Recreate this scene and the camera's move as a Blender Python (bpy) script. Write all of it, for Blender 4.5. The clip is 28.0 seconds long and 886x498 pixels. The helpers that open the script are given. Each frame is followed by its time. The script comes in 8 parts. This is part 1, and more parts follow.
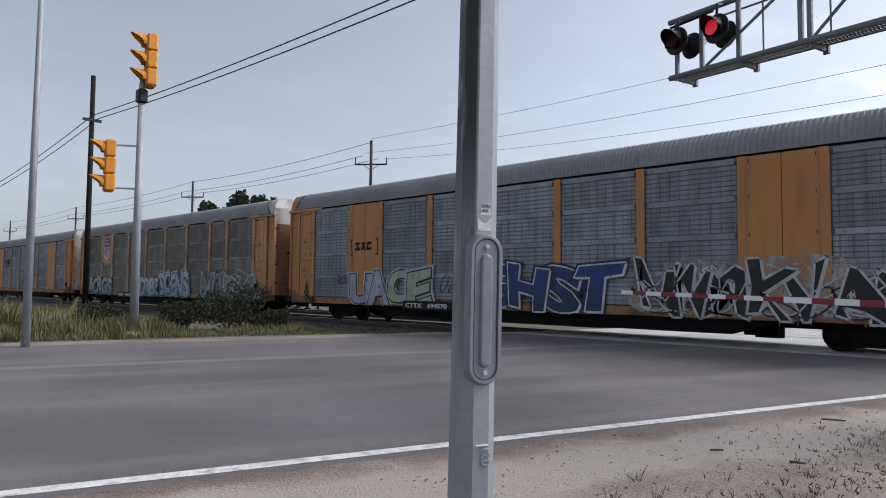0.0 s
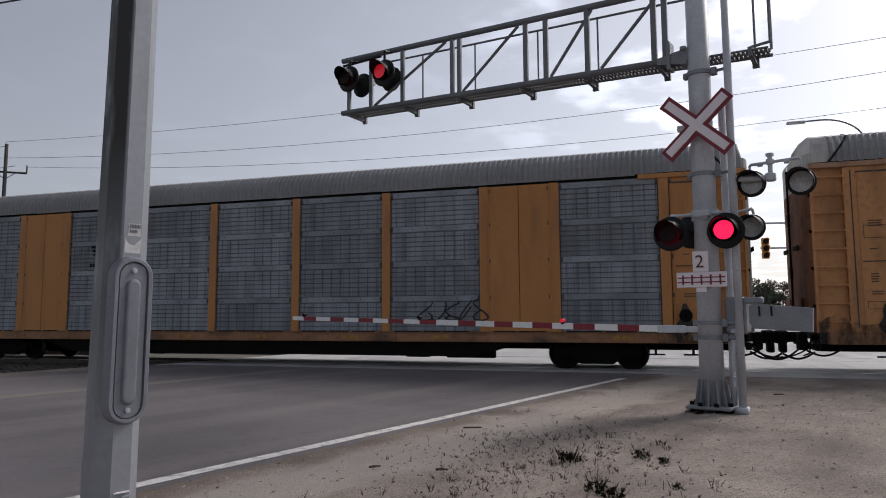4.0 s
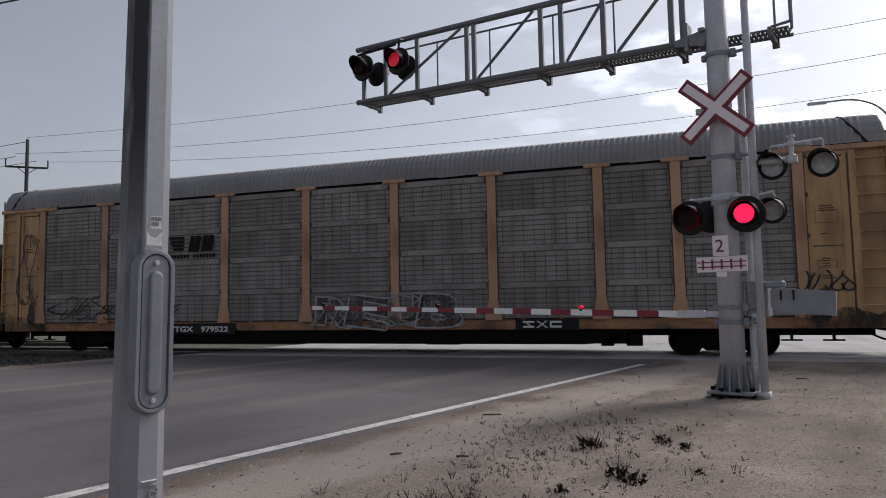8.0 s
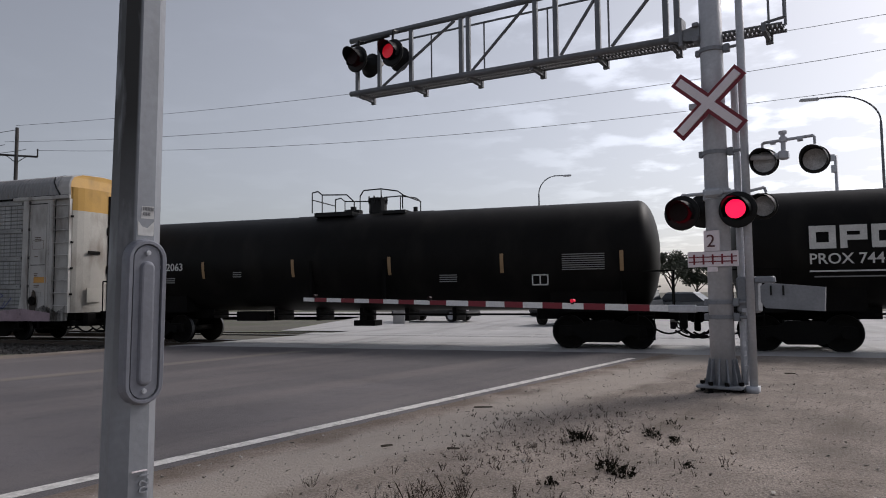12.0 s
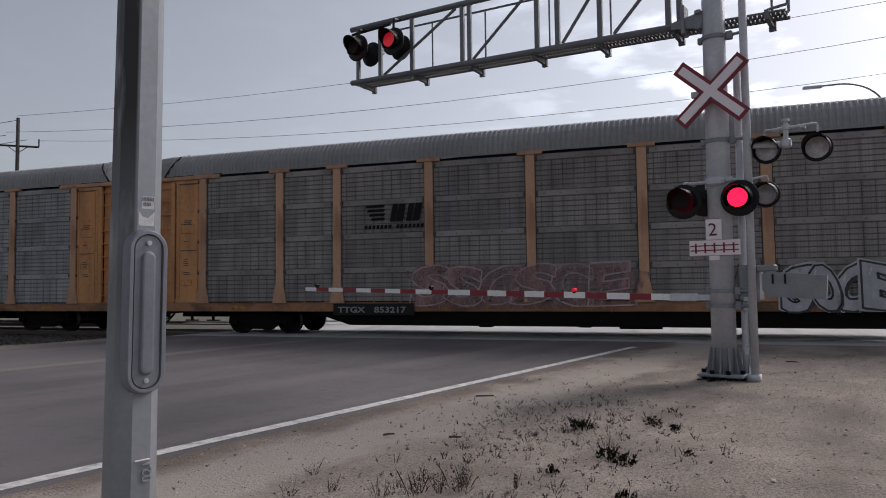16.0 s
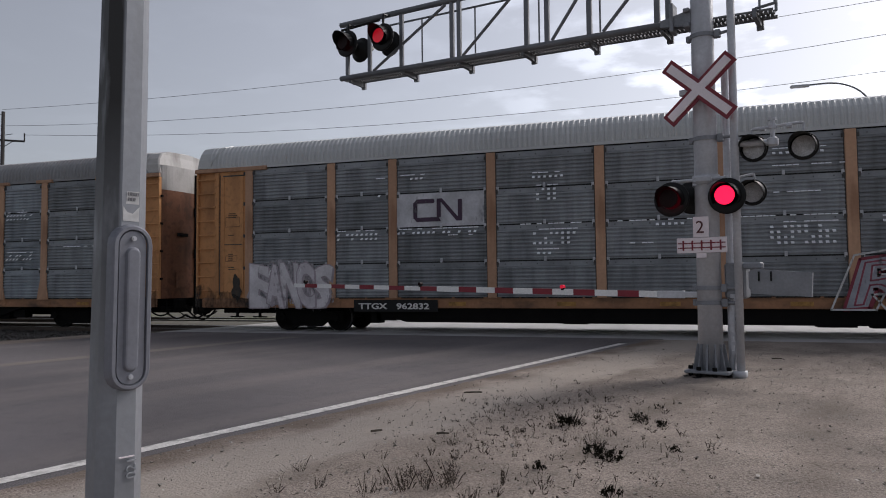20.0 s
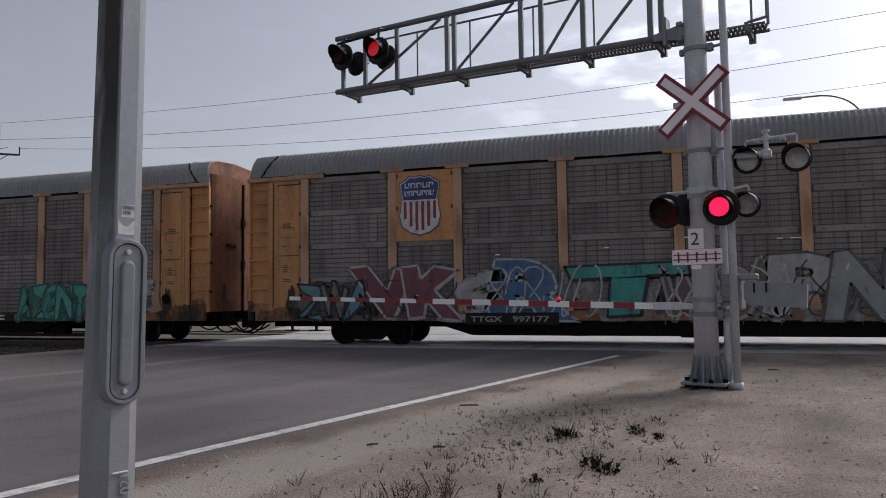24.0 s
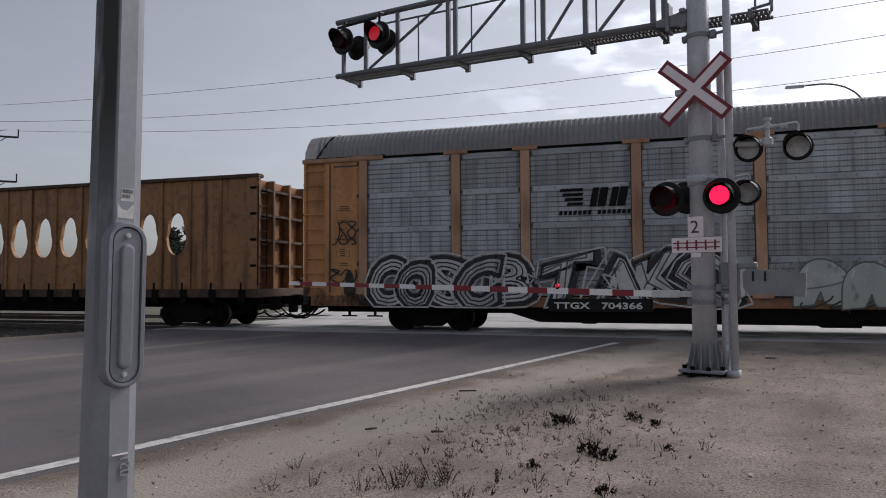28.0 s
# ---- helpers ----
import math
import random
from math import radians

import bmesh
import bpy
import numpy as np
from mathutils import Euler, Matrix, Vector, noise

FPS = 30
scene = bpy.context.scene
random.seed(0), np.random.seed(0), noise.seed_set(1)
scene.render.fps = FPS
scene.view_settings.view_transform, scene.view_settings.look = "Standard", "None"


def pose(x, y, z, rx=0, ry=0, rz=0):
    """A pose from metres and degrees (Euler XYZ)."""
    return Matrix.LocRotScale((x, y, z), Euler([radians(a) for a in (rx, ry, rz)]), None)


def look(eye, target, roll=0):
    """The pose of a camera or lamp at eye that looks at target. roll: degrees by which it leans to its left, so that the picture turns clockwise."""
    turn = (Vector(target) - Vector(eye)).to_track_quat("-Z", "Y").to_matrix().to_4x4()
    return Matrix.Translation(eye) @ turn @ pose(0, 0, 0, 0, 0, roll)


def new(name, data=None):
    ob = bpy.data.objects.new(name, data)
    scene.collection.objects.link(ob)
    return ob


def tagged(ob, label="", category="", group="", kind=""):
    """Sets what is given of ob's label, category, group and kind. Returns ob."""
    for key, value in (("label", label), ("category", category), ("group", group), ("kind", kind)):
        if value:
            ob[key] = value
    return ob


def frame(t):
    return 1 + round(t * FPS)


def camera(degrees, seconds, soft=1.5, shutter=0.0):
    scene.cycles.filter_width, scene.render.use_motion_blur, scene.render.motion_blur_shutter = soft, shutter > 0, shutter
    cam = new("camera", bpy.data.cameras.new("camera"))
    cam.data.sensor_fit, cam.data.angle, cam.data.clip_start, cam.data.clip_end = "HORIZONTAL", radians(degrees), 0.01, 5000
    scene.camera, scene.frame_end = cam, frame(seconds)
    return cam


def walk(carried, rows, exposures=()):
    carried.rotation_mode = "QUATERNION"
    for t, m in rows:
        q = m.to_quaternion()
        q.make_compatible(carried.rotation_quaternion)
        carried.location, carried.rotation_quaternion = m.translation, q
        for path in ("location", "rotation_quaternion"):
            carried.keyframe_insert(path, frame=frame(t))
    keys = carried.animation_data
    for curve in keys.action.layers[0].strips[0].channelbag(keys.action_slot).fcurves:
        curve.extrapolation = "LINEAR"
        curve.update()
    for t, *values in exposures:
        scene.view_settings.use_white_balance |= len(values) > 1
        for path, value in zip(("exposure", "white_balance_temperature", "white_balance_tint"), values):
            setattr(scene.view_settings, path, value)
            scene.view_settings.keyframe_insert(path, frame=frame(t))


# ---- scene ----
cam = camera(66.47, 28.0, soft=1.0)
PATH = [
    (0.0, pose(-0.043, -0.042, 1.5, 93.21, -0.54, 44.16)),
    (0.5, pose(-0.031, -0.028, 1.5, 93.99, -1.23, 41.66)),
    (1.0, pose(-0.020, -0.010, 1.5, 94.39, -0.76, 26.60)),
    (1.5, pose(0.000, 0.000, 1.5, 94.21, -0.85, 18.89)),
    (2.0, pose(0.012, 0.004, 1.5, 94.62, -0.35, 19.40)),
    (2.5, pose(0.013, 0.004, 1.5, 94.87, 0.36, 18.33)),
    (3.0, pose(0.014, 0.005, 1.5, 95.42, 0.80, 18.11)),
    (3.5, pose(0.013, 0.004, 1.5, 95.77, 0.31, 17.03)),
    (5.5, pose(0.007, 0.002, 1.5, 93.74, 0.42, 18.08)),
    (6.0, pose(0.006, 0.002, 1.5, 93.73, 0.43, 18.37)),
    (6.5, pose(0.005, 0.002, 1.5, 94.72, 0.92, 19.83)),
    (7.0, pose(0.005, 0.002, 1.5, 93.77, 1.16, 19.59)),
    (7.5, pose(0.004, 0.001, 1.5, 93.59, 1.09, 18.93)),
    (8.0, pose(0.004, 0.001, 1.5, 94.48, 1.02, 18.67)),
    (8.5, pose(0.003, 0.001, 1.5, 92.52, 1.04, 18.79)),
    (9.0, pose(0.002, 0.001, 1.5, 93.13, 0.73, 18.50)),
    (9.5, pose(0.002, 0.001, 1.5, 93.17, 0.47, 18.35)),
    (10.0, pose(0.001, 0.000, 1.5, 92.99, 0.35, 18.12)),
    (10.5, pose(0.001, 0.000, 1.5, 93.75, 0.39, 18.04)),
    (11.0, pose(0.000, 0.000, 1.5, 93.84, 0.55, 17.99)),
    (11.5, pose(0.000, 0.000, 1.5, 93.73, 0.45, 17.86)),
    (12.0, pose(0.001, 0.000, 1.5, 93.85, 0.58, 17.98)),
    (12.5, pose(0.001, 0.000, 1.5, 93.87, 0.45, 17.90)),
    (14.5, pose(0.003, 0.001, 1.5, 93.42, 0.61, 18.01)),
    (15.0, pose(0.004, 0.001, 1.5, 93.51, 0.58, 18.23)),
    (15.5, pose(0.005, 0.002, 1.5, 93.05, 0.62, 17.92)),
    (16.0, pose(0.007, 0.002, 1.5, 92.95, 0.72, 18.15)),
    (16.5, pose(0.008, 0.003, 1.5, 92.80, 0.57, 17.80)),
    (17.0, pose(0.010, 0.003, 1.5, 92.89, 0.43, 17.75)),
    (17.5, pose(0.011, 0.004, 1.5, 92.87, 0.47, 17.65)),
    (18.0, pose(0.013, 0.004, 1.5, 93.01, 0.60, 17.59)),
    (18.5, pose(0.014, 0.005, 1.5, 92.98, 0.60, 17.63)),
    (19.0, pose(0.016, 0.005, 1.5, 92.95, 0.76, 17.69)),
    (19.5, pose(0.018, 0.006, 1.5, 93.12, 0.65, 17.40)),
    (20.0, pose(0.019, 0.006, 1.5, 92.65, 0.58, 17.26)),
    (20.5, pose(0.019, 0.006, 1.5, 93.07, 0.54, 16.96)),
    (21.0, pose(0.019, 0.006, 1.5, 93.65, 0.69, 17.21)),
    (21.5, pose(0.019, 0.006, 1.5, 93.28, 0.76, 16.92)),
    (23.5, pose(0.019, 0.006, 1.5, 93.36, 0.89, 17.06)),
    (24.0, pose(0.019, 0.006, 1.5, 93.70, 0.77, 16.91)),
    (24.5, pose(0.019, 0.006, 1.5, 93.18, 0.71, 17.04)),
    (25.0, pose(0.019, 0.006, 1.5, 93.93, 0.69, 17.39)),
    (25.5, pose(0.019, 0.006, 1.5, 93.51, 0.77, 17.50)),
    (26.0, pose(0.019, 0.006, 1.5, 93.31, 0.60, 17.47)),
    (26.5, pose(0.019, 0.006, 1.5, 93.62, 0.85, 17.48)),
    (27.0, pose(0.019, 0.006, 1.5, 93.46, 0.80, 17.81)),
    (27.5, pose(0.019, 0.006, 1.5, 93.01, 0.66, 17.59)),
    (28.0, pose(0.019, 0.006, 1.5, 92.52, 0.33, 16.85)),
]
walk(cam, PATH, [(0.0, 0.62, 6050, 12), (0.6, 0.54, 6100, 12), (1.0, 0.38, 6300, 14), (1.6, 0.20, 6360, 14), (2.4, 0.12, 6360, 14), (9.0, 0.11, 6360, 14), (10.0, 0.02, 6360, 14), (12.5, -0.03, 6360, 14), (14.5, 0.09, 6360, 14), (28.0, 0.09, 6360, 14)])

# ---- sky and sun: thin bright overcast, the sun behind the train ----
SUN_EL, SUN_AZ = 40.0, 40.0      # degrees; azimuth clockwise from +y
world = bpy.data.worlds.new("sky")
scene.world = world
world.use_nodes = True
wn, wl = world.node_tree.nodes, world.node_tree.links
bg = wn["Background"]
sky = wn.new("ShaderNodeTexSky")
sky.sky_type = 'NISHITA'
sky.sun_disc = False
sky.sun_elevation, sky.sun_rotation = radians(SUN_EL), radians(SUN_AZ)
sky.air_density, sky.dust_density, sky.ozone_density = 1.0, 2.0, 1.5
coord = wn.new("ShaderNodeTexCoord")
sep = wn.new("ShaderNodeSeparateXYZ")
wl.new(coord.outputs["Generated"], sep.inputs[0])


def sky_math(op, a, b=None):
    q = wn.new("ShaderNodeMath")
    q.operation = op
    for k, v in ((0, a), (1, b)):
        if isinstance(v, (int, float)):
            q.inputs[k].default_value = v
        elif v is not None:
            wl.new(v, q.inputs[k])
    return q.outputs[0]


def sky_span(v, a, b, c, d):
    q = wn.new("ShaderNodeMapRange")
    q.interpolation_type = 'SMOOTHSTEP'
    for k, w in zip(("From Min", "From Max", "To Min", "To Max"), (a, b, c, d)):
        q.inputs[k].default_value = w
    wl.new(v, q.inputs["Value"])
    return q.outputs[0]


# a flat cloud layer seen in perspective, brighter and more broken towards the sun
deep = sky_math('ADD', sky_math('MAXIMUM', sep.outputs[2], 0.0), 0.10)
flat = wn.new("ShaderNodeCombineXYZ")
wl.new(sky_math('DIVIDE', sep.outputs[0], deep), flat.inputs[0])
wl.new(sky_math('DIVIDE', sep.outputs[1], deep), flat.inputs[1])
cloud = wn.new("ShaderNodeTexNoise")
cloud.inputs["Scale"].default_value = 3.0
cloud.inputs["Detail"].default_value = 8.0
cloud.inputs["Roughness"].default_value = 0.52
cloud.inputs["Distortion"].default_value = 0.1
wl.new(flat.outputs[0], cloud.inputs["Vector"])
near = wn.new("ShaderNodeVectorMath")
near.operation = 'DOT_PRODUCT'
near.inputs[1].default_value = (math.sin(radians(SUN_AZ)) * math.cos(radians(SUN_EL)), math.cos(radians(SUN_AZ)) * math.cos(radians(SUN_EL)), math.sin(radians(SUN_EL)))
wl.new(coord.outputs["Generated"], near.inputs[0])
veil = sky_span(near.outputs["Value"], -0.25, 0.80, 0.61, 0.76)
puffs = sky_math('MULTIPLY', sky_span(cloud.outputs["Fac"], 0.48, 0.64, 0.0, 0.55), sky_span(near.outputs["Value"], 0.52, 0.82, 0.06, 1.0))
cover = sky_math('MULTIPLY', veil, sky_math('ADD', puffs, 1.0))
grey = wn.new("ShaderNodeHueSaturation")
grey.inputs["Saturation"].default_value = 0.37
wmix = wn.new("ShaderNodeMixRGB")
wmix.blend_type = 'MULTIPLY'
wmix.inputs[0].default_value = 1.0
haze = wn.new("ShaderNodeMixRGB")
haze.inputs[0].default_value = 0.04
haze.inputs[2].default_value = (5.0, 5.25, 5.4, 1)
wl.new(sky.outputs[0], grey.inputs["Color"])
wl.new(grey.outputs[0], haze.inputs[1])
wl.new(haze.outputs[0], wmix.inputs[1])
wl.new(cover, wmix.inputs[2])
wl.new(wmix.outputs[0], bg.inputs[0])
bg.inputs[1].default_value = 0.146

sun_data = bpy.data.lights.new("sun", 'SUN')
sun_data.energy, sun_data.angle, sun_data.color = 1.9, radians(18), (1.0, 0.95, 0.88)
sun = new("sun", sun_data)
sun.matrix_world = look((0, 0, 0), (-math.sin(radians(SUN_AZ)) * math.cos(radians(SUN_EL)),
                                    -math.cos(radians(SUN_AZ)) * math.cos(radians(SUN_EL)), -math.sin(radians(SUN_EL))))



# ---- materials ----
def mat(name, rgb, rough=0.6, metal=0.0, var=0.18, scale=2.0, fine=0.10, fscale=25.0, bump=0.0, bscale=60.0,
        stain=None, stain_amt=0.0, stain_scale=(1.0, 1.0, 1.0), rand=0.0, emit=0.0, still=False, spec=0.5, streak=0.0, speck=None):
    """A procedural surface: two scales of tone, an optional stain colour, optional fine relief."""
    m = bpy.data.materials.new(name)
    m.use_nodes = True
    n, l = m.node_tree.nodes, m.node_tree.links
    b = n["Principled BSDF"]
    b.inputs["Roughness"].default_value, b.inputs["Metallic"].default_value = rough, metal
    b.inputs["Specular IOR Level"].default_value = spec
    tc = n.new("ShaderNodeTexCoord") if not still else n.new("ShaderNodeNewGeometry")
    co = tc.outputs["Object"] if not still else tc.outputs["Position"]

    def noise_tex(sc, detail, mapping=None):
        t = n.new("ShaderNodeTexNoise")
        t.inputs["Scale"].default_value, t.inputs["Detail"].default_value = sc, detail
        if mapping:
            mp = n.new("ShaderNodeMapping")
            if streak:
                mp.vector_type = 'TEXTURE'
                mp.inputs["Rotation"].default_value = (0, 0, radians(streak))
                mapping = tuple(1 / q for q in mapping)
            mp.inputs["Scale"].default_value = mapping
            l.new(co, mp.inputs["Vector"])
            l.new(mp.outputs[0], t.inputs["Vector"])
        else:
            l.new(co, t.inputs["Vector"])
        return t.outputs["Fac"]

    def scaled(col, fac, amt):
        mr = n.new("ShaderNodeMapRange")
        mr.inputs["From Min"].default_value, mr.inputs["From Max"].default_value = 0.25, 0.75
        mr.inputs["To Min"].default_value, mr.inputs["To Max"].default_value = 1 - amt, 1 + amt
        l.new(fac, mr.inputs["Value"])
        mul = n.new("ShaderNodeMixRGB")
        mul.blend_type = 'MULTIPLY'
        mul.inputs[0].default_value = 1.0
        l.new(col, mul.inputs[1])
        l.new(mr.outputs[0], mul.inputs[2])
        return mul.outputs[0]

    rgbn = n.new("ShaderNodeRGB")
    rgbn.outputs[0].default_value = (*rgb, 1)
    col = rgbn.outputs[0]
    if var:
        col = scaled(col, noise_tex(scale, 4), var)
    if fine:
        col = scaled(col, noise_tex(fscale, 3), fine)
    if rand:
        oi = n.new("ShaderNodeObjectInfo")
        col = scaled(col, oi.outputs["Random"], rand)
    if stain:
        mr = n.new("ShaderNodeMapRange")
        mr.inputs["From Min"].default_value, mr.inputs["From Max"].default_value = 0.5, 0.72
        mr.inputs["To Max"].default_value = stain_amt
        l.new(noise_tex(1.0, 6, stain_scale), mr.inputs["Value"])
        mx = n.new("ShaderNodeMixRGB")
        mx.inputs[2].default_value = (*stain, 1)
        l.new(mr.outputs[0], mx.inputs[0])
        l.new(col, mx.inputs[1])
        col = mx.outputs[0]
    if speck:
        srgb, samt, sscale = speck
        mr = n.new("ShaderNodeMapRange")
        mr.inputs["From Min"].default_value, mr.inputs["From Max"].default_value = 0.54, 0.64
        mr.inputs["To Max"].default_value = samt
        l.new(noise_tex(sscale, 2), mr.inputs["Value"])
        mx = n.new("ShaderNodeMixRGB")
        mx.inputs[2].default_value = (*srgb, 1)
        l.new(mr.outputs[0], mx.inputs[0])
        l.new(col, mx.inputs[1])
        col = mx.outputs[0]
    l.new(col, b.inputs["Base Color"])
    if bump:
        bp = n.new("ShaderNodeBump")
        bp.inputs["Strength"].default_value, bp.inputs["Distance"].default_value = bump, 0.02
        l.new(noise_tex(bscale, 4), bp.inputs["Height"])
        l.new(bp.outputs[0], b.inputs["Normal"])
    if emit:
        b.inputs["Emission Color"].default_value = (*rgb, 1)
        b.inputs["Emission Strength"].default_value = emit
    return m


RUST = (0.11, 0.05, 0.025)
M_ASPHALT = mat("asphalt", (0.118, 0.107, 0.110), 0.8, var=0.28, scale=0.35, fine=0.5, fscale=70, bump=0.5, bscale=130,
                stain=(0.195, 0.170, 0.162), stain_amt=0.75, stain_scale=(0.75, 0.05, 1), streak=-18.5, speck=((0.06, 0.054, 0.056), 0.22, 6.0), still=True)
M_SAND = mat("sandy_gravel", (0.250, 0.209, 0.179), 0.95, var=0.36, scale=0.9, fine=0.5, fscale=70, bump=0.9, bscale=48,
             stain=(0.135, 0.107, 0.086), stain_amt=0.85, stain_scale=(1.7, 0.42, 1), streak=-18.5, speck=((0.11, 0.09, 0.076), 0.7, 34.0), still=True)


def swept(m, rgb, start, end, amount, scale=0.9):
    """A ragged band of swept earth or fine sand, from start to end beside the road's edge."""
    n, l = m.node_tree.nodes, m.node_tree.links
    place = n.new("ShaderNodeNewGeometry").outputs["Position"]
    src = n["Principled BSDF"].inputs["Base Color"].links[0].from_socket
    dot, nz, ad, mr, mr2, both, gain, mx = (n.new("ShaderNode" + q) for q in ("VectorMath", "TexNoise", "Math", "MapRange", "MapRange", "Math", "Math", "MixRGB"))
    dot.operation = 'DOT_PRODUCT'
    dot.inputs[1].default_value = (1.0, -0.335, 0.0)
    l.new(place, dot.inputs[0])
    l.new(place, nz.inputs["Vector"])
    nz.inputs["Scale"].default_value, nz.inputs["Detail"].default_value, nz.inputs["Roughness"].default_value = scale, 6.0, 0.6
    ad.operation = 'MULTIPLY_ADD'
    ad.inputs[1].default_value = 1.6
    l.new(nz.outputs["Fac"], ad.inputs[0])
    l.new(dot.outputs["Value"], ad.inputs[2])
    for node, edge, inner in ((mr, end, end - 0.4), (mr2, start - 0.3, start + 0.1)):
        node.inputs["From Min"].default_value, node.inputs["From Max"].default_value = edge - 5.32, inner - 5.32
        l.new(ad.outputs[0], node.inputs["Value"])
    both.operation = 'MULTIPLY'
    gain.operation = 'MULTIPLY'
    gain.inputs[1].default_value = amount
    l.new(mr.outputs[0], both.inputs[0])
    l.new(mr2.outputs[0], both.inputs[1])
    l.new(both.outputs[0], gain.inputs[0])
    mx.inputs[2].default_value = (*rgb, 1)
    l.new(gain.outputs[0], mx.inputs[0])
    l.new(src, mx.inputs[1])
    l.new(mx.outputs[0], n["Principled BSDF"].inputs["Base Color"])


swept(M_SAND, (0.36, 0.315, 0.275), 0.75, 2.1, 0.75, 0.7)
swept(M_SAND, (0.125, 0.09, 0.066), -2.0, 0.75, 0.7)
M_DIRT = mat("dry_ground", (0.10, 0.092, 0.072), 0.95, var=0.3, scale=0.15, fine=0.3, fscale=9, bump=0.5, bscale=20,
             stain=(0.09, 0.11, 0.045), stain_amt=0.8, stain_scale=(0.25, 0.25, 1), still=True)
M_BALLAST = mat("ballast", (0.085, 0.078, 0.072), 0.95, var=0.2, scale=0.7, fine=0.5, fscale=24, bump=1.0, bscale=22, still=True)
M_CONCRETE = mat("pale_concrete", (0.40, 0.39, 0.385), 0.8, var=0.14, scale=0.5, fine=0.15, fscale=30, bump=0.2, bscale=60, still=True,
                 stain=(0.2, 0.19, 0.18), stain_amt=0.5, stain_scale=(1.4, 0.12, 1))
M_LINE = mat("road_paint_white", (0.62, 0.60, 0.57), 0.7, var=0.12, scale=3, fine=0.22, fscale=40, still=True,
             stain=(0.13, 0.12, 0.11), stain_amt=0.7, stain_scale=(7, 7, 1))
M_YLINE = mat("road_paint_yellow", (0.165, 0.143, 0.128), 0.75, var=0.2, scale=2, fine=0.25, fscale=30, still=True,
              stain=(0.12, 0.11, 0.10), stain_amt=0.8, stain_scale=(2, 2, 1))
M_RAIL = mat("rail_steel", (0.09, 0.07, 0.06), 0.5, 0.6, var=0.2, scale=2, fine=0.1, still=True)
M_RAILTOP = mat("rail_top_steel", (0.42, 0.42, 0.43), 0.3, 1.0, var=0.1, scale=2, still=True)
M_TIE = mat("creosoted_timber", (0.05, 0.042, 0.036), 0.9, var=0.3, scale=2, fine=0.25, fscale=20, rand=0.3)
M_PAINT = mat("faded_orange_paint", (0.565, 0.278, 0.118), 0.6, spec=0.25, var=0.14, scale=0.6, fine=0.06, fscale=14, bump=0.05, bscale=8,
              stain=(0.19, 0.09, 0.045), stain_amt=0.6, stain_scale=(1.6, 1.2, 0.4), speck=((0.24, 0.12, 0.06), 0.3, 7.0))
M_ORANGE = mat("bright_orange_paint", (0.50, 0.225, 0.075), 0.55, spec=0.3, var=0.10, scale=0.5, fine=0.05, fscale=14,
               stain=(0.26, 0.12, 0.06), stain_amt=0.5, stain_scale=(2.5, 1.2, 0.4))
M_TAN = mat("sun_bleached_orange_paint", (0.455, 0.275, 0.178), 0.65, spec=0.2, var=0.14, scale=0.8, fine=0.08, fscale=14,
            stain=(0.24, 0.12, 0.07), stain_amt=0.7, stain_scale=(3.0, 1.2, 0.5), rand=0.1)
M_ENDRUST = mat("rust_brown_end_paint", (0.21, 0.094, 0.054), 0.7, spec=0.2, var=0.25, scale=0.7, fine=0.1, fscale=12, stain=(0.05, 0.03, 0.022), stain_amt=0.9, stain_scale=(1.5, 1.2, 0.35), speck=((0.09, 0.05, 0.035), 0.5, 5.0))
M_ENDWHITE = mat("rust_stained_white_paint", (0.40, 0.37, 0.34), 0.65, spec=0.2, var=0.2, scale=0.8, fine=0.1, stain=(0.17, 0.085, 0.04), stain_amt=0.9, stain_scale=(2.4, 2.0, 0.35))
M_PAINT2 = mat("yellow_freight_paint", (0.48, 0.29, 0.135), 0.55, var=0.15, scale=0.6, fine=0.06, fscale=14, bump=0.05, bscale=8,
               stain=RUST, stain_amt=0.6, stain_scale=(2.2, 1.2, 0.5))
M_RUSTBAND = mat("rusty_orange_sill", (0.31, 0.155, 0.078), 0.7, var=0.3, scale=0.8, fine=0.15, fscale=12,
                 stain=(0.05, 0.035, 0.028), stain_amt=0.8, stain_scale=(1.1, 1.1, 2.5))
M_WHITECAR = mat("dirty_white_paint", (0.47, 0.455, 0.44), 0.6, var=0.14, scale=0.7, fine=0.08, stain=(0.13, 0.105, 0.09), stain_amt=0.75,
                 stain_scale=(2, 1.5, 0.6))
M_GROOVE = mat("dark_panel_groove", (0.085, 0.082, 0.08), 0.85, spec=0.1, var=0.3, scale=3, fine=0.2)
M_UNDER = mat("grimy_steel_and_shade", (0.0065, 0.006, 0.0058), 0.85, spec=0.12, var=0.3, scale=2, fine=0.2)
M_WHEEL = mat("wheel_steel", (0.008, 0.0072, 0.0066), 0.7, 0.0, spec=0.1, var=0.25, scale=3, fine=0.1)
M_TREAD = mat("wheel_rim_worn", (0.12, 0.12, 0.12), 0.4, 1.0, var=0.1)
M_ROOF = mat("galvanised_roof", (0.268, 0.268, 0.274), 0.65, 0.0, spec=0.3, var=0.14, scale=0.5, fine=0.06, fscale=10)
M_ROOF_WHITE = mat("pale_galvanised_roof", (0.52, 0.53, 0.53), 0.5, 0.15, var=0.1, scale=0.5, fine=0.05)
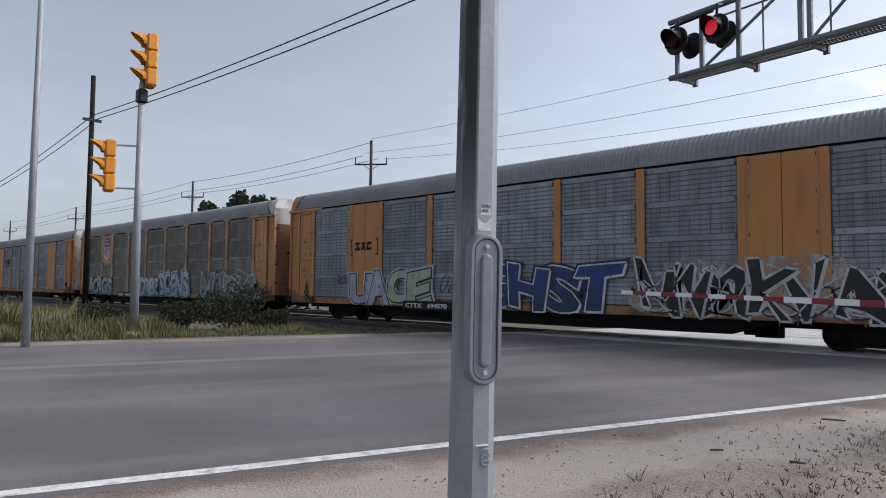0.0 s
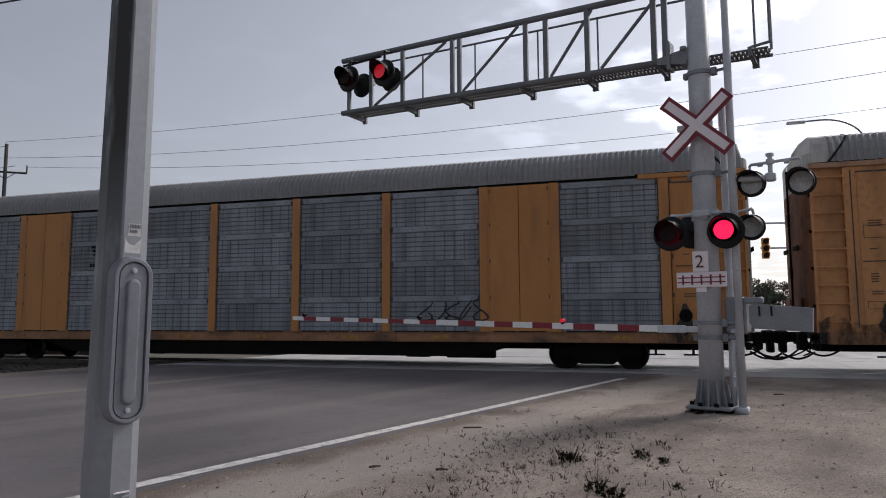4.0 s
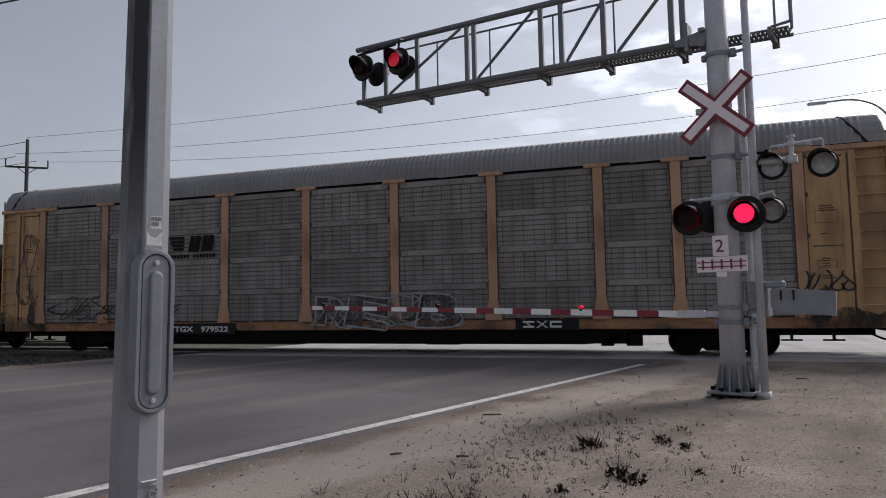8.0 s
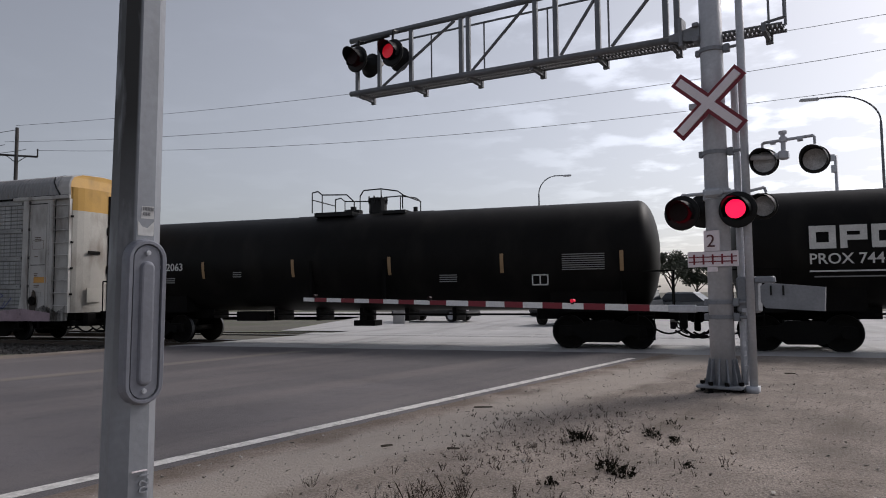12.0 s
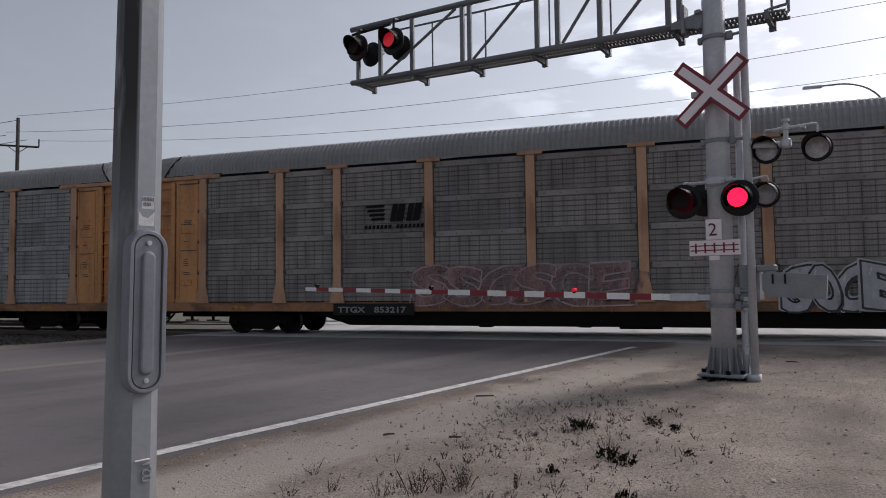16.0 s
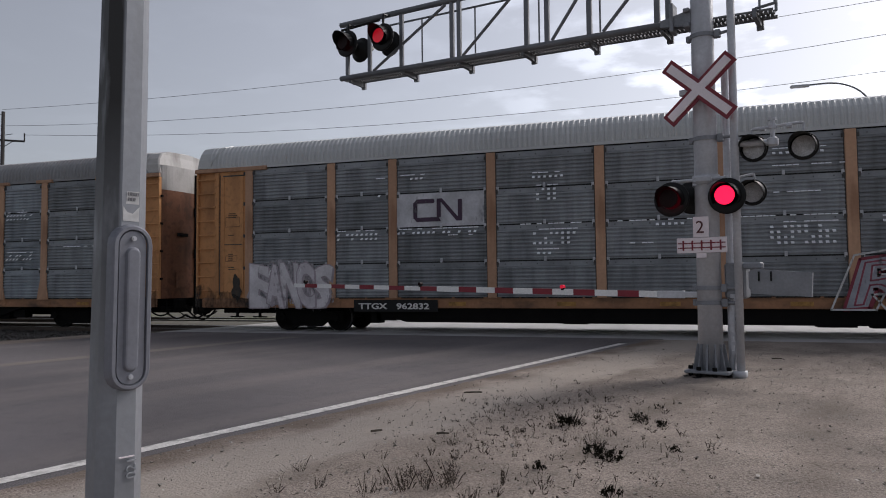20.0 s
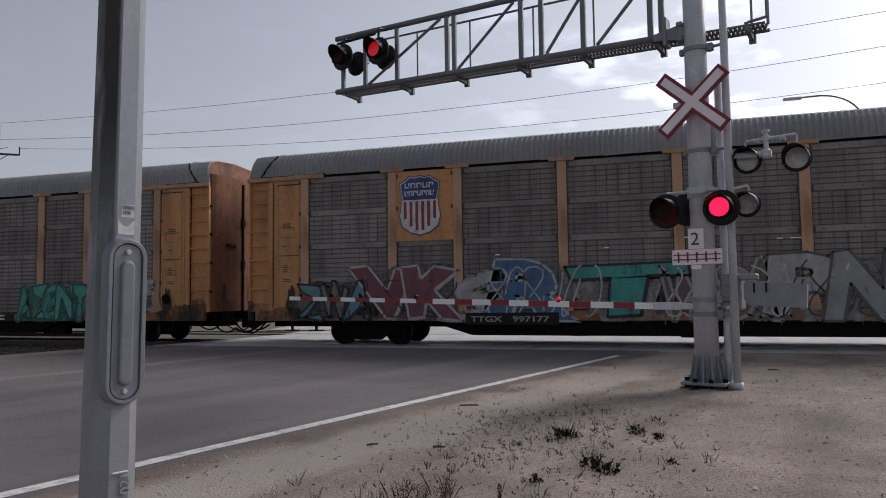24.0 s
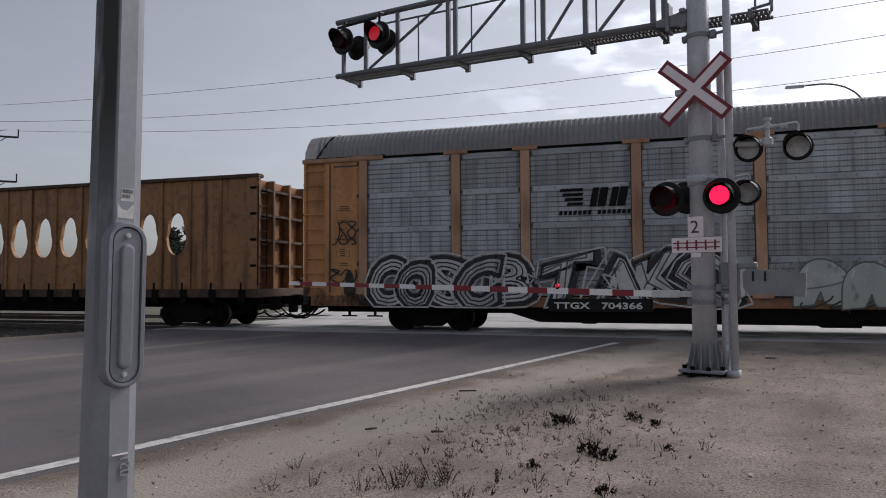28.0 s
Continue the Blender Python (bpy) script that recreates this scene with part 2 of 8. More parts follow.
M_GALV = mat("galvanised_steel", (0.50, 0.51, 0.545), 0.5, 0.1, var=0.12, scale=2.5, fine=0.10, fscale=22, bump=0.06, bscale=30,
             stain=(0.40, 0.405, 0.425), stain_amt=0.6, stain_scale=(5, 5, 1.2))
M_POST = mat("weathered_lamp_post_paint", (0.262, 0.275, 0.30), 0.5, 0.25, var=0.12, scale=2.2, fine=0.08, fscale=30, bump=0.05, bscale=40,
             stain=(0.20, 0.205, 0.215), stain_amt=0.6, stain_scale=(9, 9, 1.3))
M_POST2 = mat("dull_galvanised_pole", (0.27, 0.28, 0.30), 0.55, 0.1, var=0.15, scale=2, fine=0.1, fscale=20)
M_COVER = mat("grey_cast_cover", (0.185, 0.192, 0.222), 0.5, 0.2, var=0.1, scale=6, fine=0.08, fscale=40, bump=0.04, bscale=60)
M_WEIGHT = mat("dull_grey_casting", (0.23, 0.24, 0.262), 0.6, 0.2, var=0.15, scale=4, fine=0.1, fscale=30)
M_TRUSS = mat("galvanised_truss_pipe", (0.165, 0.172, 0.185), 0.55, 0.35, var=0.15, scale=3, fine=0.08)
M_BLACK = mat("black_painted_metal", (0.008, 0.008, 0.0085), 0.5, spec=0.25, var=0.15, scale=6, fine=0.05)
M_LENS_OFF = mat("dark_red_lens", (0.013, 0.004, 0.004), 0.45, spec=0.12, var=0.1, scale=8)
M_LENS_ON = mat("lit_red_lens", (1.0, 0.006, 0.055), 0.3, var=0, fine=0, emit=1.5)
M_LENS_FAR = mat("lit_red_lens_dim", (0.40, 0.004, 0.022), 0.3, var=0, fine=0, emit=0.9)
M_LENS_CANT = mat("lit_red_lens_hooded", (0.55, 0.008, 0.02), 0.3, var=0, fine=0, emit=0.36)
M_LENS_GREY = mat("unlit_lens_back", (0.56, 0.56, 0.575), 0.35, 0.0, var=0.3, scale=9, fine=0.25, fscale=60, bump=0.4, bscale=90)
M_SIGNRED = mat("sign_red", (0.20, 0.016, 0.03), 0.5, var=0.08, fine=0.04)
M_SIGNWHITE = mat("sign_white", (0.84, 0.76, 0.79), 0.5, var=0.06, fine=0.04)
M_SIGNTEXT = mat("sign_dark_print", (0.10, 0.03, 0.035), 0.5, var=0)
M_GATE_R = mat("gate_red_tape", (0.21, 0.012, 0.026), 0.4, var=0.1)
M_GATE_W = mat("gate_white_tape", (0.78, 0.78, 0.78), 0.4, var=0.06)
M_SIGYEL = mat("signal_yellow", (0.62, 0.23, 0.012), 0.5, var=0.08)
M_WOOD = mat("weathered_pole_timber", (0.036, 0.033, 0.032), 0.9, var=0.25, scale=3, fine=0.2, fscale=20)
M_CREOSOTE = mat("creosote_black_timber", (0.017, 0.016, 0.016), 0.9, spec=0.1, var=0.25, scale=3, fine=0.2, fscale=20)
M_WIRE = mat("cable_black", (0.10, 0.105, 0.115), 0.7, var=0)
M_TANK = mat("black_tank_paint", (0.009, 0.0085, 0.0082), 0.5, spec=0.08, var=0.22, scale=0.7, fine=0.06, fscale=12, bump=0.03, bscale=6,
             stain=(0.022, 0.02, 0.018), stain_amt=0.6, stain_scale=(1.2, 1.2, 0.5))
M_LETTER = mat("stencil_white", (0.62, 0.62, 0.60), 0.6, var=0.12, scale=3, fine=0.1)
M_LETTER_DIM = mat("stencil_faded", (0.24, 0.24, 0.235), 0.6, var=0.15, scale=3)
M_LETTER_BLACK = mat("stencil_black", (0.012, 0.012, 0.013), 0.7, var=0.1, spec=0.1)
M_REFLECT = mat("reflective_yellow_strip", (0.60, 0.30, 0.06), 0.5, var=0.1)
M_REFLECT_T = mat("reflective_tan_strip", (0.34, 0.22, 0.11), 0.5, var=0.1)
M_DAYLIGHT_LIP = mat("painted_daylight", (0.8, 0.82, 0.85), 0.6, var=0, fine=0)
M_LEAF = mat("weed_leaf", (0.011, 0.010, 0.007), 0.9, spec=0.03, var=0.3, scale=5)
M_TREE = mat("tree_leaf", (0.026, 0.034, 0.019), 0.85, var=0.35, scale=0.8)
M_GRASS = mat("verge_grass", (0.125, 0.118, 0.045), 0.85, var=0.35, scale=1.2)
M_BUSH = mat("bush_leaf", (0.036, 0.042, 0.02), 0.85, var=0.35, scale=1.5)
M_DRY = mat("dry_weed", (0.042, 0.032, 0.025), 0.9, spec=0.05, var=0.3, scale=4)
M_BARK = mat("bark", (0.07, 0.055, 0.042), 0.9, var=0.25, scale=3)
M_GLASS = mat("car_glass", (0.02, 0.023, 0.027), 0.08, var=0)
M_TYRE = mat("tyre_rubber", (0.018, 0.018, 0.018), 0.85, var=0.1)
M_CARS = {"white": mat("car_paint_white", (0.66, 0.67, 0.68), 0.3, var=0.03), "grey": mat("car_paint_grey", (0.13, 0.14, 0.15), 0.3, 0.3, var=0.03),
          "dark": mat("car_paint_dark", (0.03, 0.032, 0.036), 0.3, var=0.03), "tan": mat("car_paint_tan", (0.28, 0.25, 0.20), 0.3, 0.2, var=0.03)}


def panel_mat(name, rgb, lines=0.55, pitch=0.29):
    """Ribbed rack panels with rows of punched holes: dark dashed lines both ways, uneven wear and streaked grime."""
    m = mat(name, rgb, 0.7, 0.0, spec=0.15, var=0.10, scale=0.8, fine=0.08, fscale=16, rand=0.13,
            stain=tuple(c * 0.5 for c in rgb), stain_amt=0.4, stain_scale=(4.5, 1, 0.6))
    n, l = m.node_tree.nodes, m.node_tree.links
    b = n["Principled BSDF"]
    src = b.inputs["Base Color"].links[0].from_socket
    tc = next(q for q in n if q.type == 'TEX_COORD')
    sep = n.new("ShaderNodeSeparateXYZ")
    l.new(tc.outputs["Object"], sep.inputs[0])

    def math_node(op, a, b_=None):
        q = n.new("ShaderNodeMath")
        q.operation = op
        for k, v in ((0, a), (1, b_)):
            if v is None:
                continue
            if isinstance(v, (int, float)):
                q.inputs[k].default_value = v
            else:
                l.new(v, q.inputs[k])
        return q.outputs[0]

    def line(axis, period, width):
        f = math_node('FRACT', math_node('MULTIPLY', sep.outputs[axis], 1 / period))
        d = math_node('ABSOLUTE', math_node('SUBTRACT', f, 0.5))
        mr = n.new("ShaderNodeMapRange")
        mr.inputs["From Min"].default_value, mr.inputs["From Max"].default_value = width, width * 0.1
        l.new(d, mr.inputs["Value"])
        return mr.outputs[0]

    def patches(scale, lo, hi):
        nz = n.new("ShaderNodeTexNoise")
        nz.inputs["Scale"].default_value, nz.inputs["Detail"].default_value = 1.0, 3.0
        mp = n.new("ShaderNodeMapping")
        mp.inputs["Scale"].default_value = scale
        oi = n.new("ShaderNodeObjectInfo")
        off = n.new("ShaderNodeVectorMath")
        off.operation = 'ADD'
        l.new(tc.outputs["Object"], mp.inputs["Vector"])
        l.new(mp.outputs[0], off.inputs[0])
        l.new(math_node('MULTIPLY', oi.outputs["Random"], 50.0), off.inputs[1])
        l.new(off.outputs[0], nz.inputs["Vector"])
        mr = n.new("ShaderNodeMapRange")
        mr.inputs["From Min"].default_value, mr.inputs["From Max"].default_value = 0.34, 0.62
        mr.inputs["To Min"].default_value, mr.inputs["To Max"].default_value = lo, hi
        l.new(nz.outputs["Fac"], mr.inputs["Value"])
        return mr.outputs[0]

    slots = math_node('MULTIPLY', line(0, pitch, 0.085), math_node('ADD', math_node('MULTIPLY', line(2, 0.0715, 0.34), 0.4), 0.6))
    slots = math_node('MULTIPLY', slots, patches((0.9, 0, 0.8), 0.25, 1.0))
    fainter = math_node('MULTIPLY', math_node('MULTIPLY', line(0, pitch * 0.25, 0.16), 0.42), patches((1.4, 0, 1.1), 0.1, 1.0))
    dark = math_node('MAXIMUM', slots, fainter)
    keep = math_node('SUBTRACT', 1.0, math_node('MULTIPLY', dark, lines))
    keep = math_node('MULTIPLY', keep, patches((2.3, 0, 0.5), 0.78, 1.10))
    mul = n.new("ShaderNodeMixRGB")
    mul.blend_type = 'MULTIPLY'
    mul.inputs[0].default_value = 1.0
    l.new(src, mul.inputs[1])
    l.new(keep, mul.inputs[2])
    l.new(mul.outputs[0], b.inputs["Base Color"])
    return m


TONES = {"blue": (0.235, 0.25, 0.275), "dark": (0.192, 0.176, 0.166), "grey": (0.225, 0.210, 0.199), "light": (0.345, 0.36, 0.382),
         "steel": (0.232, 0.245, 0.26), "brown": (0.212, 0.188, 0.176), "white": (0.285, 0.285, 0.285), "pale": (0.345, 0.362, 0.385), "ash": (0.262, 0.264, 0.27), "bare": (0.262, 0.285, 0.312)}
TONES = {k: tuple(1.13 * c for c in v) for k, v in TONES.items()}
BANDS = {k: mat("panel_band_" + k, tuple(min(0.6, c * 1.05) for c in v), 0.65, 0.0, spec=0.2, var=0.18, scale=0.8, fine=0.08, fscale=14, rand=0.12,
                stain=tuple(c * 0.5 for c in v), stain_amt=0.5, stain_scale=(1.2, 1, 0.6)) for k, v in TONES.items()}
# each panel colour darkened: recess shade painted into the grooves
GROOVES = {k: mat("panel_groove_shade_" + k, tuple(0.52 * c for c in v), 0.85, spec=0.1, var=0.35, scale=2.5, fine=0.25, stain=v, stain_amt=0.5, stain_scale=(1.6, 1, 3)) for k, v in TONES.items()}
PANELS = {k: panel_mat("panel_" + k, v, 0.0 if k in ("steel", "bare") else (0.72 if k in ("light", "pale") else 0.85)) for k, v in TONES.items()}


# ---- mesh building ----
class MB:
    """Collects faces of one mesh, with a material slot for each face."""

    def __init__(self):
        self.v, self.f, self.m = [], [], []

    def face(self, pts, mi=0):
        k = len(self.v)
        self.v += [tuple(p) for p in pts]
        self.f.append(tuple(range(k, k + len(pts))))
        self.m.append(mi)

    def box(self, a, b, mi=0, bev=0.0):
        x0, y0, z0 = (min(p, q) for p, q in zip(a, b))
        x1, y1, z1 = (max(p, q) for p, q in zip(a, b))
        k = len(self.v)
        if bev:
            # chamfered along the long edges in all directions: inset rings
            e = min(bev, (x1 - x0) / 2.2, (y1 - y0) / 2.2, (z1 - z0) / 2.2)
            for z, i in ((z0, e), (z0 + e, 0), (z1 - e, 0), (z1, e)):
                j = e if i == 0 else e
                self.v += [(x0 + i, y0 + j + i, z), (x0 + j + i, y0 + i, z), (x1 - j - i, y0 + i, z), (x1 - i, y0 + j + i, z),
                           (x1 - i, y1 - j - i, z), (x1 - j - i, y1 - i, z), (x0 + j + i, y1 - i, z), (x0 + i, y1 - j - i, z)]
            self.f.append(tuple(k + 7 - i for i in range(8)))
            self.m.append(mi)
            for r in range(3):
                for i in range(8):
                    a0, a1 = k + r * 8 + i, k + r * 8 + (i + 1) % 8
                    self.f.append((a0, a1, a1 + 8, a0 + 8))
                    self.m.append(mi)
            self.f.append(tuple(k + 24 + i for i in range(8)))
            self.m.append(mi)
            return
        self.v += [(x0, y0, z0), (x1, y0, z0), (x1, y1, z0), (x0, y1, z0), (x0, y0, z1), (x1, y0, z1), (x1, y1, z1), (x0, y1, z1)]
        for q in ((3, 2, 1, 0), (4, 5, 6, 7), (0, 1, 5, 4), (1, 2, 6, 5), (2, 3, 7, 6), (3, 0, 4, 7)):
            self.f.append(tuple(k + i for i in q))
            self.m.append(mi)

    def tube(self, p, q, r, n=8, mi=0, r2=None, caps=True, turn=0.0):
        p, q = Vector(p), Vector(q)
        d = (q - p).normalized()
        u = d.orthogonal().normalized() if abs(d.z) < 0.999 else Vector((1, 0, 0))
        w = d.cross(u)
        k = len(self.v)
        for c, rr in ((p, r), (q, r if r2 is None else r2)):
            for i in range(n):
                a = 2 * math.pi * i / n + turn
                self.v.append(tuple(c + (u * math.cos(a) + w * math.sin(a)) * rr))
        for i in range(n):
            j = (i + 1) % n
            self.f.append((k + i, k + j, k + n + j, k + n + i))
            self.m.append(mi)
        if caps:
            self.f.append(tuple(k + n - 1 - i for i in range(n)))
            self.f.append(tuple(k + n + i for i in range(n)))
            self.m += [mi, mi]

    def path(self, pts, r, n=6, mi=0):
        for a, b in zip(pts, pts[1:]):
            self.tube(a, b, r, n, mi)

    def loft(self, rings, mi=0, close=True, caps=True):
        """Skin over rings of equal point counts."""
        n, k = len(rings[0]), len(self.v)
        for r in rings:
            self.v += [tuple(p) for p in r]
        for a in range(len(rings) - 1):
            for i in range(n if close else n - 1):
                j = (i + 1) % n
                self.f.append((k + a * n + i, k + a * n + j, k + (a + 1) * n + j, k + (a + 1) * n + i))
                self.m.append(mi)
        if caps:
            self.f.append(tuple(k + n - 1 - i for i in range(n)))
            self.f.append(tuple(k + (len(rings) - 1) * n + i for i in range(n)))
            self.m += [mi, mi]

    def prism(self, pts, axis, a, b, mi=0):
        """A flat outline (two coordinates a point) pushed along an axis from a to b."""
        def put(u, v, w):
            return {"x": (w, u, v), "y": (u, w, v), "z": (u, v, w)}[axis]
        self.loft([[put(u, v, a) for u, v in pts], [put(u, v, b) for u, v in pts]], mi)

    def mesh(self, name, mats, smooth=False):
        me = bpy.data.meshes.new(name)
        me.from_pydata(self.v, [], self.f)
        for m in (mats if isinstance(mats, (list, tuple)) else [mats]):
            me.materials.append(m)
        me.polygons.foreach_set("material_index", self.m)
        if smooth:
            me.polygons.foreach_set("use_smooth", [True] * len(self.f))
        me.update()
        bm = bmesh.new()
        bm.from_mesh(me)
        bmesh.ops.remove_doubles(bm, verts=bm.verts, dist=0.0004) if len(self.v) < 4000 else None
        bmesh.ops.recalc_face_normals(bm, faces=bm.faces) if len(self.v) < 20000 else None
        bm.to_mesh(me)
        bm.free()
        return me


def part(name, mb, mats, parent, label="", smooth=False):
    ob = new(name, mb if isinstance(mb, bpy.types.Mesh) else mb.mesh(name, mats, smooth))
    ob.parent = parent
    if label:
        tagged(ob, label)
    return ob


def thing(name, at, label, category, group="", rz=0.0):
    e = new(name)
    e.empty_display_size = 0.3
    e.matrix_world = pose(*at, 0, 0, rz)
    return tagged(e, label, category, group)


def setting(name, mb, mats, label="", smooth=False):
    ob = new(name, mb.mesh(name, mats, smooth))
    return tagged(ob, label, kind="structure")


def text_mesh(body, size, m, name="lettering", bold=0.0):
    """Letters of the built-in font as a thin mesh in the xz plane, facing -y, lower left at the origin."""
    cu = bpy.data.curves.new(name, 'FONT')
    cu.body, cu.size, cu.extrude, cu.offset = body, size, 0.003, bold
    cu.resolution_u = 3
    tmp = bpy.data.objects.new(name, cu)
    scene.collection.objects.link(tmp)
    me = bpy.data.meshes.new_from_object(tmp.evaluated_get(bpy.context.evaluated_depsgraph_get()))
    bpy.data.objects.remove(tmp)
    bpy.data.curves.remove(cu)
    me.transform(Matrix.Rotation(radians(90), 4, 'X'))
    me.materials.clear()
    me.materials.append(m)
    me.name = name
    return me


# ---- ground, road and tracks ----
SLOPE = 0.335                       # the road crosses the tracks askew: x grows by this for each metre ahead
TRACK = 19.65                       # middle of the near track
def road_x(off, y):
    return off + SLOPE * y
EDGE, CENTRE, FAR = -6.12, -14.9, -20.1


def ground_z(x, y):
    z = -0.03
    d = x - road_x(EDGE, y)         # right of the white line
    if d > 0.5 and y < 17.0:
        k = min(1, (d - 0.5) / 2) * min(1, (17 - y) / 4)
        z += k * (0.05 * noise.noise((x * 0.45, y * 0.45, 3)) + 0.022 * noise.noise((x * 1.9, y * 1.9, 8)) + 0.01 * noise.noise((x * 5, y * 5, 1)) + 0.03)
    e = road_x(FAR, y) - x          # beyond the far edge
    if e > 0.4 and y < 15.5:
        z += min(1, (e - 0.4) / 1.2) * min(1, (15.5 - y) / 4) * (0.10 + 0.05 * noise.noise((x * 0.4, y * 0.4, 5)))
    if e > 1.0 and y >= 13:
        z -= min(1, (e - 1.0) / 2) * min(1, (y - 13) / 3) * 0.2
    return z


def grid(mb, xs, ys, zf):
    k, nx = len(mb.v), len(xs)
    for y in ys:
        mb.v += [(x, y, zf(x, y)) for x in xs]
    for j in range(len(ys) - 1):
        for i in range(nx - 1):
            a = k + j * nx + i
            mb.f.append((a, a + 1, a + nx + 1, a + nx))
            mb.m.append(0)


g = MB()
xs = [-3000, -900, -300, -120, -70, -50, -40, -34] + [-30 + 0.6 * i for i in range(100)] + [32, 36, 45, 70, 140, 400, 1200, 3000]
ys = [-3000, -800, -200, -60, -25, -12, -6, -3] + [-1 + 0.45 * i for i in range(50)] + [22, 25, 30, 40, 60, 90, 150, 300, 700, 1500, 3000]
grid(g, xs, ys, lambda x, y: ground_z(x, y) if -30 <= x <= 30 and -1 <= y <= 21 else (-0.25 if y > 14 and x < -20 else -0.05))
setting("ground", g, M_DIRT, "dry grassy earth around the crossing", True)

# sandy shoulder, a finer sheet over the earth that thins out over the asphalt beside the line
g = MB()
ds = [0.22 + 0.056 * i for i in range(30)] + [1.9 + 0.11 * i for i in range(64)] + [9.0 + 0.4 * i for i in range(48)]
ys = [-40, -30, -22, -16, -11, -8, -6, -4.5, -3.3] + [-2.5 + 0.11 * i for i in range(181)]
k, nx = 0, len(ds)
for y in ys:
    for q, d in enumerate(ds):
        x = road_x(EDGE, y) + d + (0.07 * noise.noise((y * 3.1, 2.0, 7.0)) + 0.05 * noise.noise((y * 11, 5.0, 7.0)) + 0.04 if q == 0 else 0.0)
        z = max(0.006, ground_z(x, y) + 0.03 + 0.014 * noise.noise((x * 7, y * 7, 2)) + 0.006 * noise.noise((x * 17, y * 17, 2)))
        g.v.append((x, y, 0.003 if q == 0 else z))
for j in range(len(ys) - 1):
    for i in range(nx - 1):
        a = j * nx + i
        g.f.append((a, a + 1, a + nx + 1, a + nx))
        g.m.append(0)
setting("gravel_shoulder", g, M_SAND, "pale sandy gravel shoulder with sparse weeds", True)
# pale gravel strip along the far edge of the road
g = MB()
for i in range(44):
    y0, y1 = -6 + i * 0.5, -5.5 + i * 0.5
    w0 = 0.9 + 0.25 * noise.noise((0, y0 * 0.6, 0))
    w1 = 0.9 + 0.25 * noise.noise((0, y1 * 0.6, 0))
    g.face([(road_x(FAR, y0) - w0, y0, 0.02), (road_x(FAR, y0) + 0.1, y0, 0.004), (road_x(FAR, y1) + 0.1, y1, 0.004), (road_x(FAR, y1) - w1, y1, 0.02)])
setting("gravel_verge", g, M_SAND, "narrow pale gravel strip beside the asphalt")

g = MB()
def road_strip(mb, o0, o1, y0, y1, z, step=1.0, wob=0.0):
    n = max(1, int(abs(y1 - y0) / step))
    for i in range(n):
        a, b = y0 + (y1 - y0) * i / n, y0 + (y1 - y0) * (i + 1) / n
        wa, wb = wob * noise.noise((o1, a * 1.3, 0)), wob * noise.noise((o1, b * 1.3, 0))
        mb.face([(road_x(o0, a), a, z), (road_x(o1, a) + wa, a, z), (road_x(o1, b) + wb, b, z), (road_x(o0, b), b, z)])
road_strip(g, FAR, EDGE + 0.5, -60, 17.6, 0.0, 0.5, 0.10)
setting("road", g, M_ASPHALT, "worn grey asphalt road surface")
g = MB()
road_strip(g, EDGE - 0.09, EDGE + 0.09, -20, 16.2, 0.004, 0.4, 0.02)
setting("edge_line", g, M_LINE, "worn white edge line painted on asphalt")
g = MB()
road_strip(g, CENTRE - 0.22, CENTRE + 0.28, -30, 16.5, 0.004, 0.6, 0.12)
setting("centre_line", g, M_YLINE, "faded dusty yellow centre line")

# crossing surface and the pale concrete road beyond the tracks
g = MB()
g.face([(-14.6, 17.3, -0.004), (70, 17.3, -0.004), (70, 26.2, -0.004), (-12.6, 26.2, -0.004)])
apron = setting("crossing_apron", g, M_CONCRETE, "pale concrete between the tracks")
g = MB()
g.face([(-16, 26.2, -0.01), (9, 26.2, -0.01), (14, 60, -0.01), (-24, 60, -0.01)])
g.face([(-200, 44, -0.006), (200, 44, -0.006), (200, 56, -0.006), (-200, 56, -0.006)])
g.face([(-4, 56, -0.008), (10, 56, -0.008), (70, 250, -0.008), (56, 250, -0.008)])
setting("far_road", g, M_CONCRETE, "pale sunlit road beyond the tracks")
g = MB()
rngm = random.Random(21)
for i in range(26):
    x, y = rngm.uniform(-9, 8), rngm.choice((27.2, 28.6, 30.1, 33.0, 36.5))
    w, d = rngm.uniform(0.3, 0.9), rngm.uniform(0.08, 0.16)
    g.face([(x, y, 0.0), (x + w, y, 0.0), (x + w + d * SLOPE, y + d, 0.0), (x + d * SLOPE, y + d, 0.0)])
for k in range(7):
    y = 27 + 4.2 * k
    g.face([(road_x(-6.9, y), y, 0.001), (road_x(-6.78, y), y, 0.001), (road_x(-6.78, y + 2), y + 2, 0.001), (road_x(-6.9, y + 2), y + 2, 0.001)])
setting("road_marks", g, M_LINE, "worn white dashes on the far road")
cp = MB()
cp.box((0, -0.62, -0.1), (1.8, 0.62, 0.004), 0, 0.02)
slab = cp.mesh("concrete_panel", M_CONCRETE)
for side in (0, 1):
    for i in range(9):
        o = new("concrete_panel", slab)
        o.parent = apron
        o.location = (-13.6 + i * 1.85, TRACK + 4.5 * side, 0)


def track(yc, name):
    for s in (-0.7525, 0.7525):
        r = MB()
        y = yc + s
        r.prism([(y - 0.07, -0.17), (y + 0.07, -0.17), (y + 0.012, -0.14), (y + 0.012, -0.045), (y + 0.036, -0.035), (y + 0.036, -0.003),
                 (y - 0.036, -0.003), (y - 0.036, -0.035), (y - 0.012, -0.045), (y - 0.012, -0.14)], "x", -400, 250, 0)
        r.box((-400, y - 0.03, -0.003), (250, y + 0.03, 0.0), 1)
        setting(name, r, [M_RAIL, M_RAILTOP], "steel rail with a worn bright top")


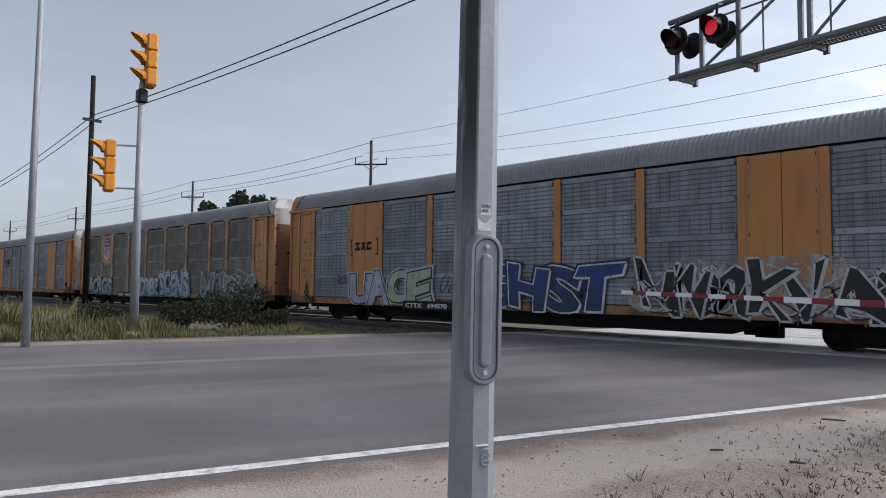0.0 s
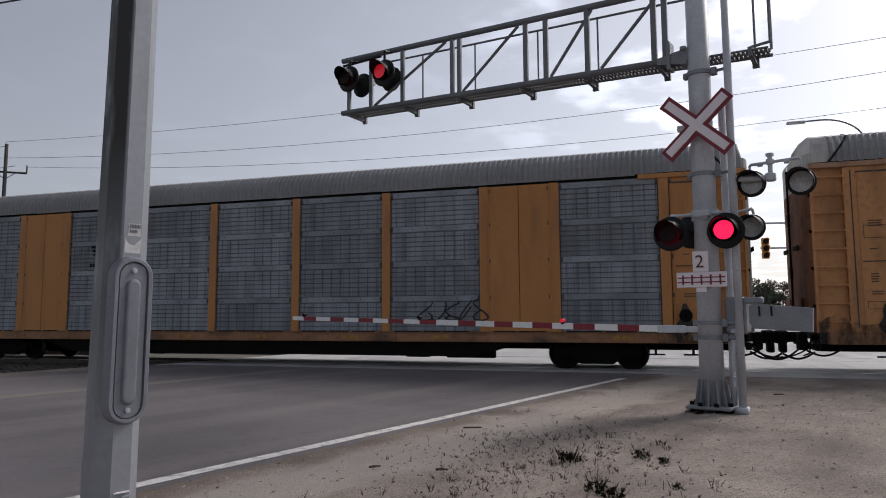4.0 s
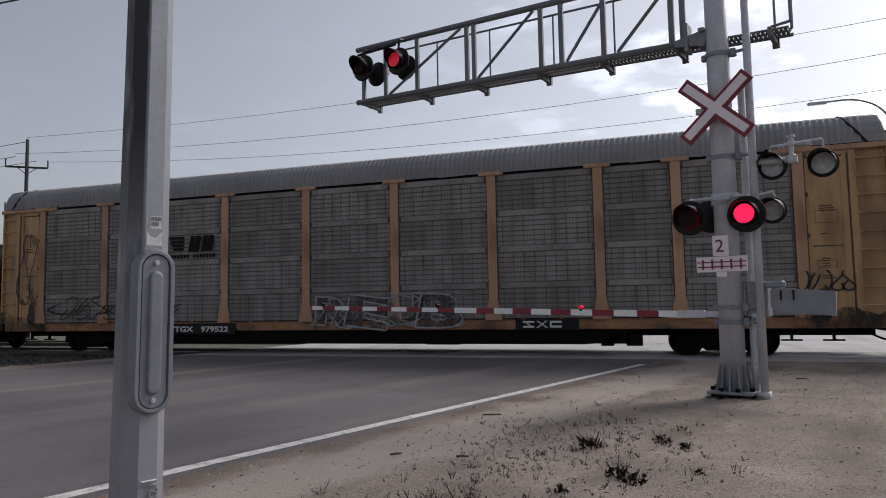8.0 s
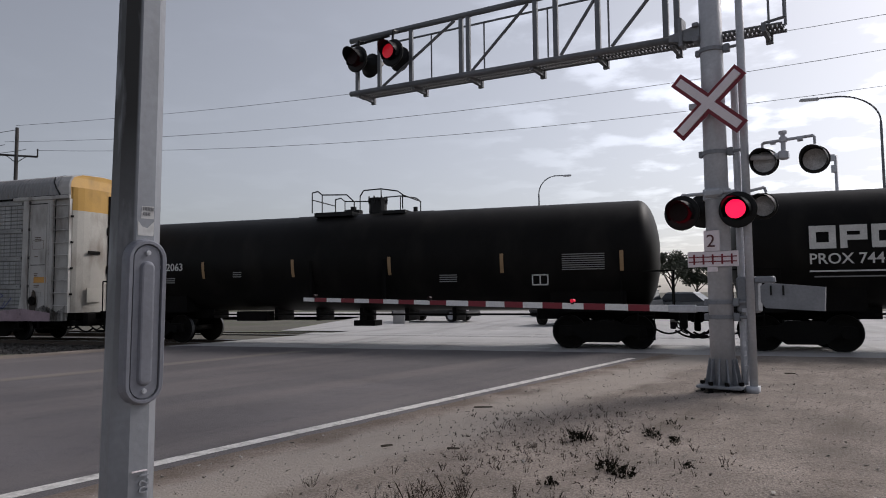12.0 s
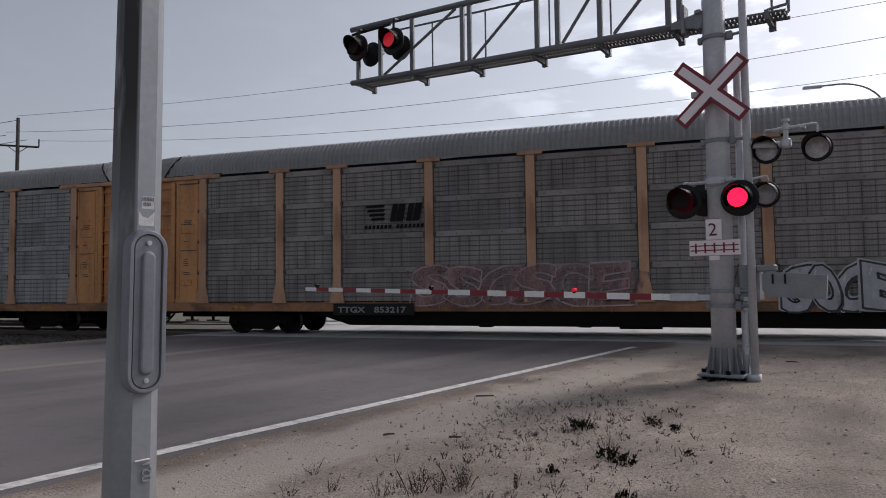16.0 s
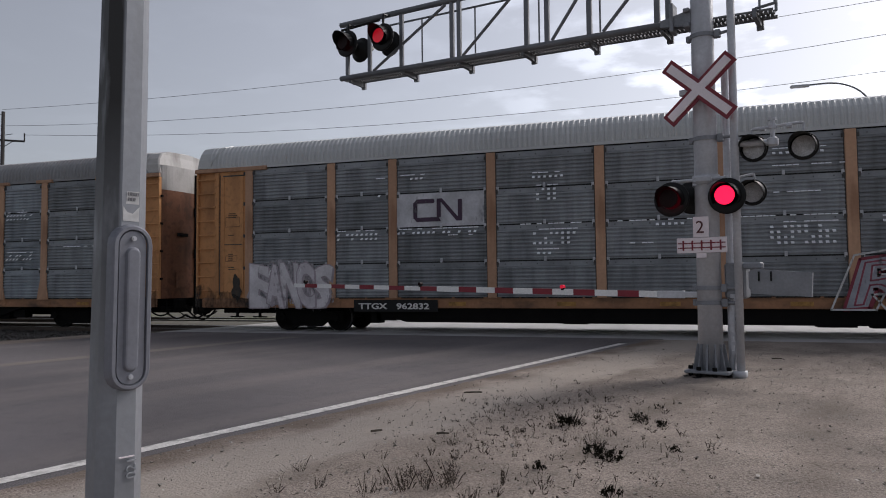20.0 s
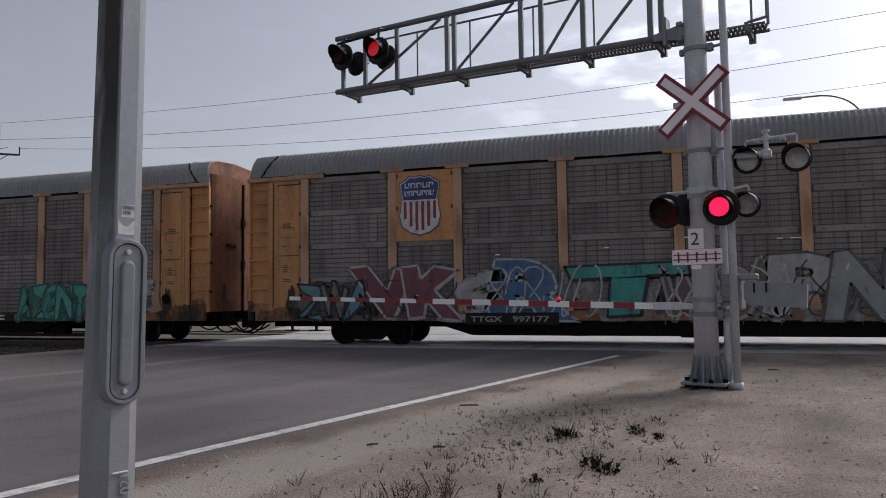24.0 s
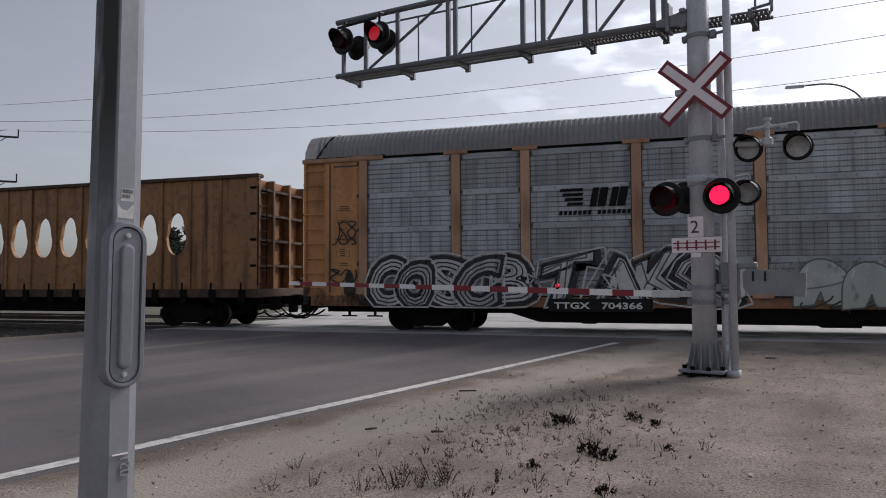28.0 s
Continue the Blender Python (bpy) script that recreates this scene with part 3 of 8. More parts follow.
track(TRACK, "rail_near")
track(TRACK + 4.5, "rail_far")
b = MB()
for x0, x1 in ((-400, -15.0), (70, 250)):
    b.prism([(14.6, -0.25), (15.5, -0.17), (25.4, -0.16), (26.6, -0.3)], "x", x0, x1)
setting("ballast", b, M_BALLAST, "dark crushed stone track bed")
# lumpy stones on the visible bed
b = MB()
rng = random.Random(4)
for i in range(4200):
    x = -15.4 - 34 * rng.random() ** 1.5
    y = rng.uniform(15.2, 18.8)
    z = -0.165 - 0.05 * max(0, 15.6 - y)
    s = rng.uniform(0.03, 0.075)
    p = [Vector((rng.uniform(-1, 1), rng.uniform(-1, 1), rng.uniform(-0.6, 1))).normalized() * s for _ in range(4)]
    c = Vector((x, y, z + s * 0.4))
    for t in ((0, 1, 2), (0, 2, 3), (0, 3, 1), (1, 3, 2)):
        b.face([c + p[q] for q in t])
ob = new("ballast_stones", b.mesh("ballast_stones", M_BALLAST))
tagged(ob, "loose dark crushed stones on the track bed", "ballast", kind="stuff")
tie = MB()
tie.box((-0.11, -1.3, -0.32), (0.11, 1.3, -0.145), 0, 0.02)
tie_me = tie.mesh("sleeper", M_TIE)
ties = thing("track_sleepers", (0, TRACK, 0), "row of dark creosoted timber sleepers under the rails", "sleepers")
for i in range(70):
    o = new("sleeper", tie_me)
    o.parent = ties
    o.location = (-15.8 - 0.52 * i, 0, 0)


# ---- the freight train ----
from collections import Counter

CAR_LEN = 27.25
M_REFLECT_D = mat("dull_yellow_strip", (0.36, 0.19, 0.045), 0.6, var=0.3, scale=5, fine=0.2, stain=(0.06, 0.04, 0.025), stain_amt=0.7, stain_scale=(6, 3, 6))
POSTS = [1.6, 4.4, 6.35, 9.25, 12.17, 15.08, 18.0, 20.9, 22.85, 25.65]
SIDE = -1.55                      # near side of a car, from the middle of the track
TRAIN = []                        # (thing, place of its left end at the start)
cache = {}


def panel_mesh(w, ribs, h=0.985, band=0.17):
    """One rack panel: flat strips parted by narrow grooves, a plain band with rivets on top, notches at both ends."""
    key = ("panel", round(w, 2), ribs, round(h, 2))
    if key not in cache:
        mb, prof = MB(), []
        z = 0.0
        pitch = (h - band) / ribs
        if ribs < 8:
            for i in range(ribs):
                prof += [(0.0, z), (0.0, z + pitch * 0.74), (0.018, z + pitch * 0.82), (0.018, z + pitch * 0.94)]
                z += pitch
        else:
            for i in range(ribs):
                prof += [(0.0, z), (0.0, z + pitch * 0.40), (-0.034, z + pitch * 0.55), (-0.034, z + pitch * 0.86)]
                z += pitch
        prof += [(0.0, z), (-0.012, z + 0.012), (-0.012, h - 0.02), (0.01, h)]
        for i, (a, b) in enumerate(zip(prof, prof[1:])):
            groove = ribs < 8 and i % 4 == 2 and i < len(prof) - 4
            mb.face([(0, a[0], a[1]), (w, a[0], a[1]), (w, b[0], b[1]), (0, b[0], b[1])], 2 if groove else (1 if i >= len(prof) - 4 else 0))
        mb.face([(0, 0.03, 0), (w, 0.03, 0), (w, 0, 0), (0, 0, 0)])
        mb.face([(0, -0.012, h), (w, -0.012, h), (w, 0.03, h), (0, 0.03, h)])
        n = max(3, int(w / 0.42))
        for i in range(n):
            x = w * (i + 0.5) / n
            mb.box((x - 0.016, -0.024, h - 0.11), (x + 0.016, -0.012, h - 0.075), 2)
        for x in (0.0, w - 0.045):
            mb.box((x, -0.016, h - 0.16), (x + 0.045, 0.0, h - 0.03), 2)
        cache[key] = mb.mesh("panel", [PANELS["grey"], BANDS["grey"], M_GROOVE])
    return cache[key]


def recolour(ob, *mats):
    for i, m in enumerate(mats):
        ob.material_slots[i].link = 'OBJECT'
        ob.material_slots[i].material = m
    return ob


EAVE = 5.10
ROOF = [(-1.54, EAVE), (-1.535, 5.37), (-1.475, 5.57), (-1.33, 5.76), (-0.95, 5.88), (0, 5.94), (0.95, 5.88), (1.33, 5.76), (1.475, 5.57), (1.54, EAVE)]
END = 0.33                        # how far the car ends stand out past the length over posts
HOOD = 0.12


def roof_mesh():
    if "roof" not in cache:
        mb, x, rings = MB(), HOOD, []
        while x < CAR_LEN - HOOD - 0.1:
            for dx, up in ((0, 0), (0.03, 0.011), (0.075, 0.011), (0.105, 0)):
                rings.append([(x + dx, y * (1 + up * (1.6 if abs(y) > 1.2 else 0.0)), z + up * (0.9 if 1.2 < abs(y) < 1.5 else 0.45)) for y, z in ROOF])
            x += 0.145
        rings.append([(CAR_LEN - HOOD, y, z) for y, z in ROOF])
        mb.loft(rings, 0, close=False, caps=False)
        mb.face([(HOOD, y, z) for y, z in ROOF])
        mb.face([(CAR_LEN - HOOD, y, z) for y, z in ROOF])
        cache["roof"] = mb.mesh("roof", M_ROOF)
    return cache["roof"]


def hood_mesh(s):
    """Smooth end section of the roof with a slanting dark seam, and the gable in front."""
    if ("hood", s) not in cache:
        mb, x = MB(), -END if s > 0 else CAR_LEN + END

        def ring(lo, hi, k):
            return [(x + s * (lo + (hi - lo) * min(1, (z - EAVE) / 0.62)), y * k, EAVE + (z - EAVE) * k) for y, z in ROOF]
        sec = [(0.0, 0.10, 0.975, 0), (0.04, 0.14, 1.0, 0), (0.40, 0.86, 1.006, 0), (0.41, 0.87, 1.022, 1), (0.47, 0.91, 1.022, 1), (0.48, 0.92, 1.0, 1)]
        for a, b in zip(sec, sec[1:]):
            mb.loft([ring(*a[:3]), ring(*b[:3])], b[3], close=False, caps=False)
        mb.face(ring(0.0, 0.10, 0.975), 2)
        mb.face([(x + s * 0.02, -1.5, 5.0), (x + s * 0.02, 1.5, 5.0), (x + s * 0.02, 1.5, EAVE + 0.06), (x + s * 0.02, -1.5, EAVE + 0.06)], 2)
        cache[("hood", s)] = mb.mesh("roof_hood", [M_ROOF, M_BLACK, M_PAINT])
    return cache[("hood", s)]


def wheel_mesh(r):
    key = ("wheel", r)
    if key not in cache:
        mb = MB()
        n = 24
        def ring(y, q):
            return [(q * math.cos(2 * math.pi * i / n), y, q * math.sin(2 * math.pi * i / n)) for i in range(n)]
        rings = [ring(-0.07, 0.06), ring(-0.07, 0.12), ring(-0.02, 0.2), ring(-0.035, r * 0.82), ring(-0.07, r * 0.86), ring(-0.07, r - 0.01)]
        mb.loft(rings, 0, caps=False)
        mb.loft([ring(-0.07, r - 0.01), ring(-0.06, r), ring(0.05, r)], 1, caps=False)
        mb.loft([ring(0.05, r), ring(0.055, r + 0.028), ring(0.075, r + 0.028), ring(0.075, 0.1)], 0, caps=False)
        mb.face(list(reversed(ring(-0.07, 0.06))), 0)
        cache[key] = mb.mesh("wheel", [M_WHEEL, M_TREAD], True)
    return cache[key]


def frame_mesh(r):
    key = ("side_frame", r)
    if key not in cache:
        mb = MB()
        for s in (-1, 1):
            y0, y1 = s * 0.98, s * 1.12
            mb.prism([(-1.15, r - 0.1), (-1.12, r + 0.16), (-0.62, r + 0.19), (-0.4, r + 0.30), (0.4, r + 0.30), (0.62, r + 0.19), (1.12, r + 0.16), (1.15, r - 0.1),
                      (0.68, r - 0.08), (0.42, r - 0.27), (-0.42, r - 0.27), (-0.68, r - 0.08)], "y", y0, y1)
            for x in (-0.89, 0.89):
                mb.tube((x, s * 0.95, r), (x, s * 1.19, r), 0.115, 12)
            for x in (-0.2, 0, 0.2):
                mb.tube((x, s * 1.02, r - 0.2), (x, s * 1.02, r + 0.14), 0.075, 8)
        mb.box((-0.2, -1.1, r - 0.05), (0.2, 1.1, r + 0.25))
        mb.tube((-0.89, -0.95, r), (-0.89, 0.95, r), 0.085, 8)
        mb.tube((0.89, -0.95, r), (0.89, 0.95, r), 0.085, 8)
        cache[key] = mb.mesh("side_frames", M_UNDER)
    return cache[key]


def truck(parent, x, r=0.42):
    t = part("truck", frame_mesh(r), None, parent)
    t.location = (x, 0, 0)
    for dx in (-0.89, 0.89):
        for s in (-1, 1):
            w = part("wheel", wheel_mesh(r), None, t)
            w.location = (dx, s * 0.79, r)
            w.rotation_euler = (0, 0, 0 if s < 0 else math.pi)
    return t


def coupler(parent, x, s):
    """Coupler, draft gear and the hanging brake hose at the end x, towards s."""
    key = ("coupler", s)
    if key not in cache:
        mb = MB()
        mb.box((0, -0.14, 0.72), (s * 0.45, 0.14, 0.98), 0, 0.03)
        mb.box((s * 0.4, -0.2, 0.68), (s * 0.74, 0.12, 1.02), 0, 0.05)
        mb.box((-s * 0.1, -1.2, 0.62), (s * 0.06, 1.2, 0.72), 0)
        mb.tube((s * 0.12, -1.35, 0.62), (s * 0.12, -0.4, 0.62), 0.02, 6)
        mb.path([(s * 0.1, -1.3, 0.95), (s * 0.16, -1.32, 0.5), (s * 0.3, -1.3, 0.44)], 0.018, 6)
        pts = [(s * (0.05 + 0.72 * q), -0.35 + 0.1 * q, 0.72 - 0.44 * math.sin(math.pi * q * 0.55)) for q in [i / 8 for i in range(9)]]
        mb.path(pts, 0.028, 6)
        pts = [(s * (0.0 + 0.8 * q), -0.7, 0.62 - 0.26 * math.sin(math.pi * q * 0.6)) for q in [i / 8 for i in range(9)]]
        mb.path(pts, 0.02, 6)
        for x0, x1, y, z, sag, r in ((-0.55, 0.2, -1.25, 0.60, 0.14, 0.026), (0.0, 0.72, -1.1, 0.52, 0.15, 0.028)):
            mb.path([(s * (x0 + (x1 - x0) * i / 8), y, z - sag * math.sin(math.pi * i / 8) - 0.04 * i / 8) for i in range(9)], r, 6)
        mb.box((s * 0.12, -1.0, 0.55), (s * 0.32, -0.6, 0.98), 0, 0.03)
        mb.box((s * 0.50, -0.5, 0.46), (s * 0.66, -0.1, 1.0), 0, 0.03)
        mb.box((-s * 0.12, -1.3, 0.56), (s * 0.02, -1.2, 0.74), 0, 0.02)
        cache[key] = mb.mesh("coupler", M_UNDER)
    o = part("coupler", cache[key], None, parent)
    o.location = (x, 0, 0)


GLYPHS = {}


def glyph(ch, fat):
    """Outline of one heavy letter, fitted to the unit square and widened by fat: points and faces."""
    if (ch, fat) not in GLYPHS:
        me = text_mesh(ch, 1.0, M_LETTER, "glyph", 0.045)
        ref = [(v.co.x, v.co.z) for v in me.vertices]
        x0, x1 = min(p[0] for p in ref), max(p[0] for p in ref)
        z0, z1 = min(p[1] for p in ref), max(p[1] for p in ref)
        bpy.data.meshes.remove(me)
        me = text_mesh(ch, 1.0, M_LETTER, "glyph", 0.045 + fat)
        front = min(v.co.y for v in me.vertices)
        pts = [((v.co.x - x0) / (x1 - x0), (v.co.z - z0) / (z1 - z0)) for v in me.vertices]
        faces = [tuple(f.vertices) for f in me.polygons if all(me.vertices[i].co.y < front + 1e-5 for i in f.vertices)]
        bpy.data.meshes.remove(me)
        GLYPHS[(ch, fat)] = (pts, faces)
    return GLYPHS[(ch, fat)]


SPRAY = {}


def worn(m, lo, hi):
    """Lets the surface below show where the coat is thin: patches stretched upright, and the grain of the spray."""
    n, l = m.node_tree.nodes, m.node_tree.links
    tc = next(q for q in n if q.type == 'TEX_COORD')
    outs = []
    for sc, d in (((2.6, 2.6, 1.1), 6.0), ((9.0, 9.0, 5.0), 2.0)):
        mp, nz = n.new("ShaderNodeMapping"), n.new("ShaderNodeTexNoise")
        mp.inputs["Scale"].default_value = sc
        nz.inputs["Scale"].default_value, nz.inputs["Detail"].default_value, nz.inputs["Roughness"].default_value = 1.0, d, 0.65
        l.new(tc.outputs["Object"], mp.inputs["Vector"])
        l.new(mp.outputs[0], nz.inputs["Vector"])
        outs.append(nz.outputs["Fac"])
    add = n.new("ShaderNodeMath")
    add.operation = 'MULTIPLY_ADD'
    add.inputs[1].default_value = 0.75
    l.new(outs[0], add.inputs[0])
    sc2 = n.new("ShaderNodeMath")
    sc2.operation = 'MULTIPLY'
    sc2.inputs[1].default_value = 0.25
    l.new(outs[1], sc2.inputs[0])
    l.new(sc2.outputs[0], add.inputs[2])
    mr = n.new("ShaderNodeMapRange")
    mr.inputs["From Min"].default_value, mr.inputs["From Max"].default_value = lo, hi
    l.new(add.outputs[0], mr.inputs["Value"])
    l.new(mr.outputs[0], n["Principled BSDF"].inputs["Alpha"])


MISTS = {}


def mist(rgb):
    """A thin cloudy undercoat."""
    if rgb not in MISTS:
        MISTS[rgb] = mat("spray_mist", rgb, 0.7, var=0.2, scale=1.5, fine=0.1, fscale=14)
        worn(MISTS[rgb], 0.40, 0.62)
    return MISTS[rgb]


def spray(rgb, low=None, z0=0.8, z1=1.9):
    """Sprayed paint; with low, it fades to a second colour towards the bottom."""
    key = (tuple(rgb), low, round(z0, 2), round(z1, 2)) if low else tuple(rgb)
    if key not in SPRAY:
        SPRAY[key] = mat("spray_paint", rgb, 0.6, var=0.2, scale=2.2, fine=0.1, fscale=16, stain=tuple(c * 0.55 for c in rgb), stain_amt=0.55,
                         stain_scale=(3, 1, 1.5))
        if low:
            n, l = SPRAY[key].node_tree.nodes, SPRAY[key].node_tree.links
            tc = next(q for q in n if q.type == 'TEX_COORD')
            src = n["Principled BSDF"].inputs["Base Color"].links[0].from_socket
            sp, nz, ad, mr, mx = (n.new("ShaderNode" + q) for q in ("SeparateXYZ", "TexNoise", "Math", "MapRange", "MixRGB"))
            l.new(tc.outputs["Object"], sp.inputs[0])
            l.new(tc.outputs["Object"], nz.inputs["Vector"])
            nz.inputs["Scale"].default_value = 1.6
            ad.operation = 'MULTIPLY_ADD'
            ad.inputs[1].default_value = 0.9
            l.new(nz.outputs["Fac"], ad.inputs[0])
            l.new(sp.outputs[2], ad.inputs[2])
            mr.inputs["From Min"].default_value, mr.inputs["From Max"].default_value = z0 + 0.45 + 0.7 * (z1 - z0), z0 + 0.45 + 0.15 * (z1 - z0)
            l.new(ad.outputs[0], mr.inputs["Value"])
            mx.inputs[2].default_value = (*low, 1)
            l.new(mr.outputs[0], mx.inputs[0])
            l.new(src, mx.inputs[1])
            l.new(mx.outputs[0], n["Principled BSDF"].inputs["Base Color"])
        worn(SPRAY[key], 0.27, 0.43)
    return SPRAY[key]


DOME = ([(0.02, 0.0), (0.40, 0.04), (0.5, 0.30), (0.58, 0.04), (0.98, 0.0)] + [(0.5 + 0.5 * math.cos(q * math.pi / 12), 0.42 + 0.58 * math.sin(q * math.pi / 12)) for q in range(13)],
        [tuple(range(18))])
WHITE, INK = (0.55, 0.55, 0.55), (0.02, 0.02, 0.025)


def graffiti(parent, x0, x1, z0, z1, word, outline, fills, seed, style="bubble", hollow=False, halo=None, back=None, edge=0.035, low=None, inner=None):
    """A sprayed word between x0 and x1: halo, shadow, outline and fill, each a coat over the last; one part a letter."""
    rng = random.Random(seed)
    n = len(word)
    w, sharp = (x1 - x0) / n, style == "jagged"
    mats = [spray(halo or outline), spray(outline)] + [spray(f, low, z0, z1) for f in fills] + [spray(tuple(min(0.62, c * 1.35 + 0.06) for c in fills[0]))]
    if back:
        # a cloudy undercoat behind the whole word
        mb = MB()
        pts = []
        m = 26
        for k in range(m):
            a = 2 * math.pi * k / m
            q = 1 + 0.16 * math.sin(3 * a + seed) + rng.uniform(-0.1, 0.1)
            ca, sa = math.cos(a), math.sin(a)
            pts.append(((x0 + x1) / 2 + (x1 - x0) * 0.53 * q * math.copysign(abs(ca) ** 0.6, ca), max(0.7, (z0 + z1) / 2 + (z1 - z0) * 0.50 * q * math.copysign(abs(sa) ** 0.6, sa))))
        mb.face([(x, SIDE - 0.0635, z) for x, z in pts])
        part("undercoat", mb, mist(back), parent, "cloudy sprayed undercoat")
    for i, ch in enumerate(word):
        if ch == " ":
            continue
        mb = MB()
        hh = (z1 - z0) * rng.uniform(0.86, 1.0)
        ww = w * rng.uniform(1.12, 1.28)
        ox, oz = x0 + w * i - (ww - w) / 2, z0 + rng.uniform(0, z1 - z0 - hh)
        lean, bow, ph, wv = rng.uniform(-0.1, 0.2), rng.uniform(-0.14, 0.14), rng.uniform(0, 6.28), rng.uniform(0.02, 0.06)
        taper = rng.uniform(-0.22, 0.22)

        def put(u, v, y, dx=0.0, dz=0.0):
            cu = (u - 0.5) * (1 + taper * (v - 0.5)) + 0.5
            if sharp:
                cu += 0.13 * math.copysign(abs(math.sin(2.3 * v * math.pi + ph)) ** 2, math.sin(2.3 * v * math.pi + ph))
                v += 0.10 * math.sin(4.0 * u + ph)
            a = cu + lean * (v - 0.5) + wv * math.sin(5 * v + ph)
            b = v + bow * (u - 0.5) + wv * math.sin(4 * u + ph)
            return (ox + a * ww + dx, y, max(0.71, oz + b * hh + dz))

        y = SIDE - 0.066 - 0.004 * (i % 2)
        fat0 = 0.0 if sharp or hollow or style == "dome" else 0.016

        def stroke(pts, faces, dy, t, mi):
            edges = Counter(tuple(sorted((f[k], f[(k + 1) % len(f)]))) for f in faces for k in range(len(f)))
            for (a, b), c in edges.items():
                if c == 1:
                    p, q = put(*pts[a], y + dy), put(*pts[b], y + dy)
                    d = math.hypot(q[0] - p[0], q[2] - p[2]) or 1
                    sx, sz, ux, uz = -(q[2] - p[2]) / d * t, (q[0] - p[0]) / d * t, (q[0] - p[0]) / d * t * 0.6, (q[2] - p[2]) / d * t * 0.6
                    mb.face([(p[0] - sx - ux, p[1], p[2] - sz - uz), (q[0] - sx + ux, p[1], q[2] - sz + uz), (q[0] + sx + ux, p[1], q[2] + sz + uz), (p[0] + sx - ux, p[1], p[2] + sz - uz)], mi)

        pts, faces = DOME if style == "dome" else glyph(ch, fat0)
        if halo:
            for f in glyph(ch, fat0 + 0.05)[1]:
                mb.face([put(*glyph(ch, fat0 + 0.05)[0][k], y) for k in f], 0)
        if hollow:
            mats[2] = mist(fills[0])
        elif style != "dome":
            for f in faces:
                mb.face([put(*pts[k], y - 0.0009, 0.05, -0.05) for k in f], 1)
        for f in faces:
            mb.face([put(*pts[k], y - 0.0022) for k in f], 2 if hollow else 2 + i % len(fills))
        stroke(pts, faces, -0.003, 0.6 * edge + 0.012, 1)
        if inner:
            stroke(*glyph(ch, -0.055), -0.0035, 0.02, len(mats))
            stroke(*glyph(ch, 0.10), -0.0038, 0.022, len(mats) + 1)
        if not hollow and not sharp:
            q = put(0.22, 0.78, y - 0.003)
            mb.face([(q[0] + a, q[1], q[2] + b) for a, b in ((-0.03, -0.08), (0.0, -0.1), (0.05, 0.06), (0.02, 0.09))], len(mats) - 1)
        # runs of paint
        for _ in range(2):
            q = put(rng.random(), 0.0, y - 0.0015)
            d = rng.uniform(0.04, 0.14)
            mb.face([(q[0], q[1], q[2]), (q[0] + 0.016, q[1], q[2]), (q[0] + 0.01, q[1], max(0.6, q[2] - d))], 1)
        part("sprayed_letter", mb, mats + ([spray(inner), spray(WHITE)] if inner else []), parent, "sprayed letter-like shape")


def scribble(parent, x0, x1, z0, z1, rgb, seed, n=5):
    """A thin sprayed tag: a few looping strokes."""
    rng = random.Random(seed)
    mb = MB()
    w = (x1 - x0) / n
    for i in range(n):
        cx, cz = x0 + w * (i + 0.5), (z0 + z1) / 2
        ph, m1 = rng.uniform(0, 6.28), rng.choice((1, 2, 3))
        pts = [(cx + w * 0.55 * math.sin(m1 * a + ph), cz + (z1 - z0) * 0.48 * math.cos(a + ph * 0.5)) for a in [q * 0.42 for q in range(rng.randrange(9, 15))]]
        for (ax, az), (bx, bz) in zip(pts, pts[1:]):
            d = math.hypot(bx - ax, bz - az) or 1
            nx, nz = -(bz - az) / d * 0.022, (bx - ax) / d * 0.022
            y = SIDE - 0.072
            mb.face([(ax - nx, y, az - nz), (bx - nx, y, bz - nz), (bx + nx, y, bz + nz), (ax + nx, y, az + nz)])
    return tagged(part("tag", mb, spray(rgb), parent, "thin sprayed tag"), kind="stuff")


def plate_text(parent, x, z, body, size, m=None, plate=None, y=None):
    """A stencilled number, on its dark plate where it has one."""
    y = SIDE - 0.078 if y is None else y
    words = [text_mesh(w, size * (0.88 if plate else 1), m or M_LETTER, "lettering", 0.006) for w in body.split()]
    wide = [max(v.co.x for v in me.vertices) for me in words]
    gap = size * (0.75 if plate else 0.3)
    k = (plate - 0.25) / (sum(wide) + gap * (len(words) - 1)) if plate else 1.0
    at = 0.0
    for me, w in zip(words, wide):
        for v in me.vertices:
            v.co.x *= k
        o = part("lettering", me, None, parent)
        o.location = (x + at, y - 0.012, z)
        at += (w + gap) * k
    if plate:
        mb = MB()
        mb.box((x - 0.15, y - 0.006, z - 0.08), (x + plate, y + 0.01, z + size * 0.72 + 0.07))
        part("stencil_patch", mb, M_BLACK, parent, "black stencil patch")


def shapes(parent, name, polys, mats, label, y=None):
    mb = MB()
    y = SIDE - 0.035 if y is None else y
    for i, (pts, mi) in enumerate(polys):
        mb.face([(x, y - 0.0006 * i, z) for x, z in pts], mi)
    return part(name, mb, mats, parent, label)


def rect(x0, z0, x1, z1, lean=0.0):
    return [(x0, z0), (x1, z0), (x1 + lean, z1), (x0 + lean, z1)]


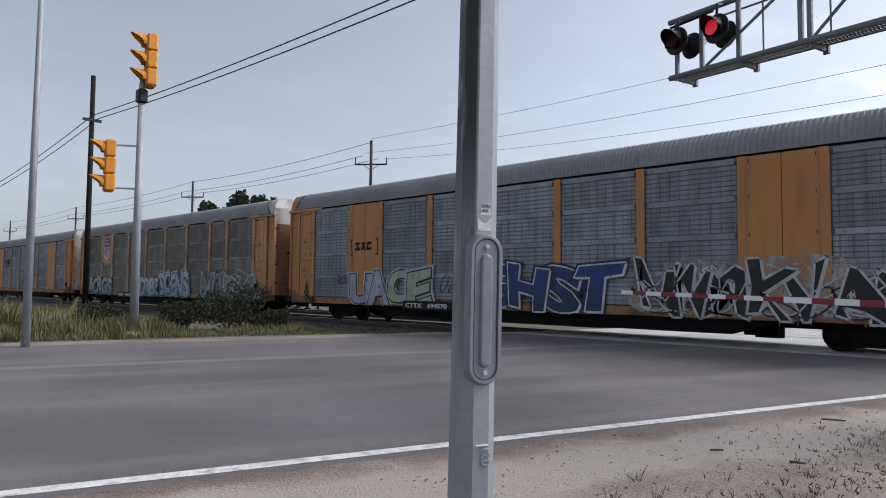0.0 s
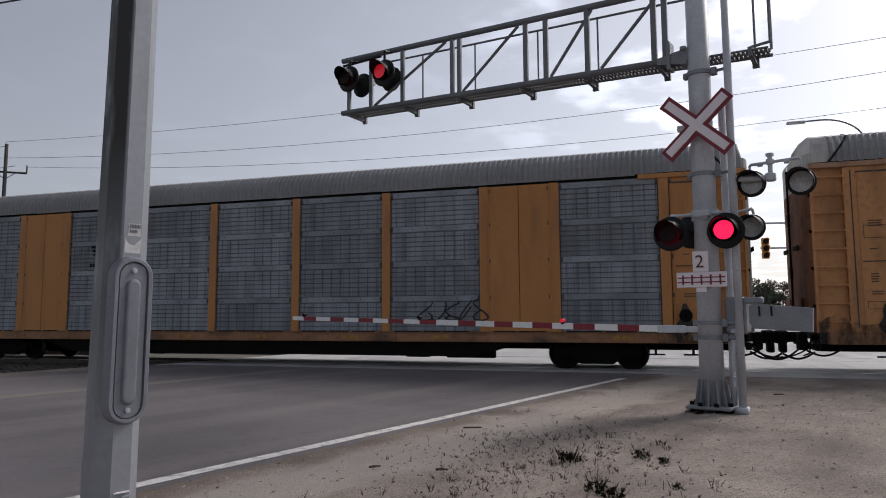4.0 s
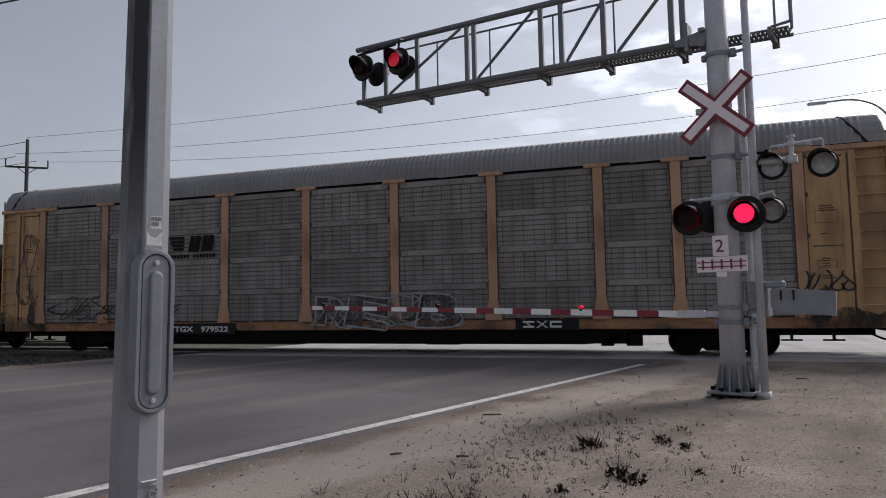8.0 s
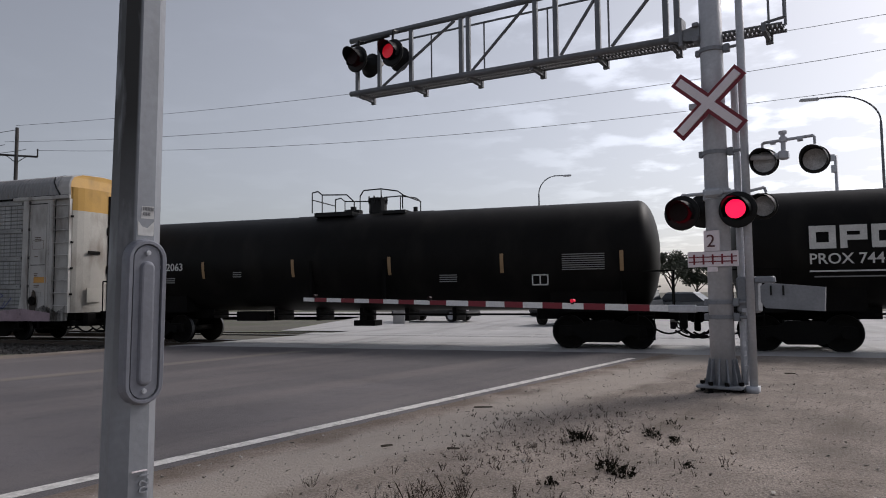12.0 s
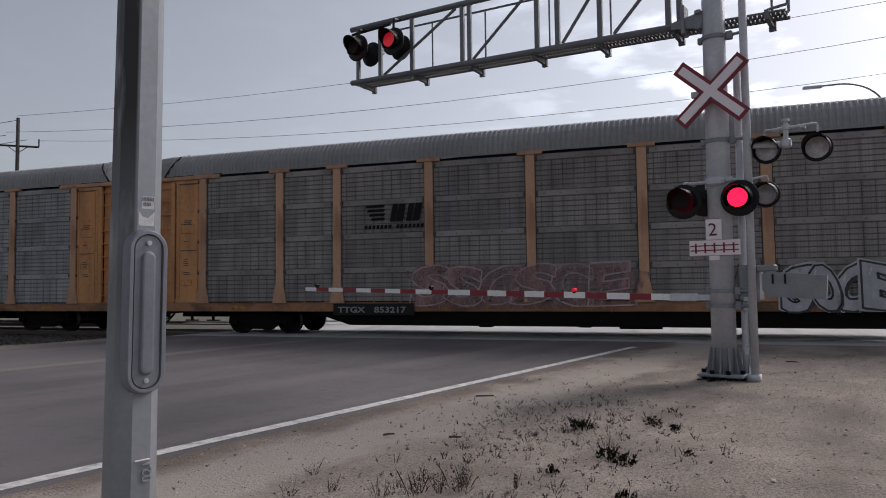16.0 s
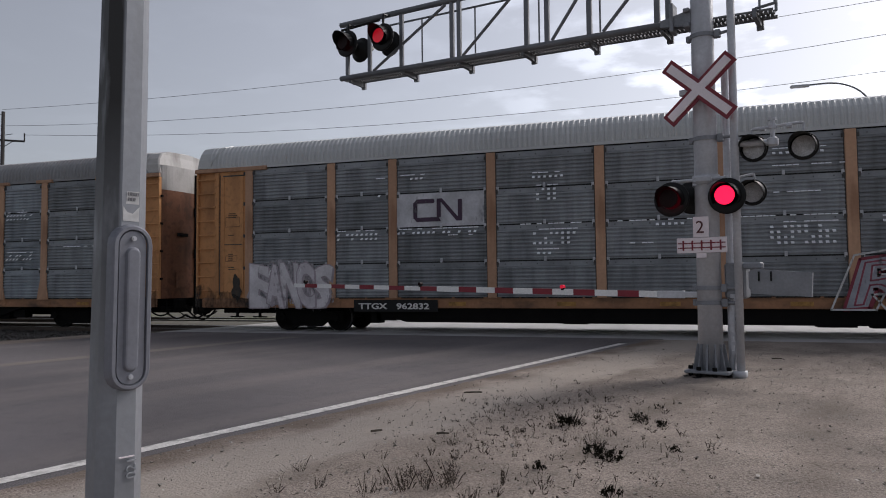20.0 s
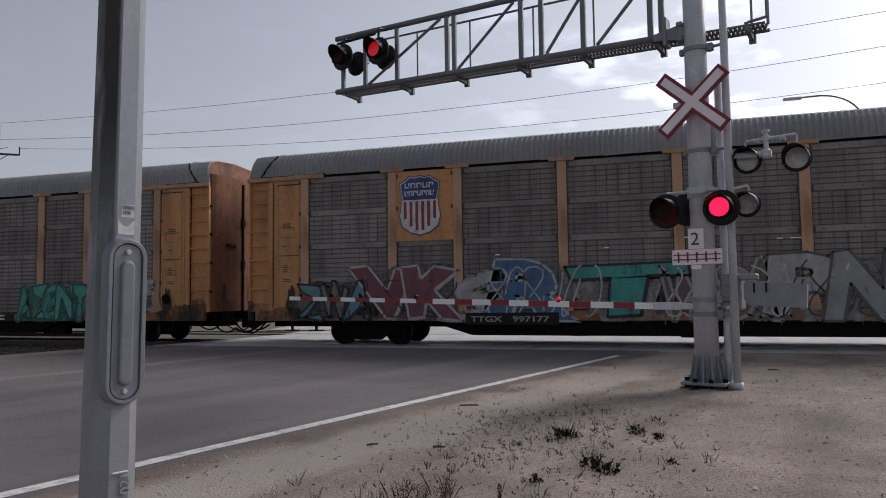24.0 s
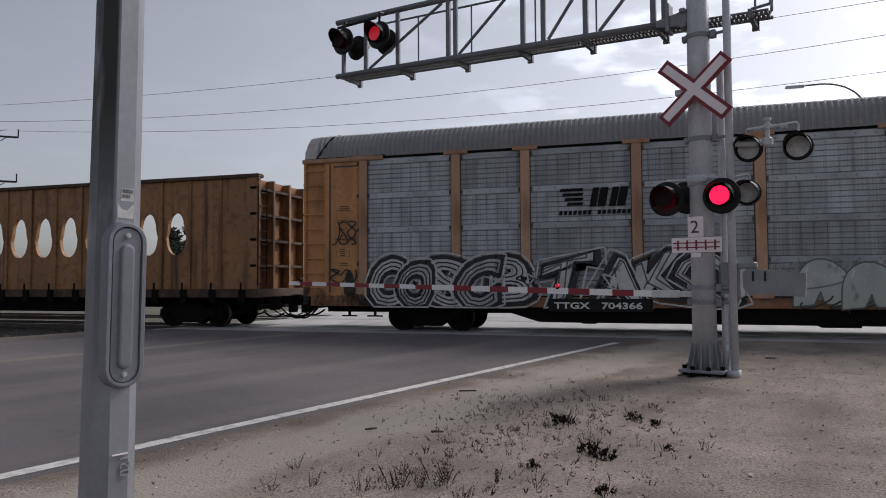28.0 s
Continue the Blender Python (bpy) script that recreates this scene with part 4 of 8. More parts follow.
def autorack(u, tone, label, paint=None, roof=None, capped=True, boxed=(), ribs=6, clips=False, endcap=None, post_paint=None, hood=None, endtop=None, smear=True, sill=None, bare=()):
    """A covered car carrier: sills, posts, ribbed panels, end doors, ladders, corrugated roof, trucks and couplers."""
    paint = paint or M_PAINT
    post_paint = post_paint or M_TAN
    car = thing("autorack_car", (u, TRACK, 0), label, "railcar", "cars of the freight train")
    TRAIN.append((car, u))
    # side sill with short pads and the deep black belly between the trucks
    mb = MB()
    mb.box((-0.1, SIDE, 0.72), (CAR_LEN + 0.1, SIDE + 0.25, 1.02), 0, 0.015)
    mb.box((1.5, SIDE - 0.03, 0.985), (CAR_LEN - 1.5, SIDE + 0.02, 1.02), 0)
    for x in POSTS:
        mb.box((x - 0.28, SIDE - 0.02, 0.74), (x + 0.28, SIDE, 0.92), 0)
    part("side_sill", mb, sill or M_RUSTBAND, car, "weathered side sill with pads")
    mb = MB()
    rng4 = random.Random(int(u * 9) % 887)
    for a, b in zip(POSTS, POSTS[1:]):
        x = a + 0.25
        while x < b - 0.4:
            w = min(rng4.uniform(0.5, 1.0), b - 0.25 - x)
            mb.box((x, SIDE - 0.034, 0.995), (x + w, SIDE - 0.0, 1.028))
            x += w + rng4.uniform(0.04, 0.1)
    tagged(part("drain_slots", mb, M_BLACK, car, "dark drain slots above the sill"), kind="stuff")
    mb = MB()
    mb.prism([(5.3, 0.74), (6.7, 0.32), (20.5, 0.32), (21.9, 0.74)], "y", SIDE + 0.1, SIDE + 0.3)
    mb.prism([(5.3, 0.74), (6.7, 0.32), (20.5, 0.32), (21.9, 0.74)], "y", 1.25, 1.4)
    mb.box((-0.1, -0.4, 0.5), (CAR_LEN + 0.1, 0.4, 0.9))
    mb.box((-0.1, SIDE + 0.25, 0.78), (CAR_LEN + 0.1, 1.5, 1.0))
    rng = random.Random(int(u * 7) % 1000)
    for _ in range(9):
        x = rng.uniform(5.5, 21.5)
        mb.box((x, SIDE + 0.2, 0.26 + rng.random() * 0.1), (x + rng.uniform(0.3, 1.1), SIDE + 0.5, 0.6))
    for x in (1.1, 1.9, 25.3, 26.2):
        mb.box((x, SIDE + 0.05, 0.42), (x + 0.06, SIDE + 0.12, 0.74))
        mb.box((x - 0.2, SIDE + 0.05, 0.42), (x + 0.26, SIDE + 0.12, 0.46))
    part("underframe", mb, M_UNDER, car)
    for x in (2.7, 8.0, 11.0, 13.6, 16.6, 19.4, 24.3):
        mb = MB()
        mb.box((x, SIDE - 0.026, 0.79), (x + 0.5, SIDE - 0.02, 0.9))
        part("reflector_strip", mb, M_REFLECT_D, car, "dull yellow reflective strip")
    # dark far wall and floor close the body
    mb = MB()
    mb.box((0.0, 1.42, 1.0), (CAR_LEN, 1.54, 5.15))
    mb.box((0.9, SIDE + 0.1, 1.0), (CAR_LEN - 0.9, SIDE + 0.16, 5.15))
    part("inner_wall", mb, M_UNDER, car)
    r = part("roof", roof_mesh(), None, car, "corrugated metal roof")
    recolour(r, roof or M_ROOF)
    for sgn in (1, -1):
        h = part("roof_hood", hood_mesh(sgn), None, car, "smooth end section of the roof")
        recolour(h, hood or roof or M_ROOF, (roof or M_ROOF) if clips else M_BLACK, endtop or endcap or M_ENDRUST)
    # top chord, near-black for painted shade under the eave, with torn flashing
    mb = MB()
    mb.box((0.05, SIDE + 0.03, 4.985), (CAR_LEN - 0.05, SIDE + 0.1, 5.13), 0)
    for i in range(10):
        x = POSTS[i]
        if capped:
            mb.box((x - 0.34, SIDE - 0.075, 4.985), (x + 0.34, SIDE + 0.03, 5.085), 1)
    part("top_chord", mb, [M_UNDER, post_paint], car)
    rng3 = random.Random(int(u * 5) % 991)
    mb = MB()
    mb.box((2.3, SIDE - 0.006, 5.06), (CAR_LEN - 2.3, SIDE + 0.0, 5.108), 0)
    if clips:
        mb.box((0.1, SIDE - 0.008, 5.022), (CAR_LEN - 0.1, SIDE + 0.02, 5.105), 0)
    x = 2.4
    while x < CAR_LEN - 2.6 and not clips:
        w = rng3.uniform(0.4, 1.6)
        d = rng3.uniform(0.015, 0.075)
        mb.face([(x, SIDE - 0.012, 5.11), (x + w, SIDE - 0.012, 5.11), (x + w, SIDE - 0.014, 5.11 - d * rng3.uniform(0.4, 1)), (x, SIDE - 0.014, 5.11 - d)])
        x += w + rng3.uniform(0.05, 0.9)
    tagged(part("eave_flashing", mb, roof or M_ROOF, car, "torn flashing strips under the eave"), kind="stuff")
    # posts
    key = ("post", capped)
    if key not in cache:
        mb = MB()
        mb.box((-0.125, SIDE - 0.05, 1.0), (0.125, SIDE + 0.06, 5.0), 0, 0.012)
        for sx in (-0.15, 0.122):
            mb.box((sx, SIDE - 0.0, 1.0), (sx + 0.028, SIDE + 0.05, 5.0), 1)
        if capped:
            mb.prism([(-0.24, 0.98), (0.24, 0.98), (0.2, 1.2), (0.11, 1.62), (-0.11, 1.62), (-0.2, 1.2)], "y", SIDE - 0.06, SIDE - 0.02)
        for z in (1.94, 2.93, 3.92, 4.86):
            for s in (-0.16, 0.16):
                mb.box((s - 0.03, SIDE - 0.04, z - 0.05), (s + 0.03, SIDE - 0.0, z + 0.05), 1)
        cache[key] = mb.mesh("post", [M_PAINT, M_GROOVE])
    for x in POSTS:
        o = part("post", cache[key], None, car)
        o.location.x = x
        recolour(o, post_paint)
    # panels
    for i, (a, b) in enumerate(zip(POSTS, POSTS[1:])):
        x0, x1 = a + 0.15, b - 0.15
        if i in boxed:
            xm = (x0 + x1) / 2
            for xa, xb in ((x0 - 0.2, xm - 0.008), (xm + 0.008, x1 + 0.2)):
                mb = MB()
                mb.box((xa, SIDE - 0.035, 1.02), (xb, SIDE + 0.05, 4.99), 0, 0.01)
                part("door_panel", mb, paint, car, "flat painted steel door panel")
            for x in (x0 - 0.02, x1 + 0.02):
                mb = MB()
                mb.box((x - 0.025, SIDE - 0.05, 1.1), (x + 0.025, SIDE - 0.035, 4.95), 0)
                part("door_rib", mb, paint, car)
            continue
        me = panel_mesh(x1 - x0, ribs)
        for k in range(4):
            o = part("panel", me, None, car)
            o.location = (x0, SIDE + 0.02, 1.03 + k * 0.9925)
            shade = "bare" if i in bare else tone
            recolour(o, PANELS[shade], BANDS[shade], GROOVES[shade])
        if clips:
            for k in range(1, 4):
                mb = MB()
                mb.box((x0, SIDE - 0.0, 1.0 + k * 0.9925), (x1, SIDE + 0.012, 1.035 + k * 0.9925))
                part("panel_gap", mb, M_BLACK, car)
                for q, x in enumerate((x0 + 0.03, (x0 + x1) / 2, x1 - 0.03)):
                    if ("clip",) not in cache:
                        mb = MB()
                        mb.box((-0.035, SIDE - 0.03, -0.06), (0.035, SIDE - 0.005, 0.06), 0, 0.008)
                        cache[("clip",)] = mb.mesh("panel_clip", M_GALV)
                    o = part("panel_clip", cache[("clip",)], None, car)
                    o.location = (x, 0, 1.015 + k * 0.9925 + (0.05 if q == 1 else 0))
    # ends: side sheet, stencils, end doors, ladder
    for s, x in ((1, -END), (-1, CAR_LEN + END)):
        mb = MB()
        mb.box((x + s * 0.74, SIDE + 0.0, 1.0), (x + s * 1.84, SIDE + 0.1, 5.0), 0, 0.01)
        part("end_sheet", mb, paint, car)
        for name, m, x2, z2, x3, z3, d in (("door_rib", paint, 1.0, 1.15, 1.03, 4.8, 0.02), ("door_rib", paint, 1.70, 1.15, 1.73, 4.8, 0.02), ("door_seam", M_GROOVE, 0.86, 1.12, 0.885, 4.86, 0.012),
                                           ("door_seam", M_GROOVE, 0.98, 4.80, 1.75, 4.84, 0.008), ("door_seam", M_GROOVE, 1.04, 2.66, 1.69, 2.685, 0.012)):
            mb = MB()
            mb.box((x + s * x2, SIDE - d, z2), (x + s * x3, SIDE + 0.004, z3))
            part(name, mb, m, car)
        mb = MB()
        mb.box((x + s * 0.70, SIDE - 0.045, 1.0), (x + s * 0.85, SIDE + 0.02, 4.93), 0, 0.01)
        part("corner_stile", mb, paint, car)
        mb = MB()
        mb.box((x + s * -0.03, SIDE - 0.06, 4.95), (x + s * 2.55, SIDE + 0.03, 5.075), 0, 0.012)
        part("end_beam", mb, post_paint, car, "projecting beam over the end bay")
        mb = MB()
        rng2 = random.Random(int(u * 3 + s * 11) % 997)
        xa, yy = (x + 1.08 if s > 0 else x - 1.62), SIDE - 0.006
        for zz, ww, hh2 in ((3.22, 0.5, 0.3), (1.55 + 0.6 * (rng2.random() < 0.5), 0.42, 0.17)):
            for r0 in ((0, 0, ww, 0.012), (0, hh2, ww, hh2 + 0.012), (0, 0, 0.012, hh2), (ww - 0.012, 0, ww, hh2)):
                mb.face([(xa + r0[0], yy, zz + r0[1]), (xa + r0[2], yy, zz + r0[1]), (xa + r0[2], yy, zz + r0[3]), (xa + r0[0], yy, zz + r0[3])])
        for zz, rows, ww in ((3.62, 3, 0.34), (2.36, 4, 0.2), (2.95, 1, 0.2), (1.95, 2, 0.3)):
            for q in range(rows):
                wq = ww * rng2.uniform(0.7, 1)
                mb.face([(xa + 0.1, yy, zz - 0.06 * q), (xa + 0.1 + wq, yy, zz - 0.06 * q), (xa + 0.1 + wq, yy, zz + 0.028 - 0.06 * q), (xa + 0.1, yy, zz + 0.028 - 0.06 * q)])
        tagged(part("stencil_lines", mb, M_STENCIL, car, "small dark stencilled lines and frames"), kind="stuff")
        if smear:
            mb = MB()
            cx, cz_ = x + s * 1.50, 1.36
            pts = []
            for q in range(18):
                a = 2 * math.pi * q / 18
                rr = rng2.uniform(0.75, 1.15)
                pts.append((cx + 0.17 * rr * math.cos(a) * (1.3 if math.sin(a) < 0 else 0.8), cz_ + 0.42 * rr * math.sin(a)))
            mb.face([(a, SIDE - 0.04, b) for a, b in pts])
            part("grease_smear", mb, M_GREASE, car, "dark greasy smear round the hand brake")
            mb = MB()
            mb.tube((cx, SIDE - 0.1, 1.42), (cx, SIDE - 0.075, 1.42), 0.16, 16)
            mb.tube((cx, SIDE - 0.1, 1.42), (cx, SIDE + 0.0, 1.42), 0.04, 8)
            part("brake_wheel", mb, M_UNDER, car, "dark hand brake wheel") if s < 0 else None
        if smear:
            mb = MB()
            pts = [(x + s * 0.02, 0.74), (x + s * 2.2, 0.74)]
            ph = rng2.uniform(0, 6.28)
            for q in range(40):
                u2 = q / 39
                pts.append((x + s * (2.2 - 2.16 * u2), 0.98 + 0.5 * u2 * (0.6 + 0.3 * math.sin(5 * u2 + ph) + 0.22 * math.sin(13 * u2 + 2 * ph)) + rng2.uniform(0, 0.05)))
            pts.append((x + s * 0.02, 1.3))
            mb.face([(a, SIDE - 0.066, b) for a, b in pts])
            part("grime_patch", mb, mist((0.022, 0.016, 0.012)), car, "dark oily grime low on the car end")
        mb = MB()
        # ladder bay: recessed stile, rungs on brackets
        mb.box((x + s * 0.03, SIDE + 0.10, 1.0), (x + s * 0.72, SIDE + 0.18, 5.0), 0, 0.01)
        for k in range(9):
            z = 1.25 + k * 0.435
            mb.tube((x + s * 0.03, SIDE - 0.0, z), (x + s * 0.72, SIDE - 0.0, z), 0.021, 6)
            mb.box((x + s * 0.66, SIDE - 0.07, z - 0.03), (x + s * 0.74, SIDE - 0.04, z + 0.03))
        mb.box((x + s * 0.0, SIDE + 0.0, 1.0), (x + s * 0.06, SIDE + 0.14, 4.95), 0)
        part("ladder", mb, paint, car, "steel end ladder")
        for h in (-1, 1):
            mb = MB()
            rings = []
            for q in range(7):
                a = q / 6 * math.pi / 2
                rings.append([(x - s * (0.26 * math.sin(a) - 0.05), h * (1.46 * math.cos(a) + 0.02), zz) for zz in (1.0, 4.55)])
            mb.loft(rings, 0, close=False, caps=False)
            mb.loft([[(px_, py_, zz) for (px_, py_, _), zz in zip([r0[0]] * 2, (4.55, 5.36))] for r0 in rings], 2, close=False, caps=False)
            mb.box((x - s * 0.232, h * 0.35, 1.35), (x - s * 0.2, h * 0.95, 1.85), 0)
            mb.box((x - s * 0.232, h * 0.40, 3.05), (x - s * 0.2, h * 0.92, 3.16), 1)
            for zz in (1.6, 2.5, 3.4, 4.3):
                mb.box((x - s * 0.045, h * 1.40, zz), (x + s * 0.02, h * 1.49, zz + 0.07), 1)
            mb.tube((x - s * 0.225, h * 0.03, 1.0), (x - s * 0.225, h * 0.03, 5.2), 0.022, 8, 1)
            for zz in (2.35, 3.75):
                mb.box((x - s * 0.26, h * 0.0, zz), (x - s * 0.2, h * 0.09, zz + 0.3), 1, 0.01)
            part("end_door", mb, [endcap or M_ENDRUST, M_UNDER, endtop or endcap or M_ENDRUST], car, "curved folding end door")
        coupler(car, x, -s)
        truck(car, x + s * 3.74)
    return car


def logo_stripes(car, x, z, m):
    """Slanted stripes beside heavy block shapes: a painted emblem."""
    x, z = x + 0.45, z + 0.22
    p = [(rect(x + 0.02 + 0.06 * k, z + 0.42 - 0.125 * k, x + 0.62, z + 0.50 - 0.125 * k, 0.04), 0) for k in range(4)]
    # two heavy slanted blocks, each with a narrow slit
    for q in (0.80, 1.30):
        p += [([(x + q, z), (x + q + 0.17, z), (x + q + 0.27, z + 0.5), (x + q + 0.10, z + 0.5)], 0), ([(x + q + 0.20, z), (x + q + 0.41, z), (x + q + 0.51, z + 0.5), (x + q + 0.30, z + 0.5)], 0)]
    p += [(rect(x + 0.125 * k, z - 0.20, x + 0.125 * k + 0.09, z - 0.09, 0.02), 0) for k in range(15) if k != 7]
    shapes(car, "emblem", p, m, "dark painted emblem shapes")


def shield(car, x, z, s=1.0):
    """Shield: white edge, blue crown with two rows of small white blocks, red and white stripes below."""
    blue, red, white = spray((0.035, 0.055, 0.19)), spray((0.24, 0.035, 0.04)), spray((0.56, 0.55, 0.55))
    half = [(0, 0.0), (0.3, 0.08), (0.54, 0.26), (0.61, 0.55), (0.56, 0.85), (0.53, 1.1), (0.58, 1.34), (0.60, 1.50), (0.42, 1.60), (0.30, 1.70), (0.16, 1.66), (0, 1.70)]
    out = half + [(-a, b) for a, b in reversed(half[1:-1])]
    grow = lambda q: [(x + a * s * q, z + (0.85 + (b - 0.85) * q) * s) for a, b in out]
    top = [(a, b) for a, b in half if b > 1.04]
    crown = [(0.53, 1.02)] + top + [(-a, b) for a, b in reversed(top[:-1])] + [(-0.53, 1.02)]
    polys = [(grow(1.04), 0), (grow(1.0), 2), ([(x + a * s * 0.96, z + (0.85 + (b - 0.85) * 0.97) * s) for a, b in crown], 0)]
    for k in range(6):
        c = -0.45 + k * 0.18
        lo = 0.12 + 0.42 * (abs(c) / 0.5) ** 2
        polys.append((rect(x + (c - 0.045) * s, z + lo * s, x + (c + 0.045) * s, z + 0.97 * s), 1))
    for row, cells in ((0, 5), (1, 7)):
        # two rows of small strokes across the crown
        q = 0.92 / cells
        for k in range(cells):
            xx, zz, h2, t = -0.46 + q * k, 1.36 - 0.23 * row, 0.15, 0.035
            polys.append((rect(x + xx * s, z + zz * s, x + (xx + t) * s, z + (zz + h2) * s), 2))
            polys.append((rect(x + (xx + q * 0.62) * s, z + (zz + (0.0 if k % 2 else 0.07)) * s, x + (xx + q * 0.62 + t) * s, z + (zz + h2) * s), 2))
            polys.append((rect(x + xx * s, z + (zz + (0.0 if k % 3 == 0 else h2 - t)) * s, x + (xx + q * 0.7) * s, z + (zz + (t if k % 3 == 0 else h2)) * s), 2))
    shapes(car, "emblem", polys, [blue, red, white], "blue and white striped shield emblem", SIDE - 0.05)


def block_word(car, x, z, w, h, n, m, y=None, lean=0.0, label="block shapes of a faded painted name"):
    """Plain heavy blocks, each with a notch, that stand for a painted name."""
    q = w / n
    for k in range(n):
        x0, x1 = x + k * q, x + (k + 0.86) * q
        t, xm = min(q, h) * 0.3, x + (k + 0.43) * q
        kind = (k + 1) % 3
        if kind == 0:      # open to one side
            polys = [(rect(x0, z, x0 + t, z + h, lean), 0), (rect(x0, z + h - t, x1, z + h), 0), (rect(x0, z, x1, z + t), 0)]
        elif kind == 1:    # stepped
            polys = [(rect(x0, z + h - t * 0.9, x1, z + h), 0), (rect(x0, z, x1, z + t * 0.9), 0), ([(x0, z + h), (x0 + t, z + h), (x1, z), (x1 - t, z)], 0)]
        else:              # crossed
            polys = [([(x0, z + h), (x0 + t * 1.1, z + h), (x1, z), (x1 - t * 1.1, z)], 0), ([(x0, z), (x0 + t * 1.1, z), (x1, z + h), (x1 - t * 1.1, z + h)], 0)]
        shapes(car, "emblem_block", polys, m, label if k == 0 else "", y)


def perforations(car, spots, seed):
    """Rows of small pale tilted lips, painted to stand in for daylight through holes."""
    rng = random.Random(seed)
    mb = MB()
    for x, z, w, rows in spots:
        for r in range(rows):
            n = int(w / 0.15)
            for i in range(n):
                if rng.random() < 0.75:
                    xx = x + i * 0.15
                    zz = z - r * 0.13
                    w2, h2 = (0.135, 0.030) if r == 0 else (0.075, 0.062)
                    y2 = SIDE - 0.018 - h2 * 1.1
                    mb.face([(xx, y2, zz), (xx + w2, y2, zz), (xx + w2, SIDE - 0.018, zz + h2), (xx, SIDE - 0.018, zz + h2)])
                    mb.face([(xx, SIDE - 0.018, zz), (xx + w2, SIDE - 0.018, zz), (xx + w2, y2, zz), (xx, y2, zz)])
    tagged(part("perforations", mb, M_DAYLIGHT_LIP, car, "rows of small pale lips painted as daylight"), kind="stuff")


# the cars, from the front of the train to the back
M_STENCIL = mat("faded_dark_stencil", (0.10, 0.06, 0.035), 0.7, var=0.2, scale=4)
M_GREASE = mat("greasy_black_stain", (0.025, 0.019, 0.015), 0.6, var=0.4, scale=4, fine=0.3, fscale=12, stain=(0.12, 0.065, 0.035), stain_amt=0.5, stain_scale=(5, 5, 3))
TEAL, LILAC, GREEN, MAROON = (0.06, 0.30, 0.26), (0.36, 0.36, 0.47), (0.36, 0.42, 0.31), (0.16, 0.05, 0.06)
car_a = autorack(-22.78, "blue", "orange covered car carrier with blue-grey panels and sprayed letters", boxed=(1, 7), capped=False, paint=M_ORANGE, post_paint=M_ORANGE, endcap=M_GALV, hood=M_ORANGE, endtop=M_ORANGE)
block_word(car_a, 4.75, 3.02, 1.15, 0.34, 3, M_LETTER_BLACK, SIDE - 0.06)
shapes(car_a, "emblem_bracket", [(rect(4.45, 2.8, 4.5, 3.5), 0), (rect(6.2, 2.8, 6.25, 3.5), 0), (rect(4.45, 3.45, 4.6, 3.5), 0), (rect(6.1, 3.45, 6.25, 3.5), 0),
                                 (rect(4.45, 2.8, 4.6, 2.85), 0), (rect(6.1, 2.8, 6.25, 2.85), 0)], M_LETTER_BLACK, "", SIDE - 0.06)
graffiti(car_a, 4.55, 9.3, 0.70, 2.1, "UACE", INK, [LILAC, LILAC, GREEN, GREEN], 3, edge=0.02, halo=(0.42, 0.43, 0.46))
graffiti(car_a, 11.9, 17.2, 0.72, 2.25, "GHST", WHITE, [(0.016, 0.034, 0.16), (0.02, 0.045, 0.20)], 5, halo=(0.012, 0.02, 0.07), edge=0.02, low=(0.02, 0.035, 0.10))
graffiti(car_a, 17.9, 25.0, 0.74, 2.25, "NWMXVAN", (0.50, 0.50, 0.50), [(0.014, 0.014, 0.016)], 9, "jagged", edge=0.03, back=(0.40, 0.37, 0.34))
scribble(car_a, 18.0, 24.8, 0.85, 2.2, (0.42, 0.43, 0.45), 45, 9)
scribble(car_a, 18.2, 24.6, 0.8, 1.6, INK, 46, 8)
scribble(car_a, 9.9, 12.0, 1.3, 2.0, (0.05, 0.055, 0.07), 4)
scribble(car_a, 3.6, 4.4, 1.6, 1.95, (0.05, 0.055, 0.07), 44, 3)
plate_text(car_a, 8.0, 0.70, "CTTX 694570", 0.26, plate=2.5)

car_b = autorack(-52.08, "dark", "weathered car carrier with dark panels and silver sprayed letters", hood=M_WHITECAR, endtop=M_WHITECAR)
shield(car_b, 5.37, 3.18, 0.98)
shapes(car_b, "emblem_board", [(rect(4.5, 3.0, 6.25, 4.98), 0)], M_PAINT, "orange painted emblem board", SIDE - 0.022)
graffiti(car_b, 2.0, 6.5, 0.72, 2.05, "ACRGS", (0.02, 0.03, 0.035), [(0.38, 0.45, 0.44), (0.32, 0.40, 0.40)], 12, edge=0.022, back=(0.03, 0.035, 0.04), low=(0.16, 0.24, 0.28))
graffiti(car_b, 10.8, 14.5, 0.72, 1.95, "SDRBS", (0.06, 0.09, 0.10), [(0.40, 0.46, 0.47), (0.46, 0.50, 0.51)], 13, edge=0.016, back=(0.22, 0.29, 0.31), low=(0.18, 0.29, 0.40))
graffiti(car_b, 14.4, 18.5, 0.72, 2.3, "SCENS", (0.012, 0.014, 0.03), [(0.42, 0.47, 0.53), (0.36, 0.42, 0.52)], 14, halo=(0.38, 0.42, 0.46), edge=0.03, low=(0.20, 0.29, 0.42))
graffiti(car_b, 20.1, 26.3, 0.66, 2.2, "NUDZA", (0.36, 0.38, 0.38), [(0.15, 0.16, 0.155), (0.12, 0.14, 0.145)], 15, "jagged", back=(0.13, 0.15, 0.15))
graffiti(car_b, 19.8, 26.2, 0.68, 1.15, "WMVXW", (0.05, 0.08, 0.10), [(0.13, 0.26, 0.33), (0.20, 0.33, 0.38)], 16, "jagged")
